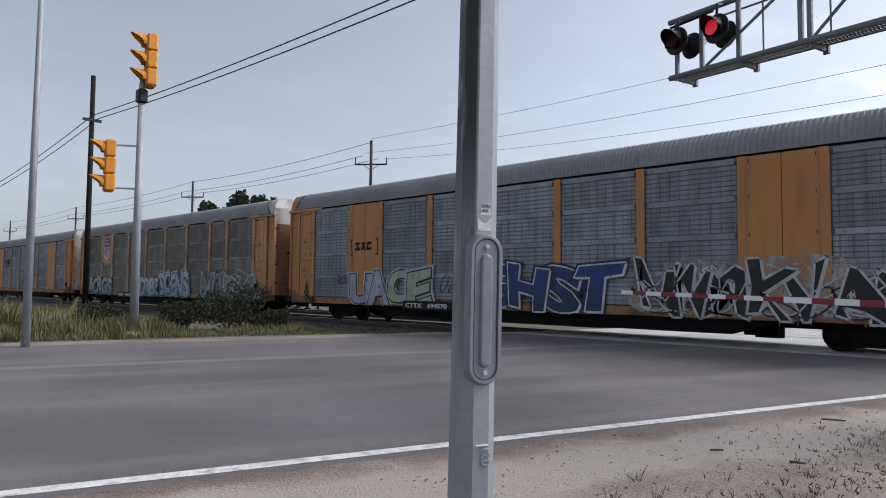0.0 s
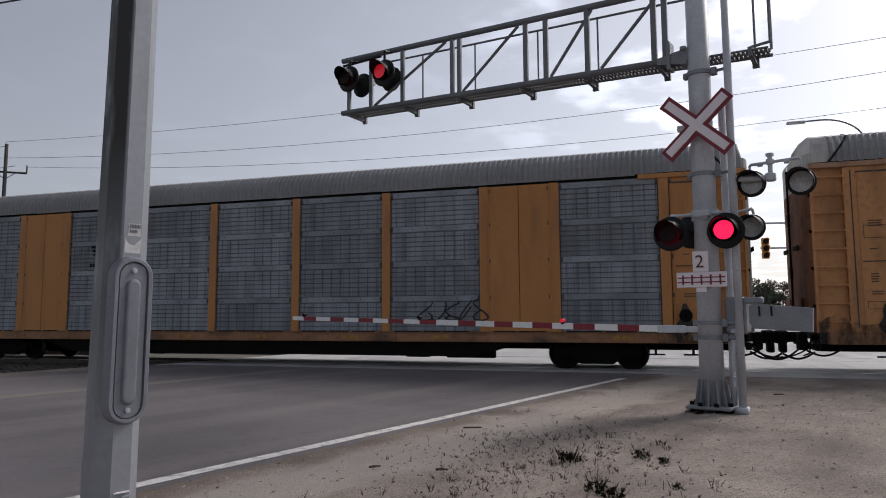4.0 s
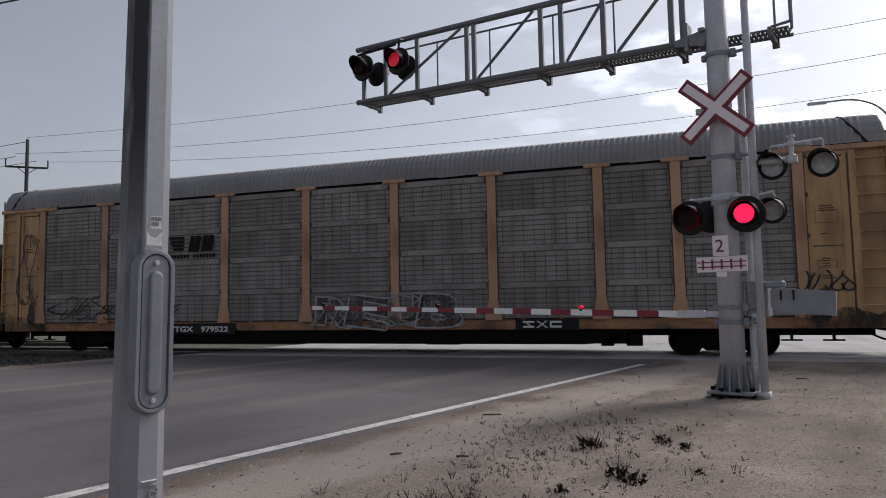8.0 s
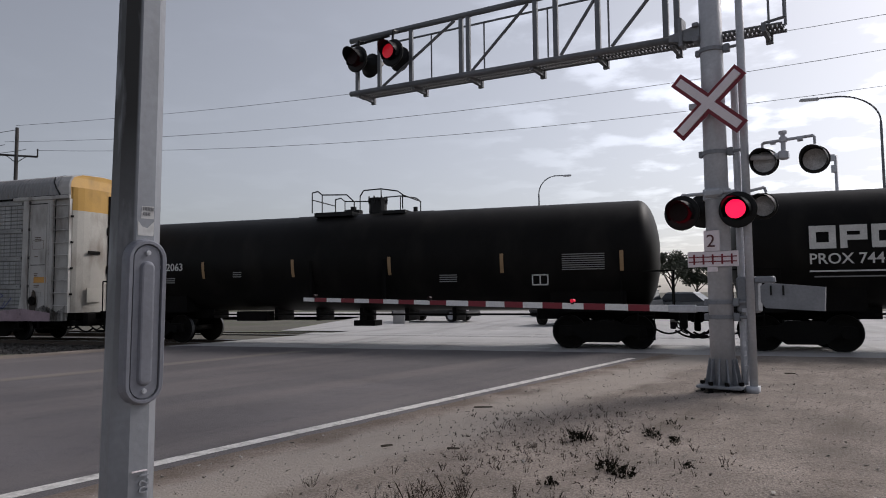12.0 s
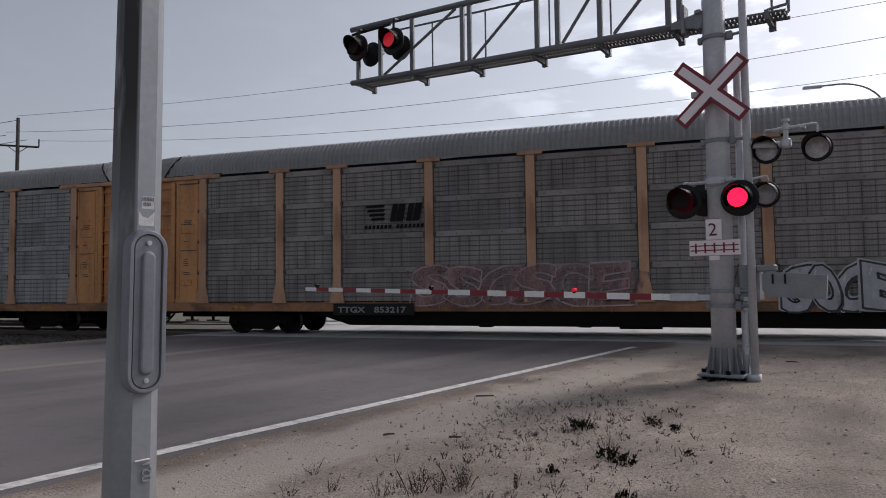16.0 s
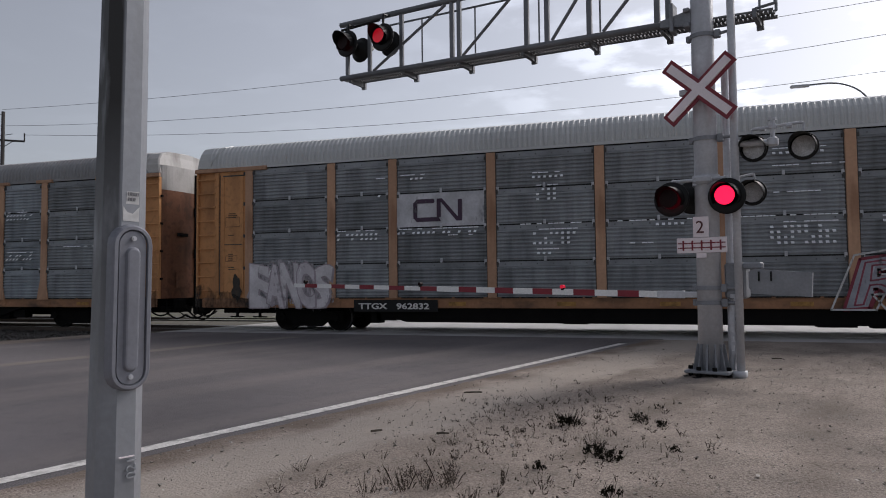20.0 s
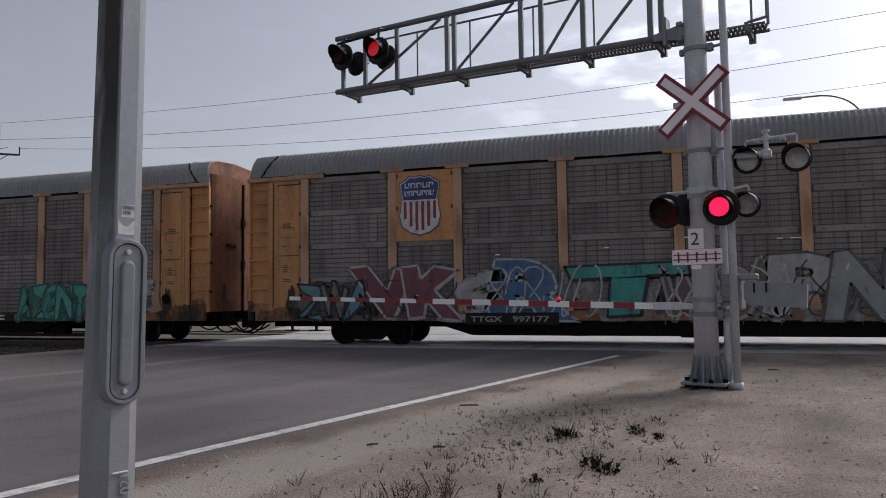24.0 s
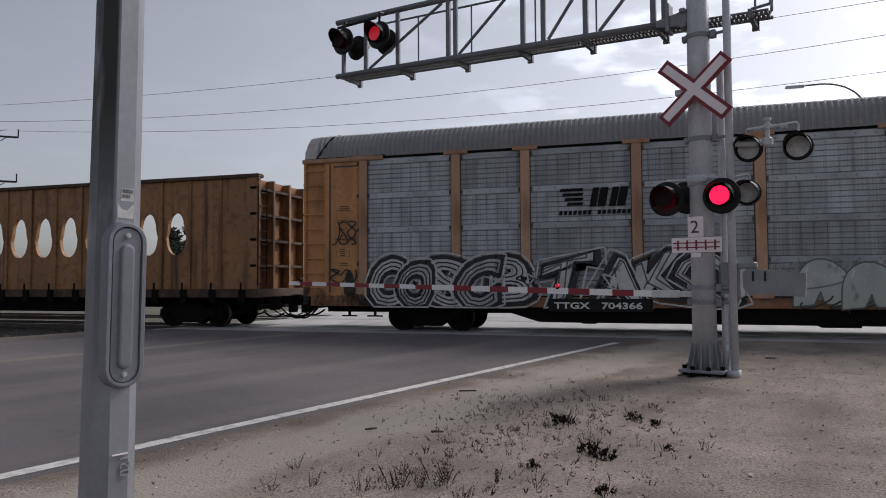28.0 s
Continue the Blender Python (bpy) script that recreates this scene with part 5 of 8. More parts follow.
scribble(car_b, 10.8, 14.5, 0.8, 1.9, (0.06, 0.08, 0.09), 206, 8)
scribble(car_b, 2.0, 6.5, 0.8, 1.9, (0.06, 0.08, 0.09), 207, 9)
scribble(car_b, 20.2, 26.0, 0.8, 2.1, (0.40, 0.42, 0.42), 208, 7)
plate_text(car_b, 7.8, 0.70, "TTGX 994355", 0.26, plate=2.5)

car_c = autorack(-81.44, "blue", "orange car carrier with pale panels and flat painted doors", boxed=(1, 7), capped=False, paint=M_ORANGE, post_paint=M_ORANGE, endcap=M_ENDWHITE)
logo_stripes(car_c, 6.9, 3.1, M_LETTER_BLACK)
scribble(car_c, 19.0, 21.0, 1.3, 1.9, INK, 8)

car_d = autorack(-110.64, "light", "car carrier with pale panels and teal sprayed letters", endcap=M_PAINT)
logo_stripes(car_d, 6.75, 3.1, M_LETTER_BLACK)
graffiti(car_d, 9.3, 15.6, 0.70, 2.15, "BLIMER", (0.02, 0.05, 0.07), [(0.20, 0.42, 0.42), (0.26, 0.46, 0.46)], 21, edge=0.016, back=(0.10, 0.24, 0.34), low=(0.09, 0.24, 0.40), inner=(0.05, 0.14, 0.20))
graffiti(car_d, 8.9, 15.9, 0.70, 1.0, "OOSOOO", (0.03, 0.08, 0.14), [(0.10, 0.27, 0.44), (0.14, 0.33, 0.46)], 25, edge=0.02)
graffiti(car_d, 2.0, 5.5, 0.85, 2.0, "WNCS", INK, [(0.26, 0.27, 0.28)], 22, hollow=True, edge=0.016)
scribble(car_d, 2.6, 5.3, 1.0, 1.6, (0.05, 0.05, 0.055), 27, 4)
scribble(car_d, 7.2, 9.2, 1.5, 2.1, INK, 26, 5)
graffiti(car_d, 24.2, 26.4, 0.72, 1.9, "SB", (0.42, 0.42, 0.42), [INK], 23, edge=0.02, back=INK)
shapes(car_d, "data_card", [(rect(20.75, 0.76, 21.2, 1.0), 1), (rect(20.78, 0.79, 20.96, 0.97), 0), (rect(20.99, 0.79, 21.17, 0.97), 0)], [M_BLACK, M_SIGNWHITE], "small framed data card", SIDE - 0.03)
scribble(car_d, 16.5, 20.5, 1.5, 2.0, (0.28, 0.30, 0.33), 24)
scribble(car_d, 9.5, 15.5, 0.8, 2.0, (0.04, 0.10, 0.16), 210, 9)
plate_text(car_d, 7.3, 0.70, "ETTX 703139", 0.25, plate=2.45)
block_word(car_d, 18.83, 0.78, 0.85, 0.2, 3, spray((0.25, 0.06, 0.03)), SIDE - 0.03)

car_e = autorack(-139.75, "grey", "weathered yellow car carrier with dark panels and outlined letters", paint=M_PAINT2)
logo_stripes(car_e, 6.6, 3.05, M_LETTER_BLACK)
graffiti(car_e, 12.6, 17.0, 0.78, 1.75, "REUB", (0.33, 0.33, 0.34), [(0.055, 0.055, 0.055)], 31, hollow=True, edge=0.02)
scribble(car_e, 12.4, 17.2, 0.8, 1.8, (0.25, 0.25, 0.26), 35, 7)
scribble(car_e, 25.5, 26.7, 1.6, 2.1, INK, 32)
scribble(car_e, 0.5, 1.4, 1.6, 4.2, (0.05, 0.035, 0.03), 33, 3)
scribble(car_e, 2.0, 6.5, 1.3, 1.9, (0.03, 0.03, 0.032), 34, 7)
scribble(car_e, 2.6, 7.6, 1.1, 1.6, (0.035, 0.035, 0.037), 36, 8)
plate_text(car_e, 7.2, 0.70, "TTGX 979522", 0.26, plate=2.5)
shapes(car_e, "stencil_patch", [(rect(18.6, 0.70, 20.3, 1.0), 0)], M_BLACK, "black stencil patch", SIDE - 0.03)
block_word(car_e, 18.8, 0.77, 1.1, 0.18, 3, M_LETTER, SIDE - 0.04)


def tank_car(u, length, label, strips, strip_mat, drum=0.35, rail=(0.1, 1.5)):
    """A black tank car: barrel with dished ends, manway platform with railings, stub sills, trucks."""
    car = thing("tank_car", (u, TRACK, 0), label, "railcar", "cars of the freight train")
    TRAIN.append((car, u))
    r, zc, n, head = 1.52, 2.55, 40, 0.55
    mb, rings = MB(), []
    prof = [(head * (1 - math.cos(a)), r * math.sin(a)) for a in [math.pi / 2 * k / 8 for k in range(1, 9)]]
    xs = [(x, q) for x, q in prof] + [(length * 0.5 - 2.3, r), (length * 0.5 - 2.28, r + 0.012), (length * 0.5 + 2.28, r + 0.012), (length * 0.5 + 2.3, r)] + [(length - x, q) for x, q in reversed(prof)]
    for x, q in xs:
        rings.append([(x, q * math.cos(2 * math.pi * i / n), zc + q * math.sin(2 * math.pi * i / n)) for i in range(n)])
    mb.loft(rings)
    part("barrel", mb, M_TANK, car, "glossy black tank barrel", True)
    xm = length * 0.5
    mb = MB()
    mb.box((xm - 1.5, -0.75, zc + r - 0.10), (xm - 0.2, 0.75, zc + r + 0.03))
    mb.box((xm + 0.75, -0.6, zc + r - 0.08), (xm + 1.5, 0.6, zc + r + 0.02))
    mb.tube((xm + drum, 0, zc + r - 0.05), (xm + drum, 0, zc + r + 0.42), 0.28, 18)
    mb.tube((xm + drum, 0, zc + r + 0.42), (xm + drum, 0, zc + r + 0.49), 0.31, 18)
    for k in range(8):
        mb.tube((xm + drum + 0.3 * math.cos(k * 0.785), 0.3 * math.sin(k * 0.785), zc + r + 0.32), (xm + drum + 0.3 * math.cos(k * 0.785), 0.3 * math.sin(k * 0.785), zc + r + 0.54), 0.025, 6)
    mb.tube((xm + 1.62, 0, zc + r - 0.05), (xm + 1.62, 0, zc + r + 0.16), 0.07, 10)
    mb.tube((xm - 0.55, 0.1, zc + r), (xm - 0.55, 0.1, zc + r + 0.16), 0.3, 12)
    mb.tube((xm - 0.55, 0.1, zc + r + 0.16), (xm - 0.55, 0.1, zc + r + 0.28), 0.1, 8)
    part("manway", mb, M_BLACK, car, "manway lid and valves on the platform")
    mb = MB()
    z1, z2 = zc + r + 0.56, zc + r + 0.02
    for y in (-0.8, 0.8):
        mb.path([(xm - 1.55, y, z2), (xm - 1.55, y, z1 + 0.1), (xm - 1.35, y, z1 + 0.14), (xm - 1.2, y, z1 + 0.02), (xm - 0.35, y, z1 - 0.02), (xm - 0.1, y, z1 - 0.25), (xm - 0.1, y, z2)], 0.02)
        ra, rb = xm + rail[0], xm + rail[1]
        mb.path([(ra, y, z1 - 0.1), (ra + 0.12, y, z1 + 0.08), ((ra + rb) / 2, y, z1 + 0.1), (rb - 0.15, y, z1), (rb, y, z1 - 0.12), (rb, y, z2)], 0.02)
        mb.tube((ra, y, z2), (ra, y, z1 - 0.1), 0.018, 6)
        mb.tube((xm - 1.2, y, z2), (xm - 1.2, y, z1 + 0.02), 0.018, 6)
        mb.tube(((ra + rb) / 2, y, z2), ((ra + rb) / 2, y, z1 + 0.1), 0.018, 6)
    for x in (xm - 1.55, rb):
        mb.tube((x, -0.8, z1 - 0.12), (x, 0.8, z1 - 0.12), 0.02, 6)
    part("platform_railing", mb, M_BLACK, car, "pipe railing round the manway")
    mb = MB()
    for dx in (-1.2, 1.2):
        x = xm + dx
        mb.box((x - 0.05, -r - 0.02, 1.3), (x + 0.05, -r + 0.3, zc))
    mb.tube((xm, 0, 0.62), (xm, 0, zc - r + 0.1), 0.2, 12)
    mb.box((xm - 0.35, -0.3, 0.55), (xm + 0.35, 0.3, 0.72))
    for k in range(5):
        x = xm - 3 + k * 1.5
        mb.box((x - 0.06, -0.5, 0.72), (x + 0.06, 0.5, 1.12))
    mb.box((xm - 4.2, -0.9, 0.72), (xm - 3.1, -0.45, 1.02))
    mb.tube((xm - 5.5, -0.7, 0.92), (xm + 5.5, -0.7, 0.92), 0.03, 6)
    part("bottom_outlet", mb, M_UNDER, car, "outlet valve and brake rigging")
    for s, x in ((1, 0.0), (-1, length)):
        mb = MB()
        mb.box((x - s * 0.35, -0.4, 0.78), (x + s * 3.4, 0.4, 1.15), 0)
        mb.prism([(x + s * 0.9, 1.0), (x + s * 2.9, 1.0), (x + s * 2.9, 1.55), (x + s * 0.9, 1.55)], "y", -1.15, 1.15, 0)
        mb.box((x - s * 0.35, -1.45, 0.98), (x + s * 1.1, 1.45, 1.06), 0)
        mb.path([(x - s * 0.3, -1.42, 1.05), (x - s * 0.3, -1.42, 2.05), (x + s * 1.0, -1.42, 2.05), (x + s * 1.0, -1.42, 1.05)], 0.02)
        mb.tube((x - s * 0.3, -1.42, 2.05), (x - s * 0.3, 1.42, 2.05), 0.02, 6)
        mb.tube((x - s * 0.3, 1.42, 1.05), (x - s * 0.3, 1.42, 2.05), 0.02, 6)
        for k in range(3):
            mb.tube((x + s * 0.2, -1.45, 0.3 + 0.3 * k), (x + s * 0.6, -1.45, 0.3 + 0.3 * k), 0.016, 6)
        mb.tube((x + s * 0.2, -1.45, 0.28), (x + s * 0.2, -1.45, 1.0), 0.016, 6)
        mb.tube((x + s * 0.6, -1.45, 0.28), (x + s * 0.6, -1.45, 1.0), 0.016, 6)
        part("end_platform", mb, M_UNDER, car, "end platform with handrails and step")
        coupler(car, x - s * 0.3, -s)
        truck(car, x + s * 1.55, 0.457)
    for x in strips:
        mb = MB()
        for k in range(5):
            a0, a1 = math.radians(198 - 4 * k), math.radians(198 - 4 * (k + 1))
            q = r + 0.02
            end = min(x, length - x)
            rr = q if end > head else r * math.sqrt(max(0.0, 1 - ((head - end) / head) ** 2)) + 0.03
            mb.face([(x - 0.05, rr * math.cos(a0), zc + rr * math.sin(a0)), (x + 0.05, rr * math.cos(a0), zc + rr * math.sin(a0)),
                     (x + 0.05, rr * math.cos(a1), zc + rr * math.sin(a1)), (x - 0.05, rr * math.cos(a1), zc + rr * math.sin(a1))])
        part("reflector_strip", mb, strip_mat, car, "upright reflective strip")
    return car


def tank_y(z):
    return -math.sqrt(max(0.0, 1.52 ** 2 - (z - 2.55) ** 2)) - 0.022


def tank_text(car, x, z, body, size, m, wide=1.0):
    me = text_mesh(body, size, m, "lettering", 0.004)
    for v in me.vertices:
        v.co.x *= wide
    o = part("lettering", me, None, car)
    o.location = (x, tank_y(z + size * 0.35) - 0.02, z)


def tank_block(car, x, z, w, h, m, frame_only=False):
    mb = MB()
    y = tank_y(min(2.55, z + h)) - 0.01
    if frame_only:
        t = 0.035
        for a in ((x, z, x + w, z + t), (x, z + h - t, x + w, z + h), (x, z, x + t, z + h), (x + w - t, z, x + w, z + h), (x + w / 2 - t / 2, z, x + w / 2 + t / 2, z + h)):
            mb.face([(a[0], y, a[1]), (a[2], y, a[1]), (a[2], y, a[3]), (a[0], y, a[3])])
    else:
        rows = max(1, int(h / 0.055))
        for k in range(rows):
            zz = z + h * k / rows
            mb.face([(x, y, zz), (x + w, y, zz), (x + w, y, zz + h / rows * 0.45), (x, y, zz + h / rows * 0.45)])
    tagged(part("stencil_block", mb, m, car, "small illegible stencilled lines"), kind="stuff")


tank_g = tank_car(-158.8, 17.4, "black tank car with yellow reflective strips and white stencils", (0.65, 3.77, 7.01, 9.92, 13.27, 16.6), M_REFLECT)
tank_text(tank_g, 0.99, 2.35, "GBRX 710918", 0.33, M_LETTER, 1.33)
tank_block(tank_g, 1.64, 1.98, 1.7, 0.2, M_LETTER_DIM)
tank_block(tank_g, 9.13, 2.45, 0.65, 0.28, M_LETTER_DIM)
tank_block(tank_g, 9.13, 1.75, 0.65, 0.4, M_LETTER_DIM)
tank_block(tank_g, 5.04, 1.75, 0.7, 0.4, M_LETTER_DIM)
tank_block(tank_g, 10.56, 1.8, 0.89, 0.35, M_LETTER_DIM)
tank_block(tank_g, 14.94, 2.3, 1.08, 0.45, M_LETTER_DIM)
tank_block(tank_g, 13.03, 1.8, 0.5, 0.2, M_LETTER_DIM)
mb = MB()
mb.box((11.79, tank_y(2.45) - 0.02, 2.25), (12.52, tank_y(2.45) + 0.02, 2.68))
part("placard", mb, M_REFLECT, tank_g, "yellow placard")

tank_h = tank_car(-177.88, 17.35, "black tank car with large white block lettering", (0.35, 3.91, 6.95, 9.66, 13.06, 16.55), M_REFLECT_T, -0.85, (0.4, 1.25))
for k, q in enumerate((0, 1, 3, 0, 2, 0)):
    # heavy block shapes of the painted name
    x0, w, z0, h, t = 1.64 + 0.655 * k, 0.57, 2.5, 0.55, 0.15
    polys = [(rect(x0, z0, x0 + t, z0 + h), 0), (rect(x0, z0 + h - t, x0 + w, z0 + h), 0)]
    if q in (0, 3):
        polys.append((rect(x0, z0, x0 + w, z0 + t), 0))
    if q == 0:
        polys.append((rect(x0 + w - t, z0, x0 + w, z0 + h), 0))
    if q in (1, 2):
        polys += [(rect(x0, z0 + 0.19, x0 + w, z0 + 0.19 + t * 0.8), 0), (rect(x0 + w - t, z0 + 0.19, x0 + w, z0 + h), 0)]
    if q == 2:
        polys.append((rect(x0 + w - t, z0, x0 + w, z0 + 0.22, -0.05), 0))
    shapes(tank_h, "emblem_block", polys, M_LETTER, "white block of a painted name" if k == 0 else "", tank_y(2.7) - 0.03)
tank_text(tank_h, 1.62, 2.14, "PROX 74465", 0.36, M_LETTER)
tank_block(tank_h, 1.64, 1.95, 2.0, 0.08, M_LETTER)
tank_block(tank_h, 1.75, 1.82, 1.6, 0.07, M_LETTER_DIM)
tank_block(tank_h, 6.69, 1.95, 0.4, 0.18, M_LETTER_DIM)
mb = MB()
mb.face([(9.82, tank_y(2.45) - 0.02, 2.33), (10.9, tank_y(2.45) - 0.02, 2.33), (10.95, tank_y(2.45) - 0.02, 2.57), (9.87, tank_y(2.45) - 0.02, 2.57)], 0)
mb.face([(10.3, tank_y(2.45) - 0.024, 2.38), (10.86, tank_y(2.45) - 0.024, 2.38), (10.9, tank_y(2.45) - 0.024, 2.52), (10.34, tank_y(2.45) - 0.024, 2.52)], 1)
part("emblem", mb, [spray((0.42, 0.19, 0.03)), M_LETTER_DIM], tank_h, "small orange and grey name badge")
tank_block(tank_h, 14.31, 1.7, 0.48, 0.3, M_LETTER, True)
tank_block(tank_h, 15.0, 2.1, 1.1, 0.45, M_LETTER_DIM)

tank_i = tank_car(-197.32, 17.68, "black tank car with white data panels", (0.4, 3.79, 7.02, 10.19, 13.52, 16.71), M_REFLECT_T)
tank_text(tank_i, 1.45, 2.35, "BRCX 2063", 0.33, M_LETTER)
tank_block(tank_i, 1.7, 1.95, 1.0, 0.2, M_LETTER_DIM)
tank_block(tank_i, 15.17, 2.12, 1.11, 0.46, M_LETTER_DIM)
tank_block(tank_i, 14.34, 1.72, 0.45, 0.3, M_LETTER, True)
tank_block(tank_i, 4.91, 2.1, 0.31, 0.2, M_LETTER_DIM)
tank_block(tank_i, 11.71, 1.85, 0.52, 0.24, M_LETTER_DIM)

M_CREAM = mat("grimy_cream_paint", (0.46, 0.44, 0.40), 0.55, var=0.14, scale=0.7, fine=0.08, stain=(0.16, 0.12, 0.09), stain_amt=0.7, stain_scale=(3, 1.5, 0.6))
M_YELLOWTOP = mat("faded_yellow_paint", (0.48, 0.27, 0.05), 0.55, var=0.14, scale=0.7, fine=0.06, stain=(0.14, 0.09, 0.04), stain_amt=0.5, stain_scale=(3, 1.5, 0.8))
car_j = autorack(-226.59, "white", "dirty white car carrier with silver panels and pink sprayed letters", paint=M_WHITECAR, post_paint=M_WHITECAR, endcap=M_CREAM, endtop=M_YELLOWTOP, hood=M_WHITECAR, sill=M_WHITECAR)
graffiti(car_j, 11.2, 14.6, 0.72, 1.9, "SOM", (0.20, 0.06, 0.12), [(0.35, 0.20, 0.27), (0.08, 0.10, 0.24)], 41, back=(0.30, 0.17, 0.22))
graffiti(car_j, 17.5, 19.9, 0.85, 1.95, "BUP", (0.03, 0.06, 0.09), [(0.08, 0.20, 0.28), (0.06, 0.12, 0.26)], 42)
shapes(car_j, "sprayed_patch", [([(21.5, 0.72), (26.9, 0.72), (26.9, 1.0), (25.6, 1.16), (24.1, 1.05), (22.4, 1.2), (21.3, 1.0)], 0)], spray((0.34, 0.25, 0.29)), "pink sprayed patch", SIDE - 0.07)
scribble(car_j, 21.8, 25.2, 1.15, 1.75, (0.10, 0.11, 0.22), 43, 7)
plate_text(car_j, 8.1, 0.70, "WRWK 9135", 0.34, plate=2.5)
shapes(car_j, "stencil_card", [(rect(0.68, 1.9, 1.22, 2.22), 0)], M_SIGNWHITE, "small white stencil card", SIDE - 0.008)
shapes(car_j, "placard", [(rect(0.68, 2.38, 1.24, 2.6), 0)], M_REFLECT, "yellow placard", SIDE - 0.008)
shapes(car_j, "placard", [(rect(26.05, 2.05, 26.6, 2.25), 0)], M_REFLECT, "yellow placard", SIDE - 0.008)

car_k = autorack(-255.92, "grey", "car carrier with dark panels and white outlined letters", endcap=M_ENDWHITE, smear=False)
logo_stripes(car_k, 6.8, 3.1, M_LETTER_BLACK)
graffiti(car_k, 8.8, 14.7, 0.85, 2.0, "SSCSCE", (0.42, 0.31, 0.31), [(0.33, 0.20, 0.20)], 51, hollow=True, edge=0.012, back=(0.25, 0.165, 0.165))
graffiti(car_k, 18.3, 21.2, 0.74, 1.85, "SOCEN", (0.05, 0.05, 0.055), [(0.44, 0.45, 0.48)], 52, edge=0.02, halo=(0.46, 0.47, 0.50))
scribble(car_k, 17.0, 18.2, 1.2, 1.9, (0.05, 0.05, 0.055), 53, 4)
plate_text(car_k, 6.4, 0.70, "TTGX 853217", 0.26, M_LETTER_DIM, plate=2.4)

car_l = autorack(-285.27, "ash", "car carrier with grey panels and a pale patched bay", hood=M_WHITECAR, endcap=M_ENDWHITE, smear=False)
block_word(car_l, 6.75, 3.05, 2.2, 0.26, 9, M_LETTER_BLACK)
shapes(car_l, "pale_patch", [(rect(6.6, 2.12, 9.1, 2.72), 0)], spray((0.36, 0.40, 0.44)), "paler replaced sheet", SIDE - 0.012)
shapes(car_l, "sprayed_patch", [([(6.5, 1.05), (9.1, 1.05), (9.15, 1.6), (8.8, 2.1), (7.4, 2.06), (6.55, 2.1)], 0)], spray((0.19, 0.195, 0.10)), "olive sprayed patch", SIDE - 0.05)
graffiti(car_l, 6.5, 9.2, 1.05, 2.0, "DOL", (0.14, 0.14, 0.07), [(0.23, 0.23, 0.13)], 61)
scribble(car_l, 4.8, 6.4, 1.5, 1.85, INK, 62, 6)
scribble(car_l, 5.4, 6.5, 0.9, 1.45, INK, 64, 5)
scribble(car_l, 9.0, 9.6, 0.8, 2.2, INK, 65, 2)
graffiti(car_l, 12.6, 16.0, 1.4, 1.95, "SAMCE", (0.15, 0.22, 0.27), [(0.19, 0.16, 0.16)], 66, hollow=True, edge=0.015)
graffiti(car_l, 16.9, 19.5, 0.74, 1.86, "QUSES", (0.52, 0.52, 0.53), [(0.08, 0.08, 0.085), (0.10, 0.10, 0.105)], 63, edge=0.016)
scribble(car_l, 16.3, 17.0, 1.2, 1.95, INK, 68, 4)
plate_text(car_l, 6.7, 0.70, "TTGX 253833", 0.27, plate=2.4)

car_m = autorack(-314.53, "steel", "car carrier with blue-steel ribbed panels and red-white sprayed letters", roof=M_ROOF_WHITE, capped=False, ribs=8, clips=True, bare=(7,), endcap=M_WHITECAR)
shapes(car_m, "emblem_board", [(rect(6.42, 3.02, 9.05, 3.97), 0)], spray((0.54, 0.54, 0.57)), "pale emblem board", SIDE - 0.018)
shapes(car_m, "emblem", [(rect(6.98, 3.26, 7.10, 3.70), 0), ([(6.98, 3.68), (7.08, 3.80), (7.60, 3.80), (7.62, 3.72), (7.58, 3.68)], 0), ([(6.98, 3.28), (7.08, 3.16), (7.80, 3.16), (7.74, 3.28)], 0), (rect(7.68, 3.28, 7.80, 3.80), 0),
                         ([(7.72, 3.80), (7.84, 3.80), (8.40, 3.16), (8.26, 3.16)], 0), (rect(8.30, 3.16, 8.42, 3.76), 0)], spray((0.05, 0.022, 0.05)), "dark bent-line emblem", SIDE - 0.034)
graffiti(car_m, 18.1, 24.1, 0.76, 2.05, "RAUSS", (0.22, 0.03, 0.05), [(0.30, 0.31, 0.35), (0.33, 0.32, 0.36)], 71, edge=0.036, inner=(0.25, 0.05, 0.08))
graffiti(car_m, 1.75, 4.35, 0.70, 2.05, "EANCS", (0.36, 0.31, 0.34), [(0.60, 0.57, 0.59), (0.56, 0.52, 0.55)], 72, edge=0.006, back=(0.50, 0.46, 0.49))
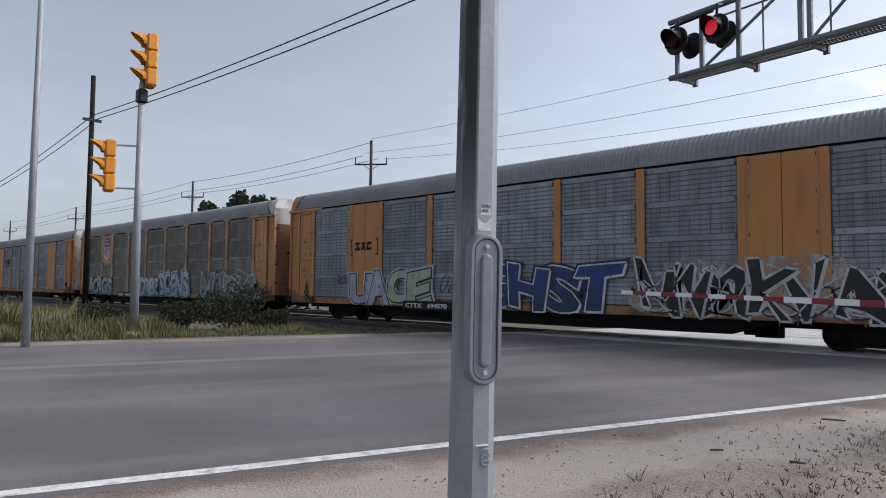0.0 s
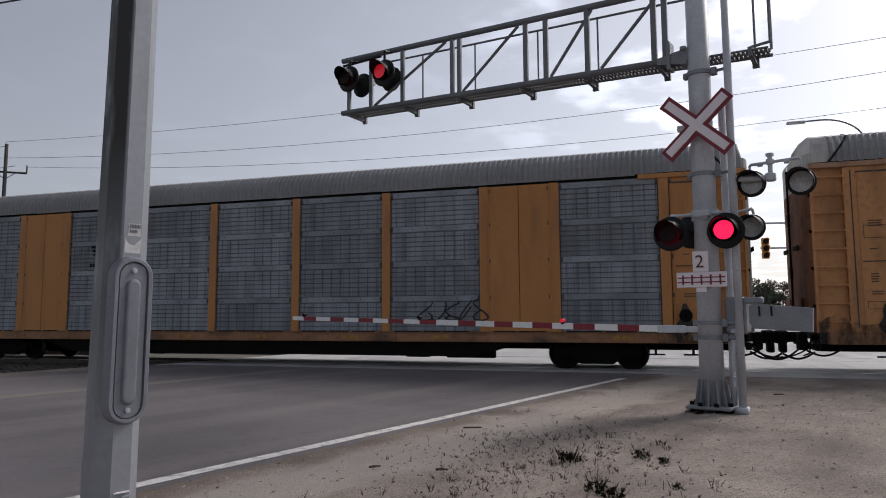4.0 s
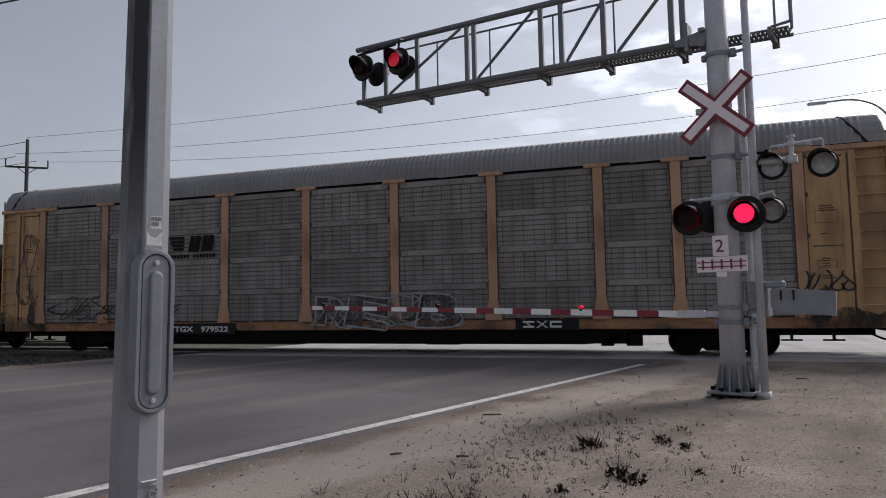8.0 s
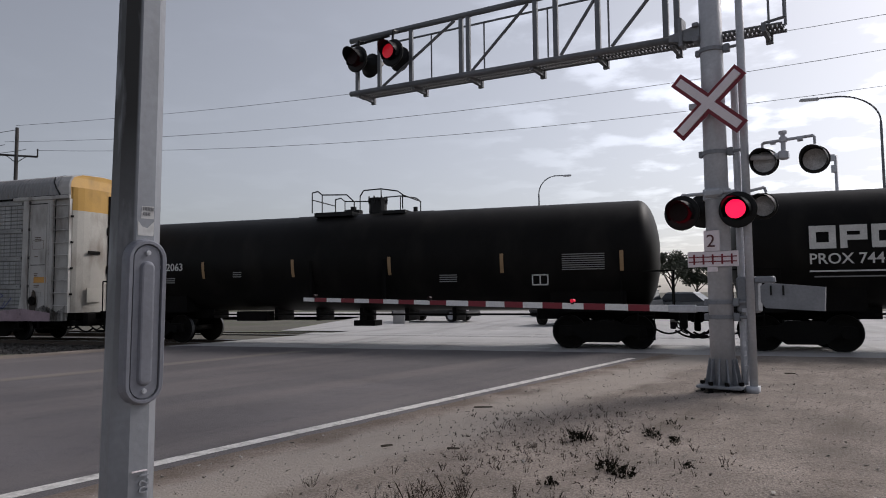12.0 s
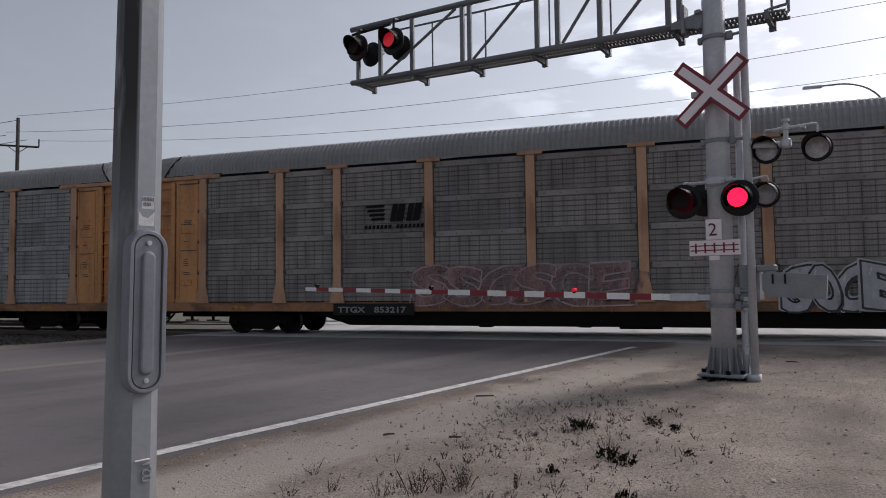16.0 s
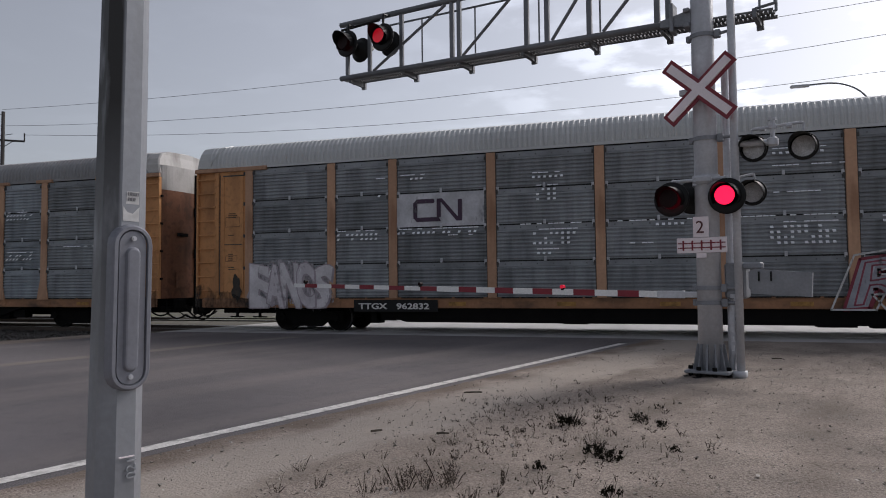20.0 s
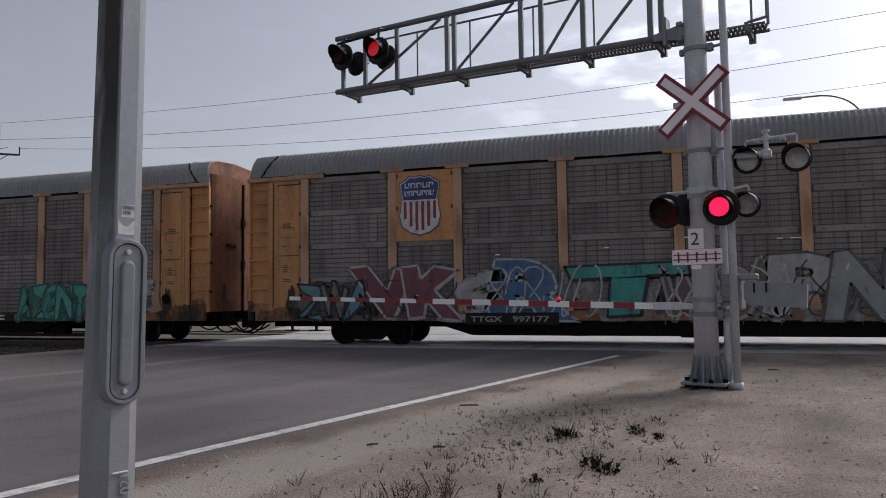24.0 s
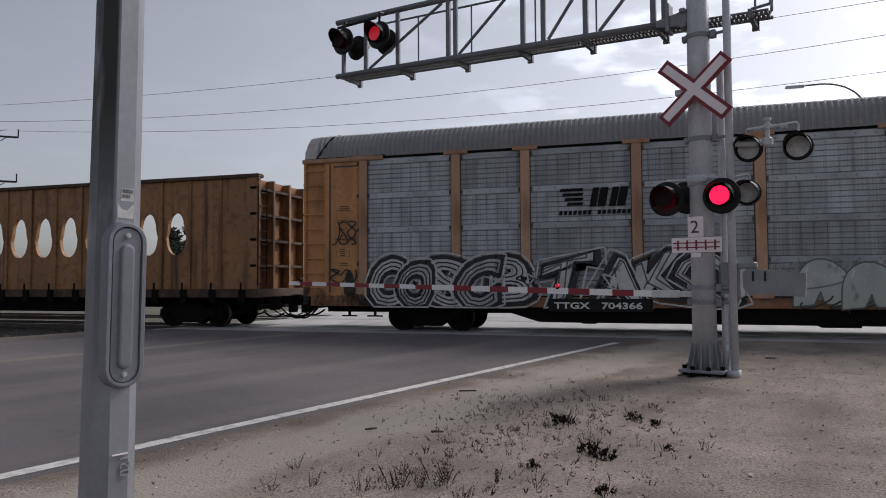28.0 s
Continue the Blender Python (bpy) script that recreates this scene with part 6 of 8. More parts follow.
perforations(car_m, [(4.6, 2.95, 1.4, 3), (5.7, 4.45, 0.5, 1), (5.9, 4.05, 0.3, 2), (6.5, 2.95, 2.5, 2), (6.6, 4.5, 0.9, 2), (8.0, 2.75, 1.0, 1), (10.4, 4.36, 0.9, 2), (10.5, 4.02, 0.7, 4), (9.9, 2.98, 2.1, 1), (10.4, 2.83, 1.3, 4),
                     (10.5, 2.3, 0.6, 2), (12.6, 2.98, 1.0, 1), (13.4, 2.98, 1.5, 2), (12.9, 2.4, 0.6, 1), (16.3, 4.62, 1.2, 2), (16.3, 4.2, 0.6, 1), (16.3, 3.55, 1.3, 1), (15.3, 2.98, 2.5, 1), (16.2, 2.82, 1.6, 5),
                     (19.3, 2.88, 1.3, 1), (18.6, 2.9, 0.8, 2), (21.1, 4.35, 0.9, 2), (21.2, 3.9, 0.5, 4), (20.9, 2.95, 1.7, 1), (21.2, 2.82, 1.2, 4), (22.1, 4.4, 0.5, 1), (23.2, 2.98, 2.2, 2), (23.2, 4.2, 0.6, 1), (17.0, 4.2, 0.9, 1)], 5)
plate_text(car_m, 5.3, 0.70, "TTGX 962832", 0.26, plate=2.4)
shapes(car_m, "data_card", [(rect(25.0, 0.76, 25.7, 1.0), 1), (rect(25.03, 0.79, 25.33, 0.97), 0), (rect(25.37, 0.79, 25.67, 0.97), 0)], [M_BLACK, M_SIGNWHITE], "small framed data card", SIDE - 0.03)
block_word(car_m, 21.2, 0.76, 0.8, 0.18, 3, spray((0.16, 0.05, 0.03)), SIDE - 0.03)

car_n = autorack(-343.87, "steel", "car carrier with ribbed steel panels and a faded red emblem", ribs=8, clips=True, bare=(7,), endtop=M_WHITECAR, hood=M_WHITECAR)
shapes(car_n, "emblem_board", [(rect(18.2, 3.06, 20.7, 3.96), 0)], spray((0.40, 0.42, 0.45)), "pale replaced emblem sheet", SIDE - 0.018)
shapes(car_n, "emblem", [(rect(18.45 + 0.43 * k, 3.42, 18.80 + 0.43 * k, 3.72, 0.14), 0) for k in range(5)] + [([(18.3, 3.28), (19.6, 3.37), (20.6, 3.40), (20.55, 3.44), (18.4, 3.38)], 1)],
       [spray((0.42, 0.045, 0.04)), M_LETTER_BLACK], "faded red slanted emblem over a black stroke", SIDE - 0.034)
graffiti(car_n, 11.7, 14.6, 0.68, 2.05, "MIQC", INK, [(0.34, 0.34, 0.34), (0.42, 0.42, 0.42)], 81, back=(0.27, 0.27, 0.27))
scribble(car_n, 13.9, 14.9, 1.6, 2.0, INK, 82, 4)
scribble(car_n, 14.7, 15.7, 0.85, 1.05, INK, 83, 4)
perforations(car_n, [(23.4, 2.75, 1.9, 1), (21.2, 2.6, 1.2, 3), (21.2, 4.0, 1.2, 3), (18.2, 2.4, 2.2, 1), (15.4, 2.4, 1.5, 2), (9.4, 2.3, 1.2, 2), (3.0, 2.4, 1.0, 1), (12.4, 2.7, 0.9, 1), (6.6, 2.6, 1.2, 1)], 6)
plate_text(car_n, 5.8, 0.70, "TTGX 962832", 0.26, M_LETTER_DIM, plate=2.4)
shapes(car_n, "data_card", [(rect(25.0, 0.76, 25.6, 1.0), 1), (rect(25.03, 0.79, 25.29, 0.97), 0), (rect(25.32, 0.79, 25.57, 0.97), 0)], [M_BLACK, M_SIGNWHITE], "small framed data card", SIDE - 0.03)
block_word(car_n, 17.9, 0.76, 0.62, 0.18, 3, spray((0.18, 0.05, 0.03)), SIDE - 0.03)

car_o = autorack(-373.06, "brown", "weathered car carrier covered in many-coloured sprayed letters", endcap=M_PAINT)
shapes(car_o, "emblem_board", [(rect(4.5, 2.98, 6.25, 4.98), 0)], M_PAINT, "orange painted emblem board", SIDE - 0.022)
shield(car_o, 5.25, 3.15, 0.98)
graffiti(car_o, 1.4, 3.8, 0.70, 1.75, "ZWA", INK, [(0.10, 0.22, 0.24), (0.17, 0.16, 0.14)], 91, "jagged", back=(0.10, 0.11, 0.115))
graffiti(car_o, 3.5, 6.4, 0.70, 2.2, "VK", (0.42, 0.38, 0.39), [MAROON, (0.17, 0.06, 0.075)], 92, back=(0.12, 0.115, 0.12))
graffiti(car_o, 6.2, 7.5, 0.72, 2.15, "S", (0.28, 0.27, 0.26), [(0.36, 0.35, 0.34)], 97, "jagged")
graffiti(car_o, 7.4, 9.5, 0.72, 2.25, "R", (0.36, 0.40, 0.44), [(0.06, 0.13, 0.25)], 93, back=(0.13, 0.16, 0.18))
graffiti(car_o, 9.7, 12.0, 0.70, 2.2, "T", INK, [(0.05, 0.27, 0.24)], 94, back=(0.27, 0.265, 0.25))
graffiti(car_o, 11.8, 14.4, 0.70, 2.15, "WVA", (0.30, 0.285, 0.27), [(0.13, 0.10, 0.085), (0.36, 0.35, 0.34)], 98, "jagged", back=(0.22, 0.21, 0.20))
graffiti(car_o, 14.3, 19.5, 0.68, 2.35, "PNAO", (0.10, 0.10, 0.10), [(0.36, 0.35, 0.34), (0.29, 0.29, 0.29)], 95, back=(0.27, 0.265, 0.26))
graffiti(car_o, 20.0, 26.0, 0.72, 2.1, "ESKVER", (0.05, 0.06, 0.12), [(0.33, 0.34, 0.38), (0.20, 0.12, 0.14)], 96, "jagged", back=(0.17, 0.17, 0.19))
plate_text(car_o, 6.7, 0.70, "TTGX 997177", 0.24, M_LETTER_DIM, plate=2.4)
scribble(car_o, 11.8, 14.6, 0.8, 2.1, (0.45, 0.44, 0.42), 201, 7)
scribble(car_o, 2.0, 6.3, 0.8, 1.9, (0.04, 0.035, 0.035), 202, 8)
scribble(car_o, 7.2, 10.2, 0.8, 2.2, (0.38, 0.40, 0.42), 203, 6)
scribble(car_o, 14.5, 19.3, 0.8, 2.2, (0.07, 0.07, 0.075), 204, 9)
scribble(car_o, 20.0, 26.0, 0.8, 2.0, (0.35, 0.35, 0.38), 205, 9)
perforations(car_o, [(10.3, 2.6, 0.3, 1), (12.1, 2.8, 0.3, 1), (7.4, 2.5, 0.2, 1), (14.4, 2.7, 0.8, 1), (20.3, 2.6, 0.5, 1)], 8)

car_p = autorack(-402.41, "brown", "weathered car carrier with dark panels, pink and teal letters")
shapes(car_p, "emblem_board", [(rect(6.5, 2.98, 9.1, 3.86), 0)], spray((0.46, 0.235, 0.095)), "orange emblem board", SIDE - 0.02)
block_word(car_p, 6.98, 3.22, 1.7, 0.52, 3, M_LETTER_BLACK, SIDE - 0.03)
shapes(car_p, "emblem_underline", [(rect(6.98, 3.06, 8.66, 3.13), 0)], M_LETTER_BLACK, "", SIDE - 0.03)
graffiti(car_p, 12.3, 16.4, 0.72, 2.15, "OIOS", (0.10, 0.075, 0.085), [(0.40, 0.345, 0.36), (0.44, 0.385, 0.40)], 101, edge=0.012, back=(0.36, 0.31, 0.32))
graffiti(car_p, 10.4, 11.3, 0.76, 0.98, "PHCG", (0.05, 0.04, 0.035), [(0.05, 0.04, 0.035)], 109, hollow=True, edge=0.012)
graffiti(car_p, 20.05, 22.9, 0.68, 1.95, "AZENT", (0.025, 0.10, 0.09), [TEAL, (0.08, 0.36, 0.31)], 102, "jagged", back=(0.05, 0.25, 0.21))
graffiti(car_p, 23.6, 25.5, 1.55, 2.0, "SCOE", (0.40, 0.41, 0.41), [(0.36, 0.37, 0.37)], 103)
graffiti(car_p, 24.1, 25.5, 1.1, 1.5, "NOMB", (0.36, 0.37, 0.37), [(0.12, 0.12, 0.12)], 106)
scribble(car_p, 3.3, 4.5, 1.25, 1.42, (0.34, 0.35, 0.35), 104, 5)
shapes(car_p, "sprayed_hat", [(rect(7.62, 1.55, 8.13, 1.80), 0), ([(7.74 + 0.14 * (1 + math.cos(q * 0.785)), 1.88 + 0.05 * math.sin(q * 0.785)) for q in range(8)], 1),
                              ([(7.62, 1.34), (7.80, 1.54), (7.88, 1.54), (7.72, 1.34)], 1), ([(8.12, 1.34), (7.92, 1.54), (7.84, 1.54), (8.02, 1.34)], 1)], [spray(INK), spray((0.36, 0.36, 0.36))], "small black hat on white strokes", SIDE - 0.066)
graffiti(car_p, 7.08, 7.56, 1.38, 1.72, "JBZ", (0.36, 0.37, 0.37), [(0.36, 0.37, 0.37)], 105, hollow=True, edge=0.012)
graffiti(car_p, 8.22, 8.66, 1.36, 1.66, "6/16", (0.36, 0.37, 0.37), [(0.36, 0.37, 0.37)], 110, hollow=True, edge=0.012)
graffiti(car_p, 3.25, 4.6, 1.48, 1.84, "SICCE", (0.36, 0.37, 0.37), [(0.36, 0.37, 0.37)], 112, hollow=True, edge=0.014)
scribble(car_p, 20.1, 22.8, 0.8, 1.9, (0.03, 0.13, 0.11), 209, 7)
plate_text(car_p, 6.2, 0.70, "TTGX 990747", 0.26, plate=2.7)
shapes(car_p, "stencil_patch", [(rect(18.0, 0.72, 19.8, 0.99), 0)], M_BLACK, "black stencil patch", SIDE - 0.03)
block_word(car_p, 18.25, 0.77, 1.2, 0.17, 3, M_LETTER, SIDE - 0.04)

car_q = autorack(-431.70, "pale", "car carrier with pale panels and fat white sprayed letters", hood=M_WHITECAR, endtop=M_WHITECAR)
logo_stripes(car_q, 6.8, 3.15, M_LETTER_BLACK)
graffiti(car_q, 1.9, 6.4, 0.70, 2.08, "COSCB", INK, [(0.50, 0.50, 0.51), (0.40, 0.40, 0.41)], 111, halo=INK, edge=0.03, inner=INK)
graffiti(car_q, 6.9, 11.6, 0.74, 2.08, "TAKO", INK, [(0.54, 0.54, 0.55)], 112, "jagged", halo=(0.03, 0.03, 0.033), edge=0.03, inner=(0.10, 0.10, 0.11))
graffiti(car_q, 12.9, 22.2, 0.70, 1.95, "OOOOOOOOO", (0.13, 0.15, 0.15), [(0.48, 0.51, 0.50), (0.43, 0.48, 0.46)], 113, "dome", edge=0.008, back=(0.38, 0.39, 0.38), low=(0.44, 0.46, 0.41))
scribble(car_q, 13.0, 22.0, 0.74, 1.10, (0.04, 0.05, 0.045), 117, 14)
scribble(car_q, 13.0, 22.0, 1.2, 1.5, (0.20, 0.23, 0.22), 118, 9)
graffiti(car_q, 23.0, 25.8, 0.85, 2.1, "EHUS", INK, [(0.26, 0.27, 0.28)], 114, hollow=True, edge=0.025, back=(0.24, 0.25, 0.26))
scribble(car_q, 0.6, 1.4, 2.5, 3.2, INK, 115, 3)
scribble(car_q, 0.6, 1.4, 1.35, 1.8, INK, 116, 3)
plate_text(car_q, 7.1, 0.70, "TTGX 704366", 0.26, plate=2.5)


M_LUMBER = mat("grimy_yellow_brown_paint", (0.30, 0.142, 0.055), 0.6, var=0.2, scale=0.9, fine=0.1, fscale=12, stain=(0.04, 0.022, 0.013), stain_amt=0.95,
               stain_scale=(4.0, 1.5, 0.28), speck=((0.12, 0.06, 0.03), 0.5, 6.0))
M_LUMBERDARK = mat("rusty_black_brown_steel", (0.055, 0.034, 0.024), 0.8, var=0.35, scale=1.5, fine=0.2, fscale=12, stain=(0.17, 0.09, 0.045), stain_amt=0.6, stain_scale=(2, 1, 2))


def centre_beam_car(u, length=22.3):
    """A flat lumber car: deck, panelled beam wall with tall oval openings, braced end bulkheads."""
    car = thing("lumber_car", (u, TRACK, 0), "yellow lumber car with tall oval openings in its wall", "railcar", "cars of the freight train")
    TRAIN.append((car, u))
    y0, y1 = -1.42, -1.30
    top, bot = 4.66, 1.22
    rng = random.Random(6)
    # wall bays with an oval cut out of each middle bay
    bays = [0.0, 1.35] + [2.55 + 1.08 * k for k in range(17)] + [length - 1.35, length]
    for a, b in zip(bays, bays[1:]):
        mb = MB()
        oval = 2.5 < a < length - 2.6
        if oval:
            cx, n = (a + b) / 2, 20
            zc, rz, rx = 2.98, 0.68, 0.34
            ring = [(cx + rx * math.copysign(abs(math.cos(t)) ** 0.8, math.cos(t)) * (1.12 if math.sin(t) < 0 else 0.95), zc + rz * math.sin(t)) for t in [2 * math.pi * i / n + math.pi / n for i in range(n)]]
            edge = []
            for x, z in ring:
                dx, dz = x - cx, z - zc
                k = min(((b - a) / 2) / abs(dx) if abs(dx) > 1e-6 else 1e9, ((top - zc) if dz > 0 else (zc - bot)) / abs(dz) if abs(dz) > 1e-6 else 1e9)
                edge.append((cx + dx * k, zc + dz * k))
            for y in (y0, y1):
                for i in range(n):
                    j = (i + 1) % n
                    q = [(ring[i][0], y, ring[i][1]), (ring[j][0], y, ring[j][1]), (edge[j][0], y, edge[j][1]), (edge[i][0], y, edge[i][1])]
                    mb.face(q)
                for cxx, czz in ((a, top), (b, top), (a, bot), (b, bot)):
                    near = sorted(range(n), key=lambda i: (edge[i][0] - cxx) ** 2 + (edge[i][1] - czz) ** 2)
                    for i in range(n):
                        j = (i + 1) % n
                        if {i, j} <= set(near[:4]) and abs(edge[i][0] - edge[j][0]) > 1e-4 and abs(edge[i][1] - edge[j][1]) > 1e-4:
                            mb.face([(edge[i][0], y, edge[i][1]), (edge[j][0], y, edge[j][1]), (cxx, y, czz)])
            for i in range(n):
                j = (i + 1) % n
                mb.face([(ring[i][0], y0, ring[i][1]), (ring[j][0], y0, ring[j][1]), (ring[j][0], y1, ring[j][1]), (ring[i][0], y1, ring[i][1])])
        else:
            mb.box((a, y0, bot), (b, y1, top))
            for z in (2.35, 3.5):
                mb.box((a + 0.05, y0 - 0.02, z), (b - 0.05, y0, z + 0.05))
        part("wall_bay", mb, M_LUMBER, car)
        mb = MB()
        mb.box((b - 0.05, y0 - 0.06, bot), (b + 0.05, y0, top), 0, 0.01)
        part("stake", mb, M_LUMBER, car, "rusty upright stake")
    mb = MB()
    mb.box((-0.05, y0 - 0.1, top), (length + 0.05, y1 + 0.1, top + 0.12), 0, 0.02)
    part("top_rail", mb, M_LUMBERDARK, car, "dark top rail")
    mb = MB()
    mb.box((0, -1.5, 0.95), (length, 1.5, 1.22), 0, 0.02)
    for k in range(21):
        x = 0.5 + k * 1.065
        mb.box((x - 0.1, -1.58, 0.78), (x + 0.1, -1.5, 1.2), 1)
        mb.tube((x, -1.6, 1.2), (x, -1.6, 1.42), 0.03, 6, 1)
    part("deck", mb, [M_LUMBERDARK, M_UNDER], car, "rusty deck with winches")
    mb = MB()
    mb.prism([(4.2, 0.96), (5.6, 0.45), (length - 5.6, 0.45), (length - 4.2, 0.96)], "y", -0.9, -0.6)
    mb.box((0, -0.4, 0.6), (length, 0.4, 0.95))
    part("underframe", mb, M_UNDER, car)
    for s, x in ((1, 0.0), (-1, length)):
        mb = MB()
        mb.box((x + s * 0.25, -1.5, 1.22), (x + s * 0.37, 1.5, top), 0)
        bulk = part("bulkhead", mb, M_LUMBER, car, "braced end bulkhead")
        for y in (-1.45, -0.5, 0.5, 1.45):
            mb = MB()
            mb.box((x, y - 0.05, 1.22), (x + s * 0.25, y + 0.05, top), 0)
            part("brace", mb, M_LUMBER, bulk)
        for z in (1.9, 2.7, 3.5, 4.3):
            mb = MB()
            mb.box((x + s * 0.03, -1.5, z), (x + s * 0.25, 1.5, z + 0.08), 0)
            part("brace", mb, M_LUMBERDARK, bulk)
        mb = MB()
        for y in (-1.5, -1.0):
            mb.tube((x - s * 0.03, y, 1.3), (x - s * 0.03, y, 4.4), 0.02, 6)
        for k in range(8):
            mb.tube((x - s * 0.03, -1.5, 1.4 + k * 0.4), (x - s * 0.03, -1.0, 1.4 + k * 0.4), 0.018, 6)
        part("ladder", mb, M_BLACK, car, "dark end ladder")
        coupler(car, x, -s)
        truck(car, x + s * 2.7)
    block_t = [(rect(9.2, 1.0, 10.4, 1.16), 0)]
    shapes(car, "stencil_patch", block_t, M_BLACK, "black stencil patch", -1.605)
    return car


centre_beam_car(-455.95)
centre_beam_car(-479.7)


# ---- the crossing signal with its cantilever and gate ----
MAST = (0.83, 11.05)
SKEW = -18.5
FLASHERS = []                     # (turning lens disc, its place on the signal, lit first)


def lamp_unit(parent, x, y, z, face=1, lit=None, lens=None, size=1.0):
    """A round hooded flasher: black backing disc, housing, deep visor; face 1 looks down the road, -1 away."""
    f, r = -face, 0.268 * size
    mb = MB()
    n = 28
    def ring(q, yy):
        return [(x + q * math.cos(2 * math.pi * i / n), yy, z + q * math.sin(2 * math.pi * i / n)) for i in range(n)]
    mb.loft([ring(r, y), ring(r, y + f * 0.02), ring(r - 0.02, y + f * 0.03), ring((0.19 if lens is None else 0.205) * size, y + f * 0.03)], 0, caps=False)
    mb.loft([ring(r, y), ring(0.17 * size, y - f * 0.02), ring(0.13 * size, y - f * 0.16)], 0, caps=True)
    part("backing_disc", mb, M_BLACK, parent, "black round backing disc", True)
    mb = MB()
    rows = []
    for d in (0.03, 0.34):
        q0 = (0.195 if lens is None else 0.24) * size
        rows.append([(x + q0 * math.cos(a), y + f * (d if d < 0.1 else 0.14 + 0.22 * max(0, math.sin(a)) ** 0.7), z + q0 * math.sin(a) - (0.02 if d > 0.1 else 0)) for a in [math.radians(-30 + 240 * k / 18) for k in range(19)]])
    mb.loft(rows, 0, close=False, caps=False)
    rows2 = [[(px_, py_, pz_) for px_, py_, pz_ in row] for row in rows]
    mb.loft([[(x + (a - x) * 0.95, b, z + (c - z) * 0.95) for a, b, c in row] for row in rows2], 0, close=False, caps=False)
    part("visor", mb, M_BLACK, parent, "black sun visor")
    if lens is None:
        mb = MB()
        mb.loft([ring(0.19 * size, y + f * 0.03), ring(0.157 * size, y + f * 0.035), ring(0.155 * size, y - f * 0.01)], 0, caps=False)
        part("lens_ring", mb, M_BLACK, parent)
    # fixed lens seat
    mb = MB()
    mb.face(ring((0.19 if lens is None else 0.24) * size, y + f * (-0.012 if lit is not None else 0.012)))
    part("lens_seat", mb, M_LENS_OFF if lens is None else lens, parent, "dark lens" if lens is None else "")
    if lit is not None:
        # two-faced disc, added to stand in for the lamp switching on and off
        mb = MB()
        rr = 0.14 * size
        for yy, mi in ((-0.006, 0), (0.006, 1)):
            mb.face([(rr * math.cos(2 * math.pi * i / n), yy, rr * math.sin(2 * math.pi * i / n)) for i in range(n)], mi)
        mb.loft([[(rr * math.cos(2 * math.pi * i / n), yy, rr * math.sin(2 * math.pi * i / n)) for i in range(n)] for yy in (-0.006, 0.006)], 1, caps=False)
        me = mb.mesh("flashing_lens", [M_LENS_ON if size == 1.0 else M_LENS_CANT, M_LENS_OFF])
        d = part("flashing_lens", me, None, parent, "two-faced disc added to make the red lamp flash by turning")
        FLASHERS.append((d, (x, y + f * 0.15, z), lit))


sig = thing("crossing_signal", (*MAST, 0), "grey railway crossing signal mast with cantilever and red flashers", "crossing signal", rz=SKEW)
mb = MB()
mb.tube((0, 0, 0.12), (0, 0, 9.2), 0.178, 24, r2=0.158)
part("mast", mb, M_GALV, sig, "tall galvanised steel mast", True)
mb = MB()
mb.box((-0.32, -0.32, 0.075), (0.32, 0.32, 0.12), 0, 0.01)
base_plate = part("base_plate", mb, M_WEIGHT, sig, "bolted base plate with gusset fins")
for i in range(12):
    mb = MB()
    a = 2 * math.pi * i / 12
    c, s = math.cos(a), math.sin(a)
    mb.loft([[(c * 0.18 - s * 0.012 * k, s * 0.18 + c * 0.012 * k, 0.12) for k in (-1, 1)] + [(c * 0.27 - s * 0.012 * k, s * 0.27 + c * 0.012 * k, 0.12) for k in (1, -1)],
             [(c * 0.18 - s * 0.012 * k, s * 0.18 + c * 0.012 * k, 0.5) for k in (-1, 1)] + [(c * 0.2 - s * 0.012 * k, s * 0.2 + c * 0.012 * k, 0.5) for k in (1, -1)]])
    part("gusset", mb, M_WEIGHT, base_plate)
mb = MB()
for i in range(8):
    a = 2 * math.pi * (i + 0.5) / 8
    mb.tube((0.3 * math.cos(a), 0.3 * math.sin(a), -0.06), (0.3 * math.cos(a), 0.3 * math.sin(a), 0.17), 0.035, 6)
mb.tube((0, 0, -0.1), (0, 0, 0.02), 0.42, 20)
part("anchor_bolts", mb, M_UNDER, sig, "dark anchor bolts on the footing")
# clamp bands
for z in (1.12, 1.34, 3.62, 5.22):
    mb = MB()
    mb.tube((0, 0, z - 0.03), (0, 0, z + 0.03), 0.19, 20)
    mb.box((-0.24, -0.04, z - 0.05), (-0.17, 0.04, z + 0.05), 0, 0.01)
    mb.box((0.18, -0.06, z - 0.06), (0.27, 0.04, z + 0.06), 0, 0.01)
    mb.tube((0.25, -0.02, z), (0.44, -0.04, z), 0.025, 8)
    part("clamp_band", mb, M_WEIGHT, sig, "bolted clamp band")
mb = MB()
mb.tube((0.43, -0.04, 0.02), (0.43, -0.04, 8.6), 0.058, 14)
mb.box((0.33, -0.12, 0.02), (0.5, 0.06, 0.12))
part("conduit", mb, M_GALV, sig, "upright conduit pipe", True)
mb = MB()
mb.tube((0.28, 0.12, 0.02), (0.28, 0.12, 4.75), 0.055, 12)
for k in range(7):
    mb.box((0.3, -0.01, 0.35 + k * 0.14), (0.36, 0.03, 0.41 + k * 0.14))
mb.path([(0.3, 0.1, 0.02), (0.36, 0.02, 0.5), (0.34, 0.0, 0.9), (0.38, 0.0, 1.25)], 0.022)
part("cable_pipe", mb, M_GALV, sig, "thin cable pipe")
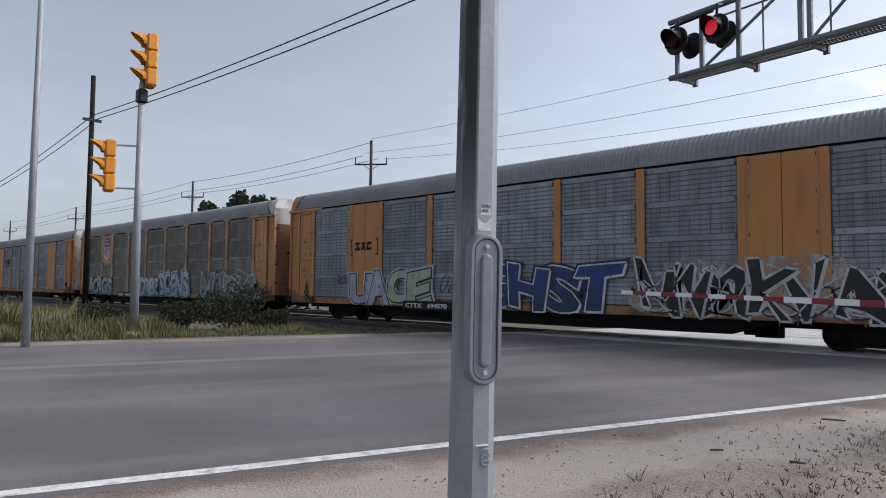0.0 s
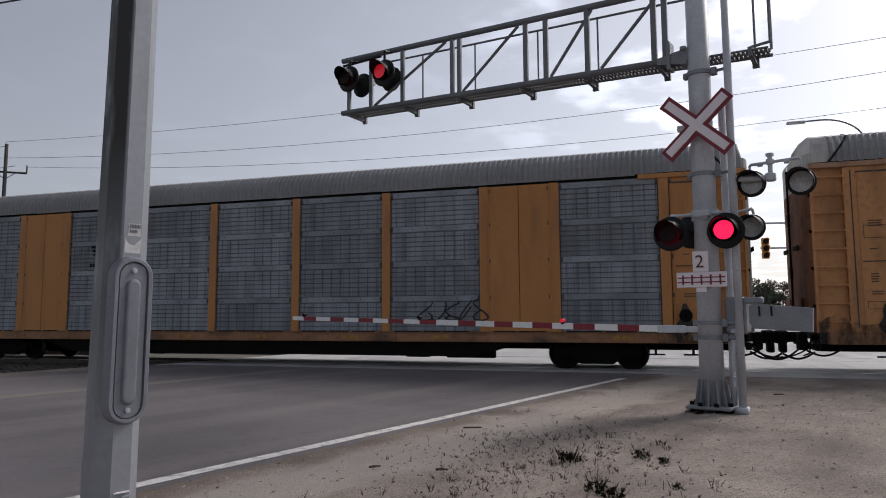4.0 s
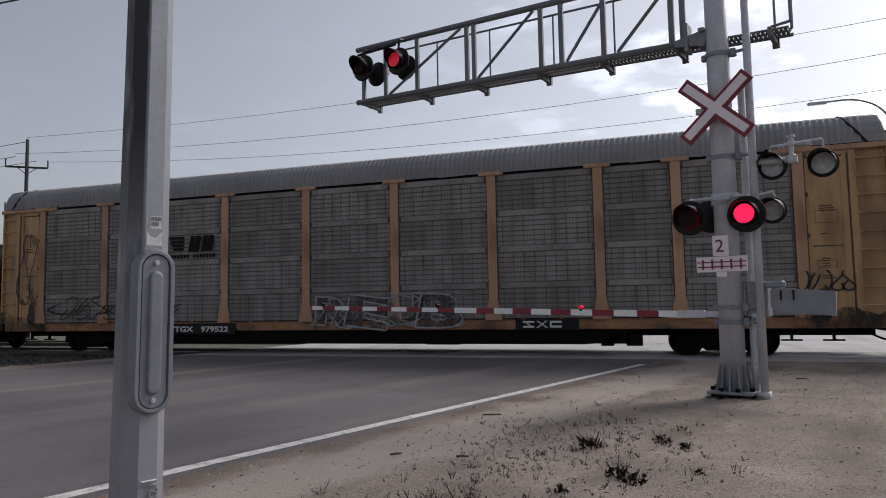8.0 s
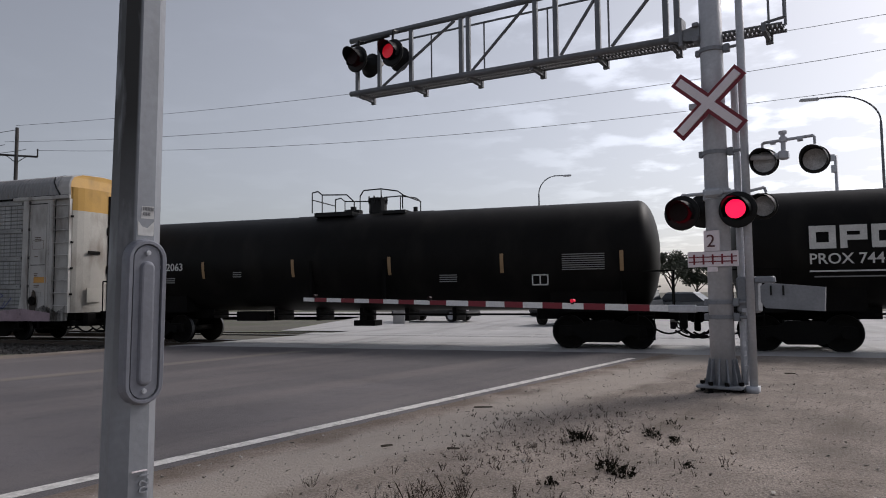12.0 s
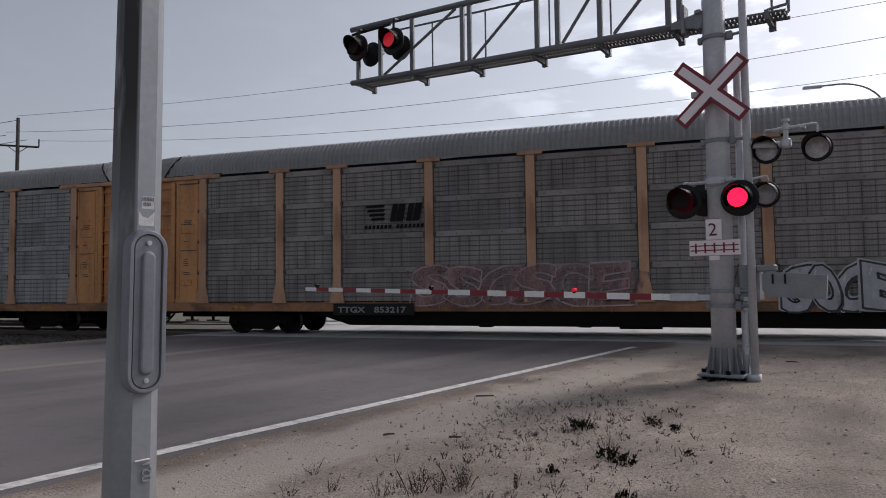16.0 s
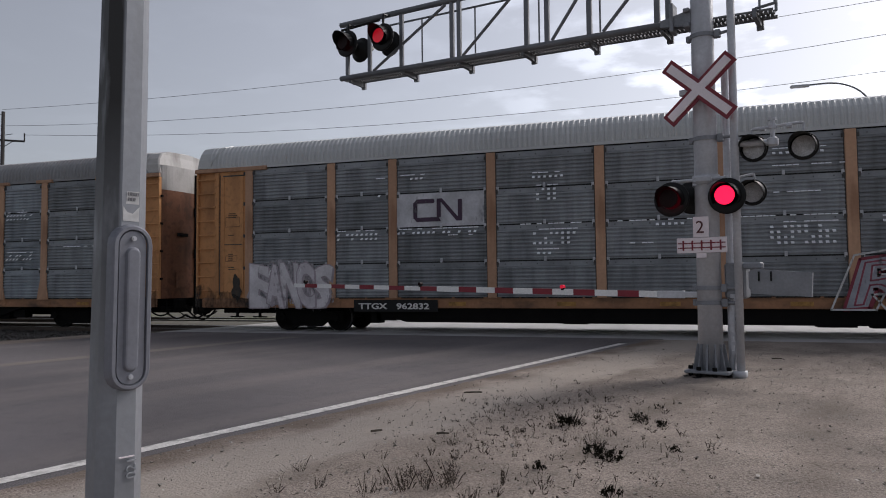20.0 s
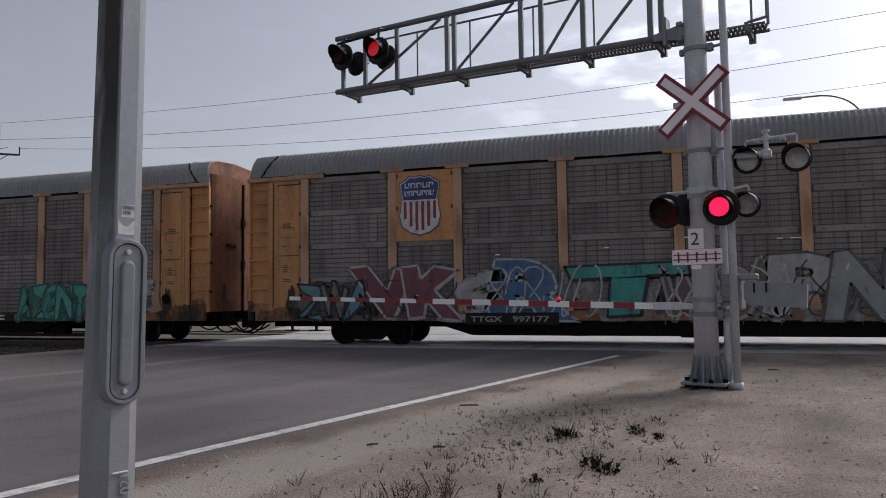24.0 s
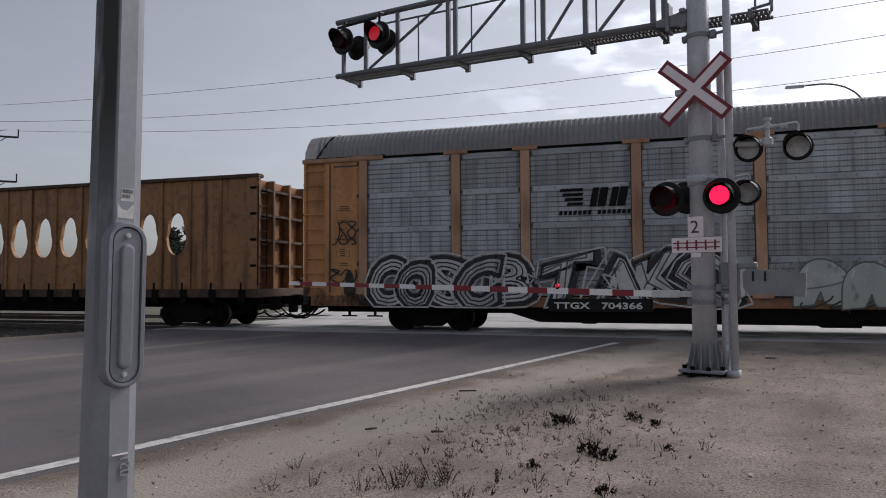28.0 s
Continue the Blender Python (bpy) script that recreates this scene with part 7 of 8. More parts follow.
# crossbuck: two crossed blades with red borders
for sgn in (-1, 1):
    mb = MB()
    c, s, L, h, e = math.cos(radians(43)), math.sin(radians(43)), 0.64, 0.114, 0.052
    def blade(l, q, y0, y1, mi):
        pts = [(-l, -q), (l, -q), (l, q), (-l, q)]
        p2 = [(u * c * 1 - v * s * sgn, u * s * sgn + v * c) for u, v in pts]
        mb.prism([(u, v + 4.34) for u, v in p2], "y", y0, y1, mi)
    off = 0.0 if sgn > 0 else 0.024
    blade(L, h, -0.275 - off, -0.255 - off, 0)
    blade(L - e, h - e, -0.3035 if sgn > 0 else -0.3065, -0.274 - off, 1)
    part("crossbuck_blade", mb, [M_SIGNRED, M_SIGNWHITE], sig, "white crossbuck blade with red border")
mb = MB()
mb.box((-0.3, -0.25, 4.3), (0.05, -0.17, 4.38))
mb.box((-0.05, -0.25, 4.2), (0.05, -0.17, 4.5))
part("sign_bracket", mb, M_GALV, sig)
# number of tracks
mb = MB()
mb.box((-0.155, -0.235, 2.1), (0.075, -0.215, 2.42), 0, 0.01)
plate = part("track_number_sign", mb, M_SIGNWHITE, sig, "small white sign with a dark 2")
o = part("numeral", text_mesh("2", 0.27, M_SIGNTEXT, "numeral"), None, plate)
o.location = (-0.118, -0.242, 2.17)
mb = MB()
mb.box((-0.40, -0.24, 1.87), (0.33, -0.22, 2.105), 0, 0.01)
mb.box((-0.11, -0.235, 1.8), (0.03, -0.215, 1.87))
plate = part("track_symbol_sign", mb, M_SIGNWHITE, sig, "white sign with a red ladder-like track symbol")
mb = MB()
for z in (1.95, 2.02):
    mb.box((-0.38, -0.248, z - 0.008), (0.31, -0.24, z + 0.008))
for k in range(5):
    x = -0.30 + k * 0.135
    mb.box((x - 0.012, -0.25, 1.91), (x + 0.012, -0.241, 2.06))
part("track_symbol", mb, M_SIGNRED, plate)
# flashers on the mast: a pair each way on a cross arm
mb = MB()
mb.tube((-0.42, -0.14, 2.99), (0.36, -0.14, 2.99), 0.028, 10)
mb.tube((0, 0, 2.90), (0, 0, 3.06), 0.20, 20)
mb.box((-0.13, -0.26, 2.92), (0.13, -0.1, 3.04), 0, 0.03)
for x in (-0.465, 0.345):
    mb.path([(x * 0.86, -0.14, 2.99), (x, -0.17, 3.0), (x, -0.2, 2.92)], 0.024)
mb.path([(0.3, 0.1, 2.98), (0.62, 0.26, 3.06), (0.64, 0.28, 2.98)], 0.022)
part("cross_arm", mb, M_GALV, sig, "short cross arm carrying the flashers")
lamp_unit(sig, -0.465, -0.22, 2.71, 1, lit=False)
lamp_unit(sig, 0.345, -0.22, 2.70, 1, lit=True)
lamp_unit(sig, -0.30, 0.32, 2.78, -1)
lamp_unit(sig, 0.60, 0.30, 2.78, 1, lens=M_LENS_GREY, size=0.74)
# side flashers on their own arm, lenses turned to the other road
mb = MB()
mb.tube((0.42, 0.0, 3.50), (0.86, 0.1, 3.48), 0.048, 12)
mb.box((0.86, 0.04, 3.42), (1.0, 0.16, 3.55), 0, 0.02)
mb.tube((0.93, 0.1, 3.5), (0.93, 0.1, 3.82), 0.034, 10)
mb.tube((0.93, 0.1, 3.68), (0.93, 0.1, 3.75), 0.055, 10)
mb.tube((0.93, 0.1, 3.80), (0.93, 0.1, 3.84), 0.058, 10)
mb.tube((0.66, 0.1, 3.70), (1.32, 0.1, 3.72), 0.023, 8)
for x in (0.76, 1.12):
    mb.tube((x, 0.1, 3.69), (x + 0.07, 0.1, 3.69), 0.034, 8)
mb.path([(0.68, 0.1, 3.70), (0.645, 0.11, 3.69), (0.645, 0.12, 3.60)], 0.02)
mb.path([(1.30, 0.1, 3.72), (1.335, 0.11, 3.71), (1.335, 0.12, 3.60)], 0.02)
part("side_arm", mb, M_GALV, sig, "side arm with its fittings")
lamp_unit(sig, 0.66, 0.16, 3.42, 1, lens=M_LENS_GREY, size=0.75)
lamp_unit(sig, 1.325, 0.14, 3.375, 1, lens=M_LENS_GREY, size=0.75)

# cantilever truss over the lanes, with a walkway behind it
def cz(s, h=0.0):
    return 5.50 + 0.062 * s + h
for h, nm in ((0.0, "bottom_chord"), (1.20, "top_chord")):
    mb = MB()
    mb.tube((-7.7, -0.02, cz(7.7, h)), (-0.16, -0.02, cz(0.16, h)), 0.058, 12)
    part(nm, mb, M_TRUSS, sig, "galvanised truss pipe", True)
for s in (7.5, 6.85, 5.97, 4.70, 4.53, 3.05, 2.64, 1.84, 0.68, 0.5):
    mb = MB()
    w = 0.045
    mb.box((-s - w, -0.05, cz(s)), (-s + w, 0.01, cz(s, 1.2)), 0, 0.006)
    part("truss_upright", mb, M_TRUSS, sig)
for a, b in ((6.75, 4.85), (4.45, 3.2), (2.55, 1.75), (1.6, 0.6)):
    mb = MB()
    mb.tube((-a, -0.02, cz(a, 0.06)), (-b, -0.02, cz(b, 1.14)), 0.03, 8)
    part("truss_diagonal", mb, M_TRUSS, sig)
mb = MB()
mb.tube((-7.75, 0.42, cz(7.75, 0.0)), (1.0, 0.42, cz(-1, 0.0)), 0.03, 8)
for k in range(2):
    y0 = 0.06 + 0.18 * k
    mb.box((-7.7, y0 - 0.02, cz(7.7, -0.03)), (-7.69, y0, cz(7.7, 0.01)))
    for i in range(137):
        a = 7.7 - i * 0.0635
        mb.loft([[(-a, y0, cz(a, -0.03)), (-a, y0 + 0.12, cz(a, -0.03)), (-a, y0 + 0.12, cz(a, 0.0)), (-a, y0, cz(a, 0.0))],
                 [(-a + 0.043, y0, cz(a - 0.043, -0.03)), (-a + 0.043, y0 + 0.12, cz(a - 0.043, -0.03)), (-a + 0.043, y0 + 0.12, cz(a - 0.043, 0.0)), (-a + 0.043, y0, cz(a - 0.043, 0.0))]])
    mb.tube((-7.7, y0 - 0.015, cz(7.7)), (1.0, y0 - 0.015, cz(-1)), 0.018, 6)
    mb.tube((-7.7, y0 + 0.15, cz(7.7)), (1.0, y0 + 0.15, cz(-1)), 0.018, 6)
part("walkway", mb, M_TRUSS, sig, "toothed walkway planks")
mb = MB()
mb.tube((-7.3, 0.43, cz(7.3, 1.17)), (0.6, 0.43, cz(-0.6, 1.17)), 0.022, 8)
mb.path([(0.6, 0.43, cz(-0.6, 1.17)), (0.98, 0.43, cz(-0.98, 0.93)), (0.98, 0.43, cz(-0.98, 0.1)), (0.7, 0.43, cz(-0.7, 0.06))], 0.022)
mb.path([(0.62, 0.1, cz(-0.6, 0.95)), (1.02, 0.1, cz(-0.98, 0.93)), (1.02, 0.1, cz(-0.98, 0.1)), (0.75, 0.1, cz(-0.7, 0.06))], 0.022)
part("handrail", mb, M_TRUSS, sig, "thin walkway handrail")
for s in (5.78, 4.45, 3.03, 1.83, -0.75):
    mb = MB()
    mb.tube((-s, 0.43, cz(s)), (-s, 0.43, cz(s, 1.17)), 0.018, 6)
    part("rail_post", mb, M_TRUSS, sig)
for s in (7.45, 5.95, 4.55, 3.15, 1.9, 0.62, -0.75):
    mb = MB()
    mb.prism([(0.0, cz(s, -0.10)), (0.46, cz(s, -0.13)), (0.46, cz(s, -0.02)), (0.0, cz(s, 0.04))], "x", -s - 0.03, -s + 0.03)
    mb.box((-s - 0.05, 0.42, cz(s, -0.16)), (-s + 0.05, 0.48, cz(s, 0.03)))
    part("walkway_bracket", mb, M_TRUSS, sig)
mb = MB()
mb.prism([(-0.62, 5.48), (-0.14, 5.40), (-0.14, 5.66), (-0.62, 5.58)], "y", -0.10, -0.08)
mb.prism([(-0.62, 5.48), (-0.14, 5.40), (-0.14, 5.66), (-0.62, 5.58)], "y", 0.04, 0.06)
mb.box((-0.46, -0.14, 5.36), (-0.40, 0.10, 5.82), 0, 0.008)
mb.box((-0.24, -0.16, 5.38), (-0.15, 0.14, 5.46), 0, 0.008)
mb.box((-0.24, -0.16, 5.62), (-0.15, 0.14, 5.68), 0, 0.008)
part("mast_bracket", mb, M_WEIGHT, sig, "bracket that joins truss and mast")
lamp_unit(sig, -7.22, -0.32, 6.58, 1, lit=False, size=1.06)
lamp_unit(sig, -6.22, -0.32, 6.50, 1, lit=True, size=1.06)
lamp_unit(sig, -7.22, 0.1, 6.56, -1)
lamp_unit(sig, -6.38, 0.1, 6.52, -1)
mb = MB()
mb.tube((-7.6, -0.1, 7.02), (-6.5, -0.1, 7.0), 0.03, 8)
for x in (-7.2, -6.22):
    mb.path([(x, -0.1, 7.01), (x, -0.3, 6.98), (x, -0.32, 6.76)], 0.026)
part("lamp_arm", mb, M_BLACK, sig)

# the gate: mechanism box, counterweight and the striped arm, down across the lanes
gate = thing("crossing_gate", (*MAST, 0), "lowered crossing gate with red and white striped arm", "crossing gate", rz=SKEW)
EDGES = [8.99, 8.63, 8.24, 7.80, 7.40, 6.98, 6.58, 6.17, 5.77, 5.37, 4.97, 4.46, 4.07, 3.67, 3.29, 2.90, 2.52, 2.13, 1.75, 1.36, 1.01, 0.72]
def gz(s):
    return 1.235 + 0.0205 * s
for i, (a, b) in enumerate(zip(EDGES, EDGES[1:])):
    h = 0.05 if a < 5.1 else 0.042
    mb = MB()
    mb.loft([[(-a, -0.24, gz(a) - h), (-a, -0.20, gz(a) - h), (-a, -0.20, gz(a) + h), (-a, -0.24, gz(a) + h)],
             [(-b, -0.24, gz(b) - h), (-b, -0.20, gz(b) - h), (-b, -0.20, gz(b) + h), (-b, -0.24, gz(b) + h)]])
    part("gate_stripe", mb, M_GATE_R if i % 2 else M_GATE_W, gate)
mb = MB()
mb.box((-0.72, -0.25, gz(0.7) - 0.06), (-0.3, -0.19, gz(0.5) + 0.06), 0, 0.01)
mb.box((-0.40, -0.245, 1.2), (-0.12, -0.2, 1.29), 0, 0.01)
part("arm_clamp", mb, M_GALV, gate, "steel clamp at the arm's root")
for s, on in ((8.62, False), (5.38, False), (2.33, True)):
    mb = MB()
    mb.tube((-s, -0.22, gz(s) + 0.03), (-s, -0.22, gz(s) + 0.07), 0.035, 10, 0)
    mb.tube((-s, -0.27, gz(s) + 0.09), (-s, -0.18, gz(s) + 0.09), 0.031, 12, 1)
    part("gate_lamp", mb, [M_BLACK, M_LENS_FAR if on else M_LENS_OFF], gate, "small red gate lamp")
mb = MB()
mb.box((0.22, 0.0, 1.18), (0.52, 0.34, 1.72), 0, 0.03)
mb.box((0.48, -0.03, 1.62), (0.76, 0.1, 1.72), 0, 0.02)
mb.tube((0.36, -0.04, 1.6), (0.36, 0.0, 1.6), 0.05, 12)
part("gate_mechanism", mb, M_WEIGHT, gate, "grey gate motor box")
mb = MB()
mb.prism([(0.60, 1.35), (0.66, 1.26), (1.40, 1.22), (1.42, 1.55), (0.68, 1.62), (0.60, 1.58)], "y", -0.2, -0.08)
part("counterweight", mb, M_WEIGHT, gate, "grey counterweight plates")
for x in (0.74, 0.90):
    mb = MB()
    mb.box((x - 0.012, -0.215, 1.44), (x + 0.012, -0.2, 1.58))
    part("slot", mb, M_BLACK, gate)

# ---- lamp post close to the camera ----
def stain_and_shade(m, side, z0, z1, rgb):
    """Dark stain and painted shade on one side of a post, above z0, fading in up to z1."""
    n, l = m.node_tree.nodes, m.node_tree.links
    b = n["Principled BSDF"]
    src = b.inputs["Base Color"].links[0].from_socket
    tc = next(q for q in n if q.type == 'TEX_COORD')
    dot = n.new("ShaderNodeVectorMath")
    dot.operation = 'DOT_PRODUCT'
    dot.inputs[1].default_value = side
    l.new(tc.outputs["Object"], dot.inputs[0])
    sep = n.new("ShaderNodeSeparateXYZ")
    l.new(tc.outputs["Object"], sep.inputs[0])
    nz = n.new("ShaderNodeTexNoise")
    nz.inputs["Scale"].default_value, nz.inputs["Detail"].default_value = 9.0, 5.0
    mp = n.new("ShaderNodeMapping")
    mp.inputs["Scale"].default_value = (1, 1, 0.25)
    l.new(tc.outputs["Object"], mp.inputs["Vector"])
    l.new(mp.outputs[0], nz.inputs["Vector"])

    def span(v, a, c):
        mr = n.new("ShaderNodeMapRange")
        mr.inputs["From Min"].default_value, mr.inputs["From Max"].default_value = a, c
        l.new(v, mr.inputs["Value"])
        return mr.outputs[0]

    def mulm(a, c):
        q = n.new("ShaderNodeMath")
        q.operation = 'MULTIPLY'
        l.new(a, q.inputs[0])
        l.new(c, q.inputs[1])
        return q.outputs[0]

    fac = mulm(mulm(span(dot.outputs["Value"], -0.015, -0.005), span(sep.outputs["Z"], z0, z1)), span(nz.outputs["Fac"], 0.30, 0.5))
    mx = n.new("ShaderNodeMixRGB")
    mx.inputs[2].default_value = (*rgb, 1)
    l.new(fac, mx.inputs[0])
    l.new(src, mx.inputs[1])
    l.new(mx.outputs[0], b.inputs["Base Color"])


stain_and_shade(M_POST, (-0.829, 0.560, 0), 1.0, 2.3, (0.03, 0.029, 0.028))
post = thing("lamp_post", (-2.266, 2.440, 0), "grey octagonal steel lamp post with access cover", "lamp post")
post.matrix_world = Matrix.Translation((-2.266, 2.440, 0)) @ Matrix.Rotation(0.0128, 4, (-0.674, 0.739, 0)) @ Matrix.Rotation(radians(68.0), 4, 'Z')
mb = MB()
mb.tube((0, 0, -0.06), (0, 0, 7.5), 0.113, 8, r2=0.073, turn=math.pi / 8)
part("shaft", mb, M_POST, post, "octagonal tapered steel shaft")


def capsule(w, z0, z1, n=10):
    r = w * 1.12 / 2
    return [(r * math.cos(a), z1 - r + r * math.sin(a)) for a in [math.pi * i / n for i in range(n + 1)]] + \
           [(r * math.cos(a), z0 + r + r * math.sin(a)) for a in [math.pi + math.pi * i / n for i in range(n + 1)]]


F = -0.092                          # the face that carries the cover
mb = MB()
def cap_ring(w, z0, z1, y):
    return [(x, y, z) for x, z in capsule(w, z0, z1)]
mb.loft([cap_ring(0.165, 1.035, 1.76, F + 0.01), cap_ring(0.158, 1.04, 1.755, F - 0.03), cap_ring(0.145, 1.048, 1.747, F - 0.04),
         cap_ring(0.118, 1.06, 1.735, F - 0.04), cap_ring(0.112, 1.063, 1.732, F - 0.026)], 0, caps=False)
part("cover_rim", mb, M_COVER, post, "rounded cast rim of the access cover", False)
mb = MB()
mb.loft([cap_ring(0.113, 1.062, 1.733, F - 0.02), cap_ring(0.104, 1.067, 1.728, F - 0.02), cap_ring(0.104, 1.067, 1.728, F - 0.033)], 0)
mb.loft([cap_ring(0.06, 1.12, 1.66, F - 0.033), cap_ring(0.048, 1.128, 1.652, F - 0.045), cap_ring(0.036, 1.135, 1.645, F - 0.047)], 0)
part("cover_plate", mb, M_COVER, post, "ribbed access cover plate")
for z in (1.695, 1.10):
    mb = MB()
    mb.tube((0, F - 0.033, z), (0, F - 0.043, z), 0.011, 10)
    mb.tube((0, F - 0.043, z), (0, F - 0.046, z), 0.006, 6)
    part("screw", mb, M_GALV, post, "bright screw head")
mb = MB()
mb.face([(-0.022, F - 0.004, 1.848), (0.036, F - 0.004, 1.848), (0.036, F - 0.004, 1.905), (-0.018, F - 0.004, 1.902)], 1)
mb.face([(-0.034, F - 0.005, 1.772), (0.036, F - 0.005, 1.772), (0.038, F - 0.005, 1.838), (0.026, F - 0.005, 1.826), (0.008, F - 0.005, 1.806), (-0.016, F - 0.005, 1.812), (-0.034, F - 0.005, 1.836)], 1)
for k in range(2):
    for q in range(7 - 2 * k):
        mb.box((-0.014 + 0.007 * q, F - 0.006, 1.884 - 0.022 * k), (-0.0095 + 0.007 * q, F - 0.0045, 1.9 - 0.024 * k), 2)
part("worn_sticker", mb, [M_COVER, mat("sticker_paper", (0.5, 0.5, 0.5), 0.7, var=0.15, scale=30), mat("sticker_print", (0.16, 0.16, 0.17), 0.7, var=0.2, scale=20)], post, "torn weathered sticker")
o = part("pole_number", text_mesh("021", 0.062, mat("pale_embossed_paint", (0.31, 0.325, 0.35), 0.5, var=0.1), "pole_number"), None, post)
o.matrix_local = pose(0.045, F - 0.014, 0.66, 0, -90, 0)
mb = MB()
mb.box((-0.03, F - 0.02, 0.755), (0.035, F - 0.012, 0.76))
part("scratch", mb, M_SIGNWHITE, post)

# ---- far side of the road: traffic signal, lamp post, poles ----
def signal_head(parent, x, y, z, rz, lit=None, h=1.05, paint=None, name="signal_head"):
    """Three-light head of height h: body, visors and lenses, looking along local -y turned by rz."""
    k = h / 1.05
    m = Matrix.Translation((x, y, z)) @ Matrix.Rotation(radians(rz), 4, 'Z')
    mb = MB()
    for i in range(3):
        z0 = 0.35 * i * k
        mb.box((-0.17 * k, -0.1 * k, z0 + 0.005), (0.17 * k, 0.1 * k, z0 + 0.345 * k), 0, 0.03 * k)
        zc = z0 + 0.175 * k
        ring = lambda q, yy, dz=0.0: [(q * k * math.cos(a), yy * k, zc + q * k * math.sin(a) + dz) for a in [math.radians(-25 + 230 * j / 14) for j in range(15)]]
        mb.loft([ring(0.155, -0.1), [(p[0], (-0.16 - 0.22 * max(0, math.sin(math.radians(-25 + 230 * j / 14)))) * k, p[2]) for j, p in enumerate(ring(0.155, 0))]], 0, close=False, caps=False)
        mb.face([(0.145 * k * math.cos(2 * math.pi * j / 18), -0.104 * k, zc + 0.145 * k * math.sin(2 * math.pi * j / 18)) for j in range(18)], 2 if (lit is not None and 2 - i == lit) else 1)
    me = mb.mesh(name, [paint or M_SIGYEL, M_BLACK, M_LENS_FAR])
    o = part(name, me, None, parent, "three-light signal head with visors")
    o.matrix_local = m
    return o


ts = thing("traffic_signal", (-19.44, 7.55, 0.08), "grey pole with two yellow traffic signal heads", "traffic signal")
mb = MB()
mb.tube((-0.12, 0.05, 0), (0, 0, 6.75), 0.125, 14, r2=0.085)
mb.tube((0, 0, 6.7), (0.06, 0, 7.15), 0.09, 10)
part("pole", mb, M_POST2, ts, "galvanised pole", True)
mb = MB()
mb.box((-0.42, -0.3, -0.12), (0.42, 0.3, 0.1), 0, 0.05)
part("footing", mb, M_CONCRETE, ts, "concrete footing")
mb = MB()
mb.box((-0.13, -0.13, 6.55), (0.16, 0.13, 6.95), 0, 0.04)
part("mount", mb, M_BLACK, ts)
signal_head(ts, 0.20, 0.15, 7.0, -12, h=1.52)
signal_head(ts, -0.50, -0.62, 4.0, -14, h=1.46)
mb = MB()
for z in (4.1, 5.32):
    mb.tube((0, 0, z), (-0.55, -0.62, z + 0.02), 0.03, 8)
part("side_brackets", mb, M_GALV, ts, "two side brackets")

lp = thing("street_lamp_post", (-18.18, 4.59, 0.06), "tall plain grey street lamp post beside grass", "lamp post")
mb = MB()
mb.tube((0, 0, -0.1), (0.1, 0.0, 10.5), 0.10, 12, r2=0.055)
part("shaft", mb, M_POST2, lp, "tapered grey shaft", True)

dark_pole = thing("utility_pole", (-42.6, 13.8, -0.25), "tall dark timber utility pole near the track", "utility pole", "utility poles")
mb = MB()
mb.tube((0, 0, 0), (-0.05, 0, 14.1), 0.17, 12, r2=0.13)
part("shaft", mb, M_CREOSOTE, dark_pole, "", True)
mb = MB()
mb.box((-0.1, -0.5, 11.35), (0.1, 0.5, 11.5))
part("wire_bracket", mb, M_WOOD, dark_pole)


def wood_pole(x, y, h, arms, transformer=False):
    p = thing("utility_pole", (x, y, -0.05), "dark timber utility pole with crossarms", "utility pole", "utility poles")
    mb = MB()
    mb.tube((0, 0, 0), (0, 0, h), 0.17, 10, r2=0.11)
    part("shaft", mb, M_WOOD, p, "", True)
    for z, w in arms:
        mb = MB()
        mb.tube((-w * 0.72, -w * 0.6, z), (w * 0.72, w * 0.6, z), 0.07, 6)
        for s in (-1, 1):
            mb.tube((s * w * 0.72, s * w * 0.6, z), (s * w * 0.72, s * w * 0.6, z + 0.55), 0.045, 6)
            mb.tube((s * w * 0.36, s * w * 0.3, z), (0, 0, z - 0.5), 0.025, 6)
        part("crossarm", mb, M_WOOD, p, "timber crossarm with insulators")
    if transformer:
        mb = MB()
        mb.tube((0.3, -0.25, h - 6.4), (0.3, -0.25, h - 5.5), 0.24, 12)
        part("transformer", mb, M_TRUSS, p, "grey can transformer")
    return p


wood_pole(-41.9, 34.6, 13.3, [(11.35, 1.35), (8.3, 1.3)], True)
wood_pole(-73.2, 34.6, 13.2, [(11.4, 1.35)])
wood_pole(-112, 34.6, 13.2, [(11.4, 1.35)])
wood_pole(-149, 34.6, 13.4, [(11.4, 1.35)])
wood_pole(20.5, 34.6, 14.6, [(12.6, 1.35)])


def wire(a, b, sag, r=0.012, n=14):
    a, b = Vector(a), Vector(b)
    mb = MB()
    pts = [a.lerp(b, i / n) - Vector((0, 0, 4 * sag * (i / n) * (1 - i / n))) for i in range(n + 1)]
    mb.path(pts, r, 5)
    ob = new("overhead_wire", mb.mesh("overhead_wire", M_WIRE))
    return tagged(ob, "thin dark overhead wire between utility poles", "wire", "overhead wires")


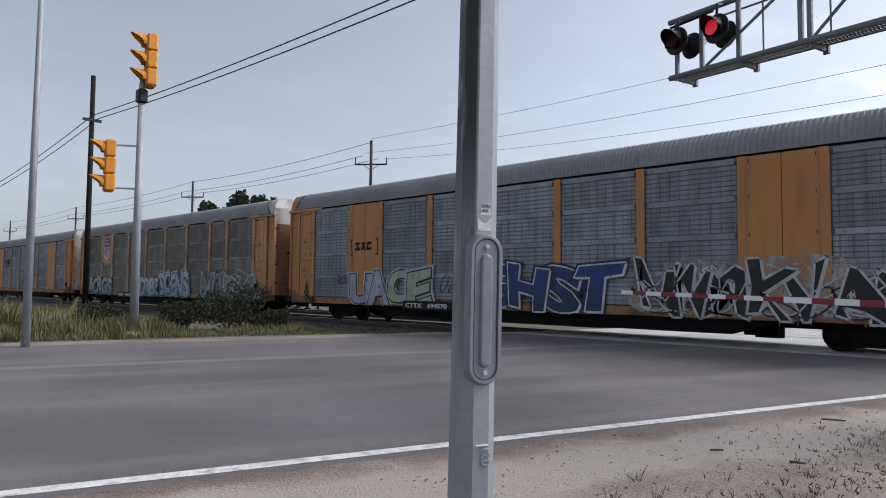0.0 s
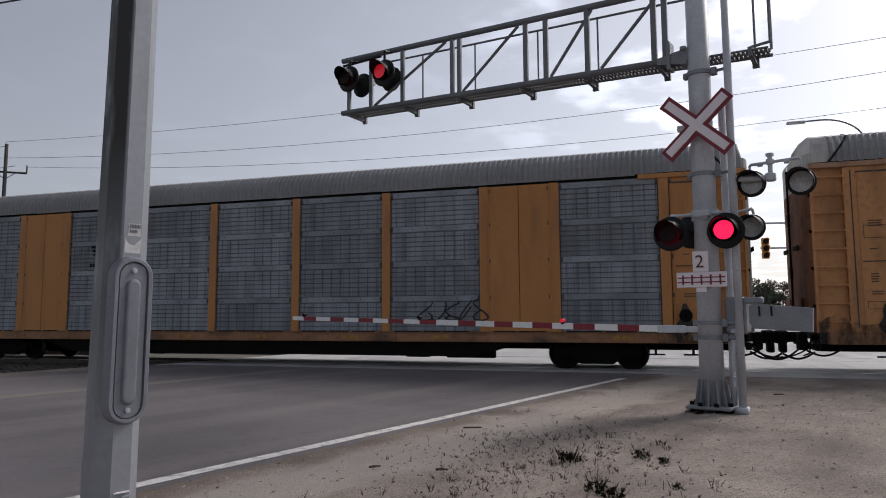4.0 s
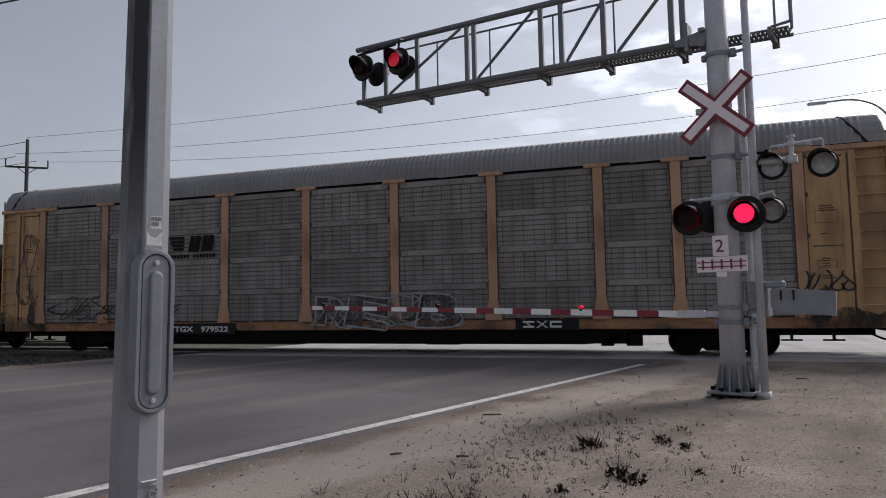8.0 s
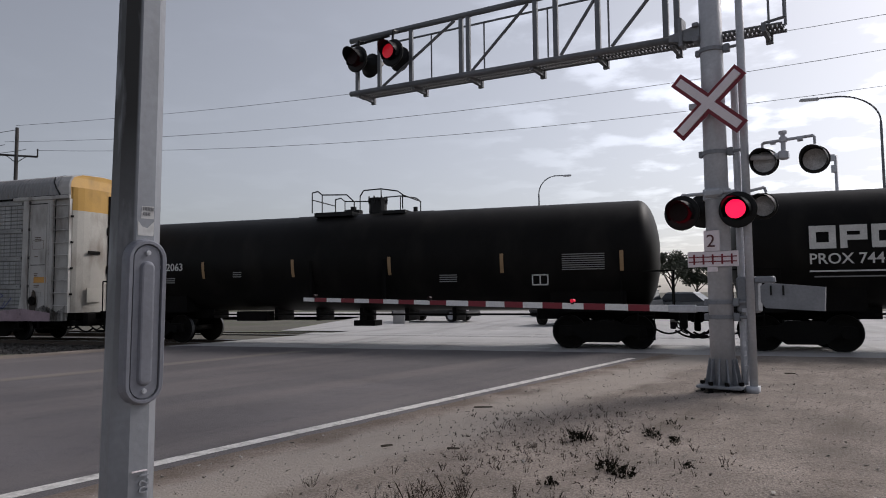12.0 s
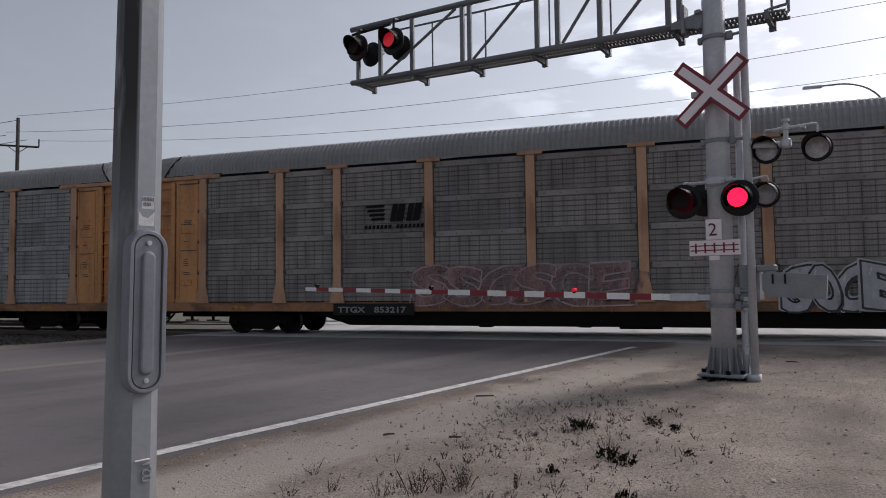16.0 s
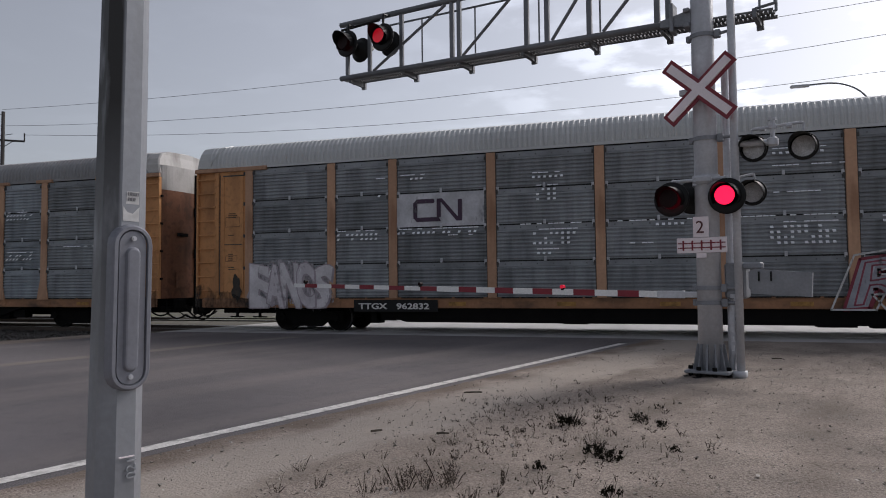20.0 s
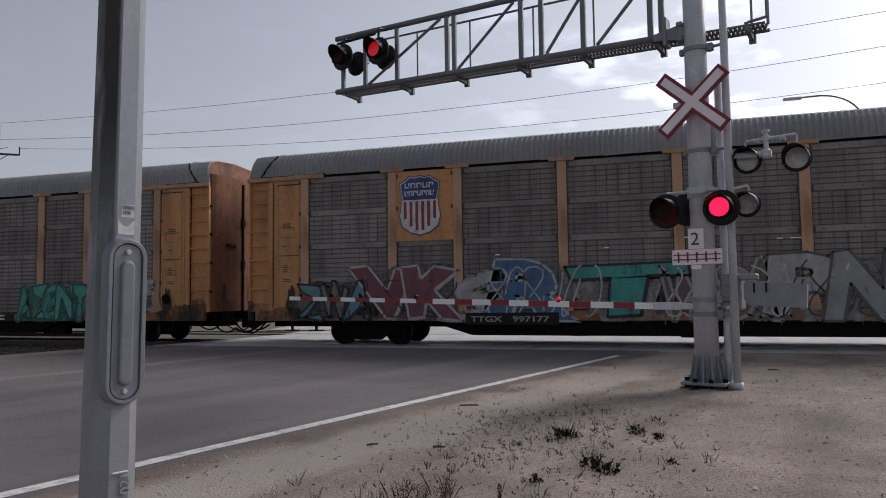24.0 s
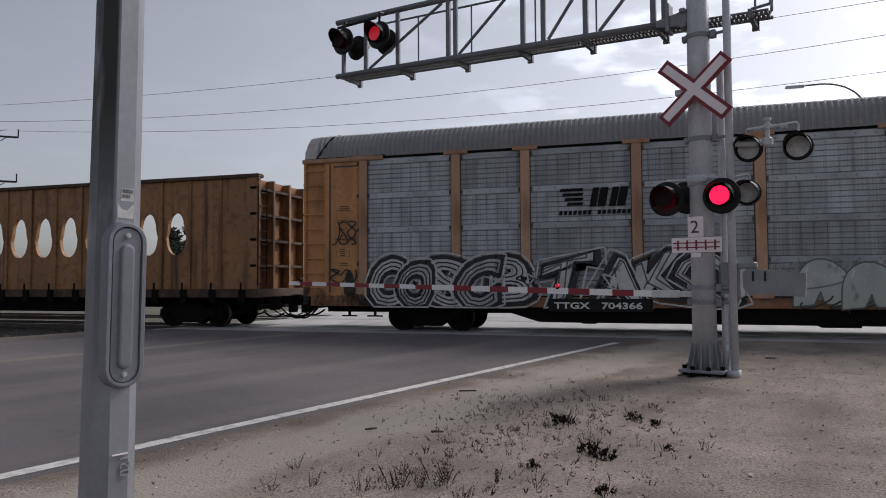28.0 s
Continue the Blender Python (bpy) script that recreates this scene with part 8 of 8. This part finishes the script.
for dy, z0, z1, zl in ((0, 13.2, 14.4, 13.1), (-0.8, 11.9, 12.75, 11.9), (0.8, 11.9, 11.2, 11.9)):
    if dy > 0:
        wire((-41.0, 35.4, 11.75), (20.5, 34.9, 11.5), 1.35)
    else:
        wire((-42.0, 34.6 + dy, z0 + 0.2), (20.5, 34.6 + dy, z1 + 0.3), 0.95 if dy == 0 else 1.4)
    for xa, xb in ((-42, -73.2), (-73.2, -112), (-112, -149)):
        wire((xa, 34.6 + dy, zl), (xb, 34.6 + dy, zl), 0.35, 0.022)
for dy, dz in ((0.0, 0.0), (0.35, -0.12)):
    wire((-42.6, 13.8 + dy, 11.45 + dz), (24, 13.6 + dy, 11.6 + dz), 1.0, 0.028, 24)
    wire((-42.6, 13.8 + dy, 11.45 + dz), (-120, 13.6 + dy, 11.4 + dz), 2.4, 0.028, 24)

# ---- beyond the tracks: street lamps, signals, vehicles ----
def street_lamp(x, y, h, reach, side):
    p = thing("street_lamp", (x, y, 0), "tall curved-arm street lamp with flat head", "street lamp", "street lamps")
    mb = MB()
    mb.tube((0, 0, -0.1), (0, 0, h - 1.3), 0.085, 10, r2=0.055)
    pts = [(side * reach * 0.55 * (1 - math.cos(a)), 0, h - 1.3 + 1.3 * math.sin(a)) for a in [math.pi / 2 * i / 14 for i in range(15)]]
    mb.path(pts + [(side * reach * 0.8, 0, h - 0.02)], 0.04, 8)
    part("pole", mb, M_TRUSS, p, "curved tapering pole")
    mb = MB()
    mb.box((side * reach * 0.75, -0.12, h - 0.1), (side * reach, 0.12, h + 0.02), 0, 0.03)
    part("lamp_head", mb, M_GALV, p, "flat lamp head")


street_lamp(9.75, 35.27, 10.55, 3.3, -1)
street_lamp(-8.48, 49.28, 10.1, 2.4, 1)


def signal_pole(x, y, h, arms, heads, extra=()):
    p = thing("traffic_signal", (x, y, 0), "grey pole with mast arm and traffic signals", "traffic signal", "far traffic signals")
    mb = MB()
    mb.tube((0, 0, -0.1), (0, 0, h), 0.09, 10, r2=0.07)
    part("pole", mb, M_GALV, p, "", True)
    for z, x1 in arms:
        mb = MB()
        mb.tube((0, 0, z), (x1, 0, z + 0.04), 0.045, 8)
        part("mast_arm", mb, M_GALV, p)
    for hx, hy, z, rz, lit, hh, paint in heads:
        signal_head(p, hx, hy, z, rz, lit, hh, paint)
    for a, b, m in extra:
        mb = MB()
        mb.box(a, b, 0, 0.01)
        part("sign_plate", mb, m, p)
    return p


signal_pole(6.2, 32.42, 5.55, [(5.35, -1.5), (5.45, -0.2)], [(-0.1, -0.25, 3.4, 8, 0, 1.12, None), (0.38, 0.2, 3.05, 75, None, 1.0, None)],
            [((-0.14, -0.2, 2.05), (0.28, -0.17, 2.55), mat("street_sign_green", (0.02, 0.11, 0.07), 0.5, var=0.1))])
signal_pole(7.81, 35.14, 7.75, [(4.48, -2.8)], [(-2.6, -0.15, 4.0, 8, None, 1.0, None)],
            [((-0.2, -0.12, 6.95), (-0.02, 0.05, 7.3), M_GALV), ((-0.28, -0.12, 7.5), (-0.05, 0.1, 7.8), M_GALV)])
signal_pole(11.39, 53.8, 5.9, [(5.4, -1.6), (3.0, -2.2)], [(0.5, 0, 2.9, 60, None, 1.0, None)])
signal_pole(-3.6, 38.3, 5.4, [(4.5, 2.8)], [(2.73, -0.3, 3.95, 5, 0, 1.08, M_BLACK)])
signal_pole(-6.11, 35.5, 5.6, [(5.1, 0.9)], [(0.7, 0, 4.5, 175, None, 1.12, None)])
# walk-signal post near the tracks
signal_pole(8.1, 34.0, 2.6, [(2.4, -0.3)], [])


def vehicle(x, y, rz, kind, paint, label):
    """A parked vehicle that faces local -y: body, cabin, glass, lamps, four wheels."""
    v = thing("car" if kind != "pickup" else "pickup_truck", (x, y, 0), label, "car" if kind != "pickup" else "truck", "waiting vehicles", rz)
    L, W, H = {"pickup": (5.6, 1.95, 1.85), "suv": (4.7, 1.88, 1.75), "hatch": (4.2, 1.76, 1.5)}[kind]
    base = 0.32 if kind != "pickup" else 0.45
    belt = {"pickup": 1.15, "suv": 1.05, "hatch": 0.92}[kind]
    mb = MB()
    prof = [(-L / 2, base), (-L / 2 - 0.02, base + 0.35), (-L / 2 + 0.08, belt - 0.12), (-L / 2 + 1.1, belt), (L / 2 - 0.1, belt), (L / 2, belt - 0.2), (L / 2, base)]
    rings = []
    for xx, inset in ((-W / 2, 0.08), (-W / 2 + 0.08, 0.0), (W / 2 - 0.08, 0.0), (W / 2, 0.08)):
        rings.append([(xx, yy * (1 - inset * 0.15), zz + (inset * 0.3 if zz < belt - 0.3 else -inset * 0.3)) for yy, zz in prof])
    mb.loft(rings)
    part("body", mb, M_CARS[paint], v)
    cab0, cab1 = (-L / 2 + 1.5, -L / 2 + 3.6) if kind == "pickup" else (-L / 2 + 1.15, L / 2 - 0.25)
    mb = MB()
    rings = []
    for t, ins, dz in ((0, 0.04, 0), (0.85, 0.16, 0), (1, 0.26, 0)):
        zz = belt + (H - belt) * t
        y0, y1 = cab0 + 0.75 * t, cab1 - (0.25 if kind != "hatch" else 0.5) * t
        rings.append([(-W / 2 + ins, y0, zz), (W / 2 - ins, y0, zz), (W / 2 - ins, y1, zz), (-W / 2 + ins, y1, zz)])
    mb.loft(rings[:2], 1)
    mb.loft(rings[1:], 0)
    part("cabin", mb, [M_CARS[paint], M_GLASS], v, "glazed cabin")
    for s in (-1, 1):
        mb = MB()
        mb.box((s * W * 0.3, -L / 2 - 0.03, base + 0.3), (s * W * 0.47, -L / 2 + 0.1, base + 0.48), 0, 0.02)
        part("headlight", mb, M_SIGNWHITE, v, "clear headlight")
        for yy in (-L * 0.31, L * 0.30):
            mb = MB()
            r = 0.33 if kind != "pickup" else 0.39
            mb.tube((s * (W / 2 - 0.22), yy, r), (s * (W / 2 + 0.01), yy, r), r, 18, 0)
            mb.tube((s * (W / 2 + 0.01), yy, r), (s * (W / 2 + 0.02), yy, r), r * 0.6, 14, 1)
            part("wheel", mb, [M_TYRE, M_GALV], v)
    mb = MB()
    mb.box((-W * 0.46, -L / 2 - 0.06, base - 0.02), (W * 0.46, -L / 2 + 0.1, base + 0.18), 0, 0.03)
    mb.box((-W * 0.25, -L / 2 - 0.04, base + 0.3), (W * 0.25, -L / 2 + 0.05, base + 0.5), 0, 0.02)
    part("bumper", mb, M_BLACK, v, "dark front bumper and grille")
    return v


vehicle(-4.2, 34.0, -18, "pickup", "dark", "dark pickup truck waiting beyond the tracks")
vehicle(-1.6, 41.5, -18, "suv", "grey", "grey sport utility car waiting in line")
vehicle(1.75, 44.5, 70, "hatch", "grey", "small grey hatchback on the cross road")
vehicle(-6.9, 46.5, -18, "suv", "white", "white car waiting beyond the tracks")
vehicle(-12.2, 36.2, 80, "suv", "dark", "dark car turning beyond the tracks")
vehicle(-16.5, 50.0, 90, "suv", "tan", "tan car on the cross road")
vehicle(-5.2, 55.0, -18, "pickup", "white", "white pickup truck further back")

cb = thing("concrete_block", (-13.3, 33.7, 0), "small pale concrete block on the far verge", "block")
mb = MB()
mb.box((-0.35, -0.3, -0.05), (0.35, 0.3, 0.65), 0, 0.04)
part("block", mb, M_CONCRETE, cb)
mb = MB()
mb.box((-0.38, -0.33, 0.65), (0.38, 0.33, 0.7), 0, 0.02)
part("lid", mb, M_CONCRETE, cb)


# ---- plants ----
def blades(mb, rng, x, y, z, n, h, spread, lean=0.5, w=0.012, branch=0):
    """A tuft of thin tapered blades, some with side twigs."""
    for _ in range(n):
        a = rng.uniform(0, 6.28)
        r = spread * rng.random()
        bx, by = x + r * math.cos(a), y + r * math.sin(a)
        hh = h * rng.uniform(0.5, 1.1)
        lx, ly = math.cos(a) * lean * hh * rng.random(), math.sin(a) * lean * hh * rng.random()
        t = rng.uniform(0, 6.28)
        dx, dy = math.cos(t) * w, math.sin(t) * w
        mb.face([(bx - dx, by - dy, z), (bx + dx, by + dy, z), (bx + lx * 0.5 + dx * 0.7, by + ly * 0.5 + dy * 0.7, z + hh * 0.6), (bx + lx, by + ly, z + hh)])
        for _ in range(branch):
            q = rng.uniform(0.3, 0.95)
            px, py, pz = bx + lx * q, by + ly * q, z + hh * q
            b = rng.uniform(0, 6.28)
            s = hh * rng.uniform(0.1, 0.22)
            ex, ey, ez = px + math.cos(b) * s, py + math.sin(b) * s, pz + s * rng.uniform(0.2, 1)
            mb.face([(px - w * 0.4, py, pz), (px + w * 0.4, py, pz), (ex, ey, ez)])
            mb.face([(ex - w, ey, ez - w), (ex + w, ey, ez), (ex, ey + w, ez + w * 1.5)])


def leafy(mb, rng, c, rx, ry, rz, n, s, mi=0):
    for _ in range(n):
        d = Vector((rng.gauss(0, 1), rng.gauss(0, 1), rng.gauss(0, 1))).normalized() * rng.random() ** 0.4
        p = Vector((c[0] + d.x * rx, c[1] + d.y * ry, c[2] + d.z * rz))
        u = Vector((rng.uniform(-1, 1), rng.uniform(-1, 1), rng.uniform(-1, 1))).normalized() * s * rng.uniform(0.6, 1.3)
        v = u.orthogonal().normalized() * s * rng.uniform(0.4, 0.8)
        mb.face([p - u, p + v, p + u, p - v], mi)


rng = random.Random(11)
# x, y, height, blades, spread, side twigs
BIG = [(-0.88, 6.96, 0.13, 170, 0.09, 0), (-1.02, 6.79, 0.10, 22, 0.06, 1), (-0.51, 5.85, 0.10, 130, 0.10, 0), (-0.39, 5.76, 0.08, 120, 0.09, 0), (-0.57, 6.24, 0.11, 26, 0.07, 2), (-0.20, 7.45, 0.09, 90, 0.08, 0), (0.02, 7.2, 0.07, 60, 0.06, 0),
       (-0.91, 5.29, 0.06, 50, 0.05, 0), (-0.82, 4.92, 0.07, 24, 0.07, 1), (-1.79, 5.91, 0.10, 20, 0.04, 1), (-1.60, 5.37, 0.05, 14, 0.06, 1), (-2.71, 4.79, 0.13, 20, 0.04, 1), (-0.34, 4.85, 0.08, 60, 0.07, 0),
       (-1.73, 4.60, 0.27, 7, 0.05, 5), (-1.74, 4.52, 0.18, 18, 0.06, 4), (-1.60, 4.60, 0.20, 16, 0.05, 4), (-1.46, 4.62, 0.20, 20, 0.06, 4), (-1.44, 4.72, 0.24, 10, 0.04, 5), (-1.09, 4.80, 0.18, 4, 0.015, 3),
       (-1.97, 4.40, 0.12, 40, 0.10, 1), (-1.92, 4.62, 0.09, 30, 0.08, 2), (-2.61, 4.27, 0.13, 16, 0.05, 2), (-2.36, 4.42, 0.12, 18, 0.05, 2), (-1.25, 4.42, 0.09, 40, 0.10, 1), (-1.30, 6.5, 0.09, 14, 0.05, 2), (-1.2, 5.9, 0.10, 10, 0.04, 2), (0.1, 6.1, 0.06, 30, 0.05, 0), (0.0, 8.1, 0.06, 18, 0.04, 0)]
for x, y, h, n, sp, br in BIG:
    mb = MB()
    x += 0.05
    if br == 0:
        h, sp = h * 1.1, sp * 1.2
        # a low dark cushion of small leaves with a few stalks
        for _ in range(n // 6):
            q = rng.uniform(0, 6.28)
            d = sp * rng.random() ** 0.6
            leafy(mb, rng, (d * math.cos(q), d * math.sin(q), h * rng.uniform(0.12, 0.85) * (1.15 - d / sp * 0.6)), 0.024, 0.024, 0.02, 9, 0.012)
        blades(mb, rng, 0, 0, 0, n // 4, h * 1.2, sp, 0.8, 0.003, 1)
    else:
        blades(mb, rng, 0, 0, 0, n // 4 + 2, h, sp, 0.6, 0.002, 2 * br + 4)
        blades(mb, rng, 0, 0, 0, n // 2, h * 0.4, sp * 1.4, 1.2, 0.0026, 4)
        if h > 0.15:
            leafy(mb, rng, (0, 0, h * 0.35), sp * 1.3, sp * 1.3, h * 0.32, 110, 0.0065)
    w = thing("weed_clump", (x, y, max(0.006, ground_z(x, y) + 0.025)), "dark dry weed clump on sandy gravel", "weed", "weeds on the shoulder")
    part("leaves", mb, M_LEAF if br == 0 else M_DRY, w)
mb = MB()
for _ in range(420):
    x, y = rng.gauss(-1.15, 0.75), rng.gauss(6.9, 1.3)
    if x - road_x(EDGE, y) < 0.9 or y < 3.8:
        continue
    blades(mb, rng, x, y, ground_z(x, y) + 0.02, rng.randrange(2, 6), rng.uniform(0.02, 0.085), 0.02, 1.0, 0.0035, rng.choice((0, 1, 2)))
for _ in range(160):
    x, y = rng.uniform(-4, 4), rng.uniform(4, 12)
    if x - road_x(EDGE, y) > 0.8:
        blades(mb, rng, x, y, ground_z(x, y) + 0.02, 3, rng.uniform(0.015, 0.04), 0.02, 1.0, 0.003)
for _ in range(420):
    x, y = rng.gauss(-0.95, 0.7), rng.gauss(6.7, 1.3)
    if x - road_x(EDGE, y) > 0.9 and y > 3.8:
        leafy(mb, rng, (x, y, ground_z(x, y) + 0.035), 0.03, 0.03, 0.008, rng.randrange(1, 5), rng.uniform(0.006, 0.013))
ob = new("sparse_weeds", mb.mesh("sparse_weeds", M_DRY))
tagged(ob, "sparse dry stalks over the sandy shoulder", "weeds", kind="stuff")
# loose stones on the shoulder
mb = MB()
for _ in range(8000):
    x, y = rng.uniform(-4.2, 7), 3.4 + 12 * rng.random() ** 1.4
    if x - road_x(EDGE, y) < 0.25:
        continue
    s = rng.choice((0.006, 0.007, 0.008, 0.009, 0.010, 0.012, 0.014, 0.019)) * rng.uniform(0.8, 1.3)
    tone = rng.choice((0, 0, 0, 0, 0, 0, 1, 2, 2, 2))
    p = [Vector((rng.uniform(-1, 1), rng.uniform(-1, 1), rng.uniform(-0.3, 0.8))).normalized() * s for _ in range(4)]
    c = Vector((x, y, ground_z(x, y) + 0.033 + s * 0.2))
    for t in ((0, 1, 2), (0, 2, 3), (0, 3, 1), (1, 3, 2)):
        mb.face([c + p[q] for q in t], tone)
ob = new("loose_gravel", mb.mesh("loose_gravel", [mat("pebble_grey", (0.26, 0.235, 0.21), 0.9, var=0.3, scale=9), mat("pebble_dark", (0.12, 0.11, 0.10), 0.9, var=0.3, scale=9), mat("pebble_pale", (0.40, 0.37, 0.34), 0.9, var=0.2, scale=9)]))
tagged(ob, "loose small stones on the shoulder", "gravel", kind="stuff")
for x, y, l, a in ((-2.28, 8.69, 0.24, 20), (1.95, 12.1, 0.2, 70), (2.1, 13.4, 0.18, 10), (-1.93, 6.22, 0.12, 10), (-2.6, 6.2, 0.12, 40)):
    s = thing("stick", (x, y, ground_z(x, y) + 0.04), "short dark broken stick on gravel", "stick", "bits on the shoulder", a)
    mb = MB()
    mb.loft([[(-l / 2, 0.0, 0), (-l / 2, 0.012, 0.01), (-l / 2, 0.0, 0.02)], [(0, -0.010, 0.002), (0, 0.014, 0.008), (0, 0.0, 0.022)], [(l / 2, 0.01, 0), (l / 2, 0.02, 0.008), (l / 2, 0.012, 0.015)]])
    part("wood", mb, M_BARK, s)

# verge grass and bushes beyond the road
mb = MB()
for _ in range(5200):
    y = rng.uniform(-3, 13.4)
    e = 1.0 + abs(rng.gauss(0, 1.6))
    x = road_x(FAR, y) - e
    tall = 0.16 + 1.1 * max(0, noise.noise((x * 0.35, y * 0.35, 2)) + 0.25) * (1.0 if e > 1.6 else 0.35)
    if y > 9.0:
        tall *= 0.3
    blades(mb, rng, x, y, ground_z(x, y) if x > -30 else -0.05, 4, tall, 0.10, 0.5, 0.016)
for _ in range(1500):
    x, y = rng.uniform(-60, -24), rng.uniform(8, 12.8)
    blades(mb, rng, x, y, -0.2, 3, rng.uniform(0.2, 0.6), 0.15, 0.5, 0.03)
ob = new("verge_grass", mb.mesh("verge_grass", M_GRASS))
tagged(ob, "rough yellow-green grass along the verge", "grass", kind="stuff")


def bush(x, y, r, h, seed):
    q = random.Random(seed)
    b = thing("bush", (x, y, ground_z(x, y) if x > -30 else -0.1), "dense dark green bush beside the road", "bush", "bushes on the verge")
    mb = MB()
    for i in range(14):
        a, rr = q.uniform(0, 6.28), r * q.uniform(0.1, 0.75)
        leafy(mb, q, (rr * math.cos(a), rr * math.sin(a), h * q.uniform(0.2, 0.75)), r * 0.42, r * 0.42, h * 0.26, 300, 0.045)
    part("foliage", mb, M_BUSH, b)
    mb = MB()
    for i in range(7):
        a = q.uniform(0, 6.28)
        mb.tube((0, 0, -0.05), (r * 0.6 * math.cos(a), r * 0.6 * math.sin(a), h * 0.7), 0.02, 5, r2=0.008)
    part("stems", mb, M_BARK, b)


bush(-19.9, 10.6, 1.25, 1.6, 1)
bush(-21.4, 9.7, 0.8, 0.95, 2)
bush(-18.7, 11.4, 0.7, 0.7, 3)
bush(-23.5, 8.0, 1.0, 1.0, 4)


def tree(x, y, h, w, seed, kind="broad"):
    q = random.Random(seed)
    t = thing("tree" if kind == "broad" else "conifer", (x, y, -0.1), "leafy dark tree in the distance" if kind == "broad" else "dark pointed conifer in the distance", "tree", "distant trees")
    mb = MB()
    mb.tube((0, 0, 0), (0, 0, h * 0.55), h * 0.028, 8, r2=h * 0.014)
    tips = []
    if kind == "broad":
        for i in range(9):
            a, z0 = q.uniform(0, 6.28), h * q.uniform(0.22, 0.5)
            e = (w * 0.36 * math.cos(a), w * 0.36 * math.sin(a), h * q.uniform(0.5, 0.86))
            mb.tube((0, 0, z0), e, h * 0.012, 6, r2=h * 0.004)
            tips.append(e)
        tips.append((0, 0, h * 0.88))
    else:
        mb.tube((0, 0, h * 0.5), (0, 0, h * 0.98), h * 0.014, 6, r2=0.01)
    part("trunk", mb, M_BARK, t)
    mb = MB()
    if kind == "broad":
        for e in tips:
            for _ in range(4):
                c = (e[0] + q.gauss(0, w * 0.09), e[1] + q.gauss(0, w * 0.09), e[2] + q.gauss(0, h * 0.05))
                leafy(mb, q, c, w * 0.15, w * 0.15, h * 0.085, 120, h * 0.022)
    else:
        for k in range(16):
            z = h * (0.08 + 0.9 * k / 16)
            r = w * 0.5 * (1 - k / 16.5) * q.uniform(0.8, 1.15)
            for j in range(9):
                a = q.uniform(0, 6.28)
                leafy(mb, q, (r * 0.6 * math.cos(a), r * 0.6 * math.sin(a), z - r * 0.1), r * 0.4, r * 0.4, h * 0.03, 12, h * 0.022)
    part("crown", mb, M_TREE, t)


tree(-72, 37.5, 11.2, 5.0, 1)
tree(-67, 37.0, 12.0, 4.6, 2)
tree(-62.5, 36.6, 11.2, 3.6, 3)
tree(-45, 59.5, 7.6, 5.5, 4)
tree(-38, 62, 7.4, 6, 5)
tree(-52, 66, 6.0, 6, 6)
for i, (x, h) in enumerate(((-13, 6.5), (-10.6, 7.2), (-7.5, 7.6), (-5.2, 8.6), (-1.9, 8.0), (1.2, 6.6), (4.0, 6.0), (7.5, 5.6), (11, 5.4), (14.5, 5.0), (17.5, 5.0), (22, 5.6), (25.5, 5.2), (29, 5.8), (34, 6))):
    tree(x, 83 + (i * 37 % 7), h, h * (0.85 if i not in (3, 4) else 0.55), 20 + i, "conifer" if i in (3, 4, 11) else "broad")
rngt = random.Random(9)
for i in range(26):
    x = -190 + i * 6.2 + rngt.uniform(-2, 2)
    tree(x, 100 + rngt.uniform(-8, 25), rngt.uniform(3.5, 6.0), rngt.uniform(4, 7), 60 + i)


# ---- all that moves ----
# the train runs at about 15.3 m/s with small changes of pace
DRIFT = [(0, -4.84), (1, -4.03), (2, -3.75), (3, -3.96), (6, -2.63), (7, -2.32), (8, -2.72), (9, -2.5), (10, -1.85), (10.5, -1.67), (11, -0.72), (11.5, -0.58), (12, 0.0),
         (15, 0.75), (16, 1.05), (17, 1.36), (18, 1.64), (19, 1.91), (20, 2.2), (21, 3.04), (24, 3.32), (25, 3.63), (26, 4.39), (27, 4.18), (28, 4.5)]


def train_place(t):
    a, b = next((p, q) for p, q in zip(DRIFT, DRIFT[1:]) if t <= q[0])
    extra = a[1] + (b[1] - a[1]) * (t - a[0]) / (b[0] - a[0])
    return 14.9987 * t - 0.0656 * t * t / 28 - 0.0142 * t ** 3 / 784 + extra


def motions():
    TIMES = [t for t, _ in DRIFT]
    for car, u in TRAIN:
        walk(car, [(t, pose(u + train_place(t), TRACK, 0)) for t in TIMES])

    # the flashers: each added disc turns its lit face to the road for half of every second
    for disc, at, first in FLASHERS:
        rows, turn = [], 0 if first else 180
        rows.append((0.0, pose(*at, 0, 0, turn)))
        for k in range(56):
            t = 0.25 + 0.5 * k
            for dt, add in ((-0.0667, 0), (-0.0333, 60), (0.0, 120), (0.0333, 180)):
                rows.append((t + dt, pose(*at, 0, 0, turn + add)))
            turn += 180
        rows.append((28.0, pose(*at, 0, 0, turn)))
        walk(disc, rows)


motions()
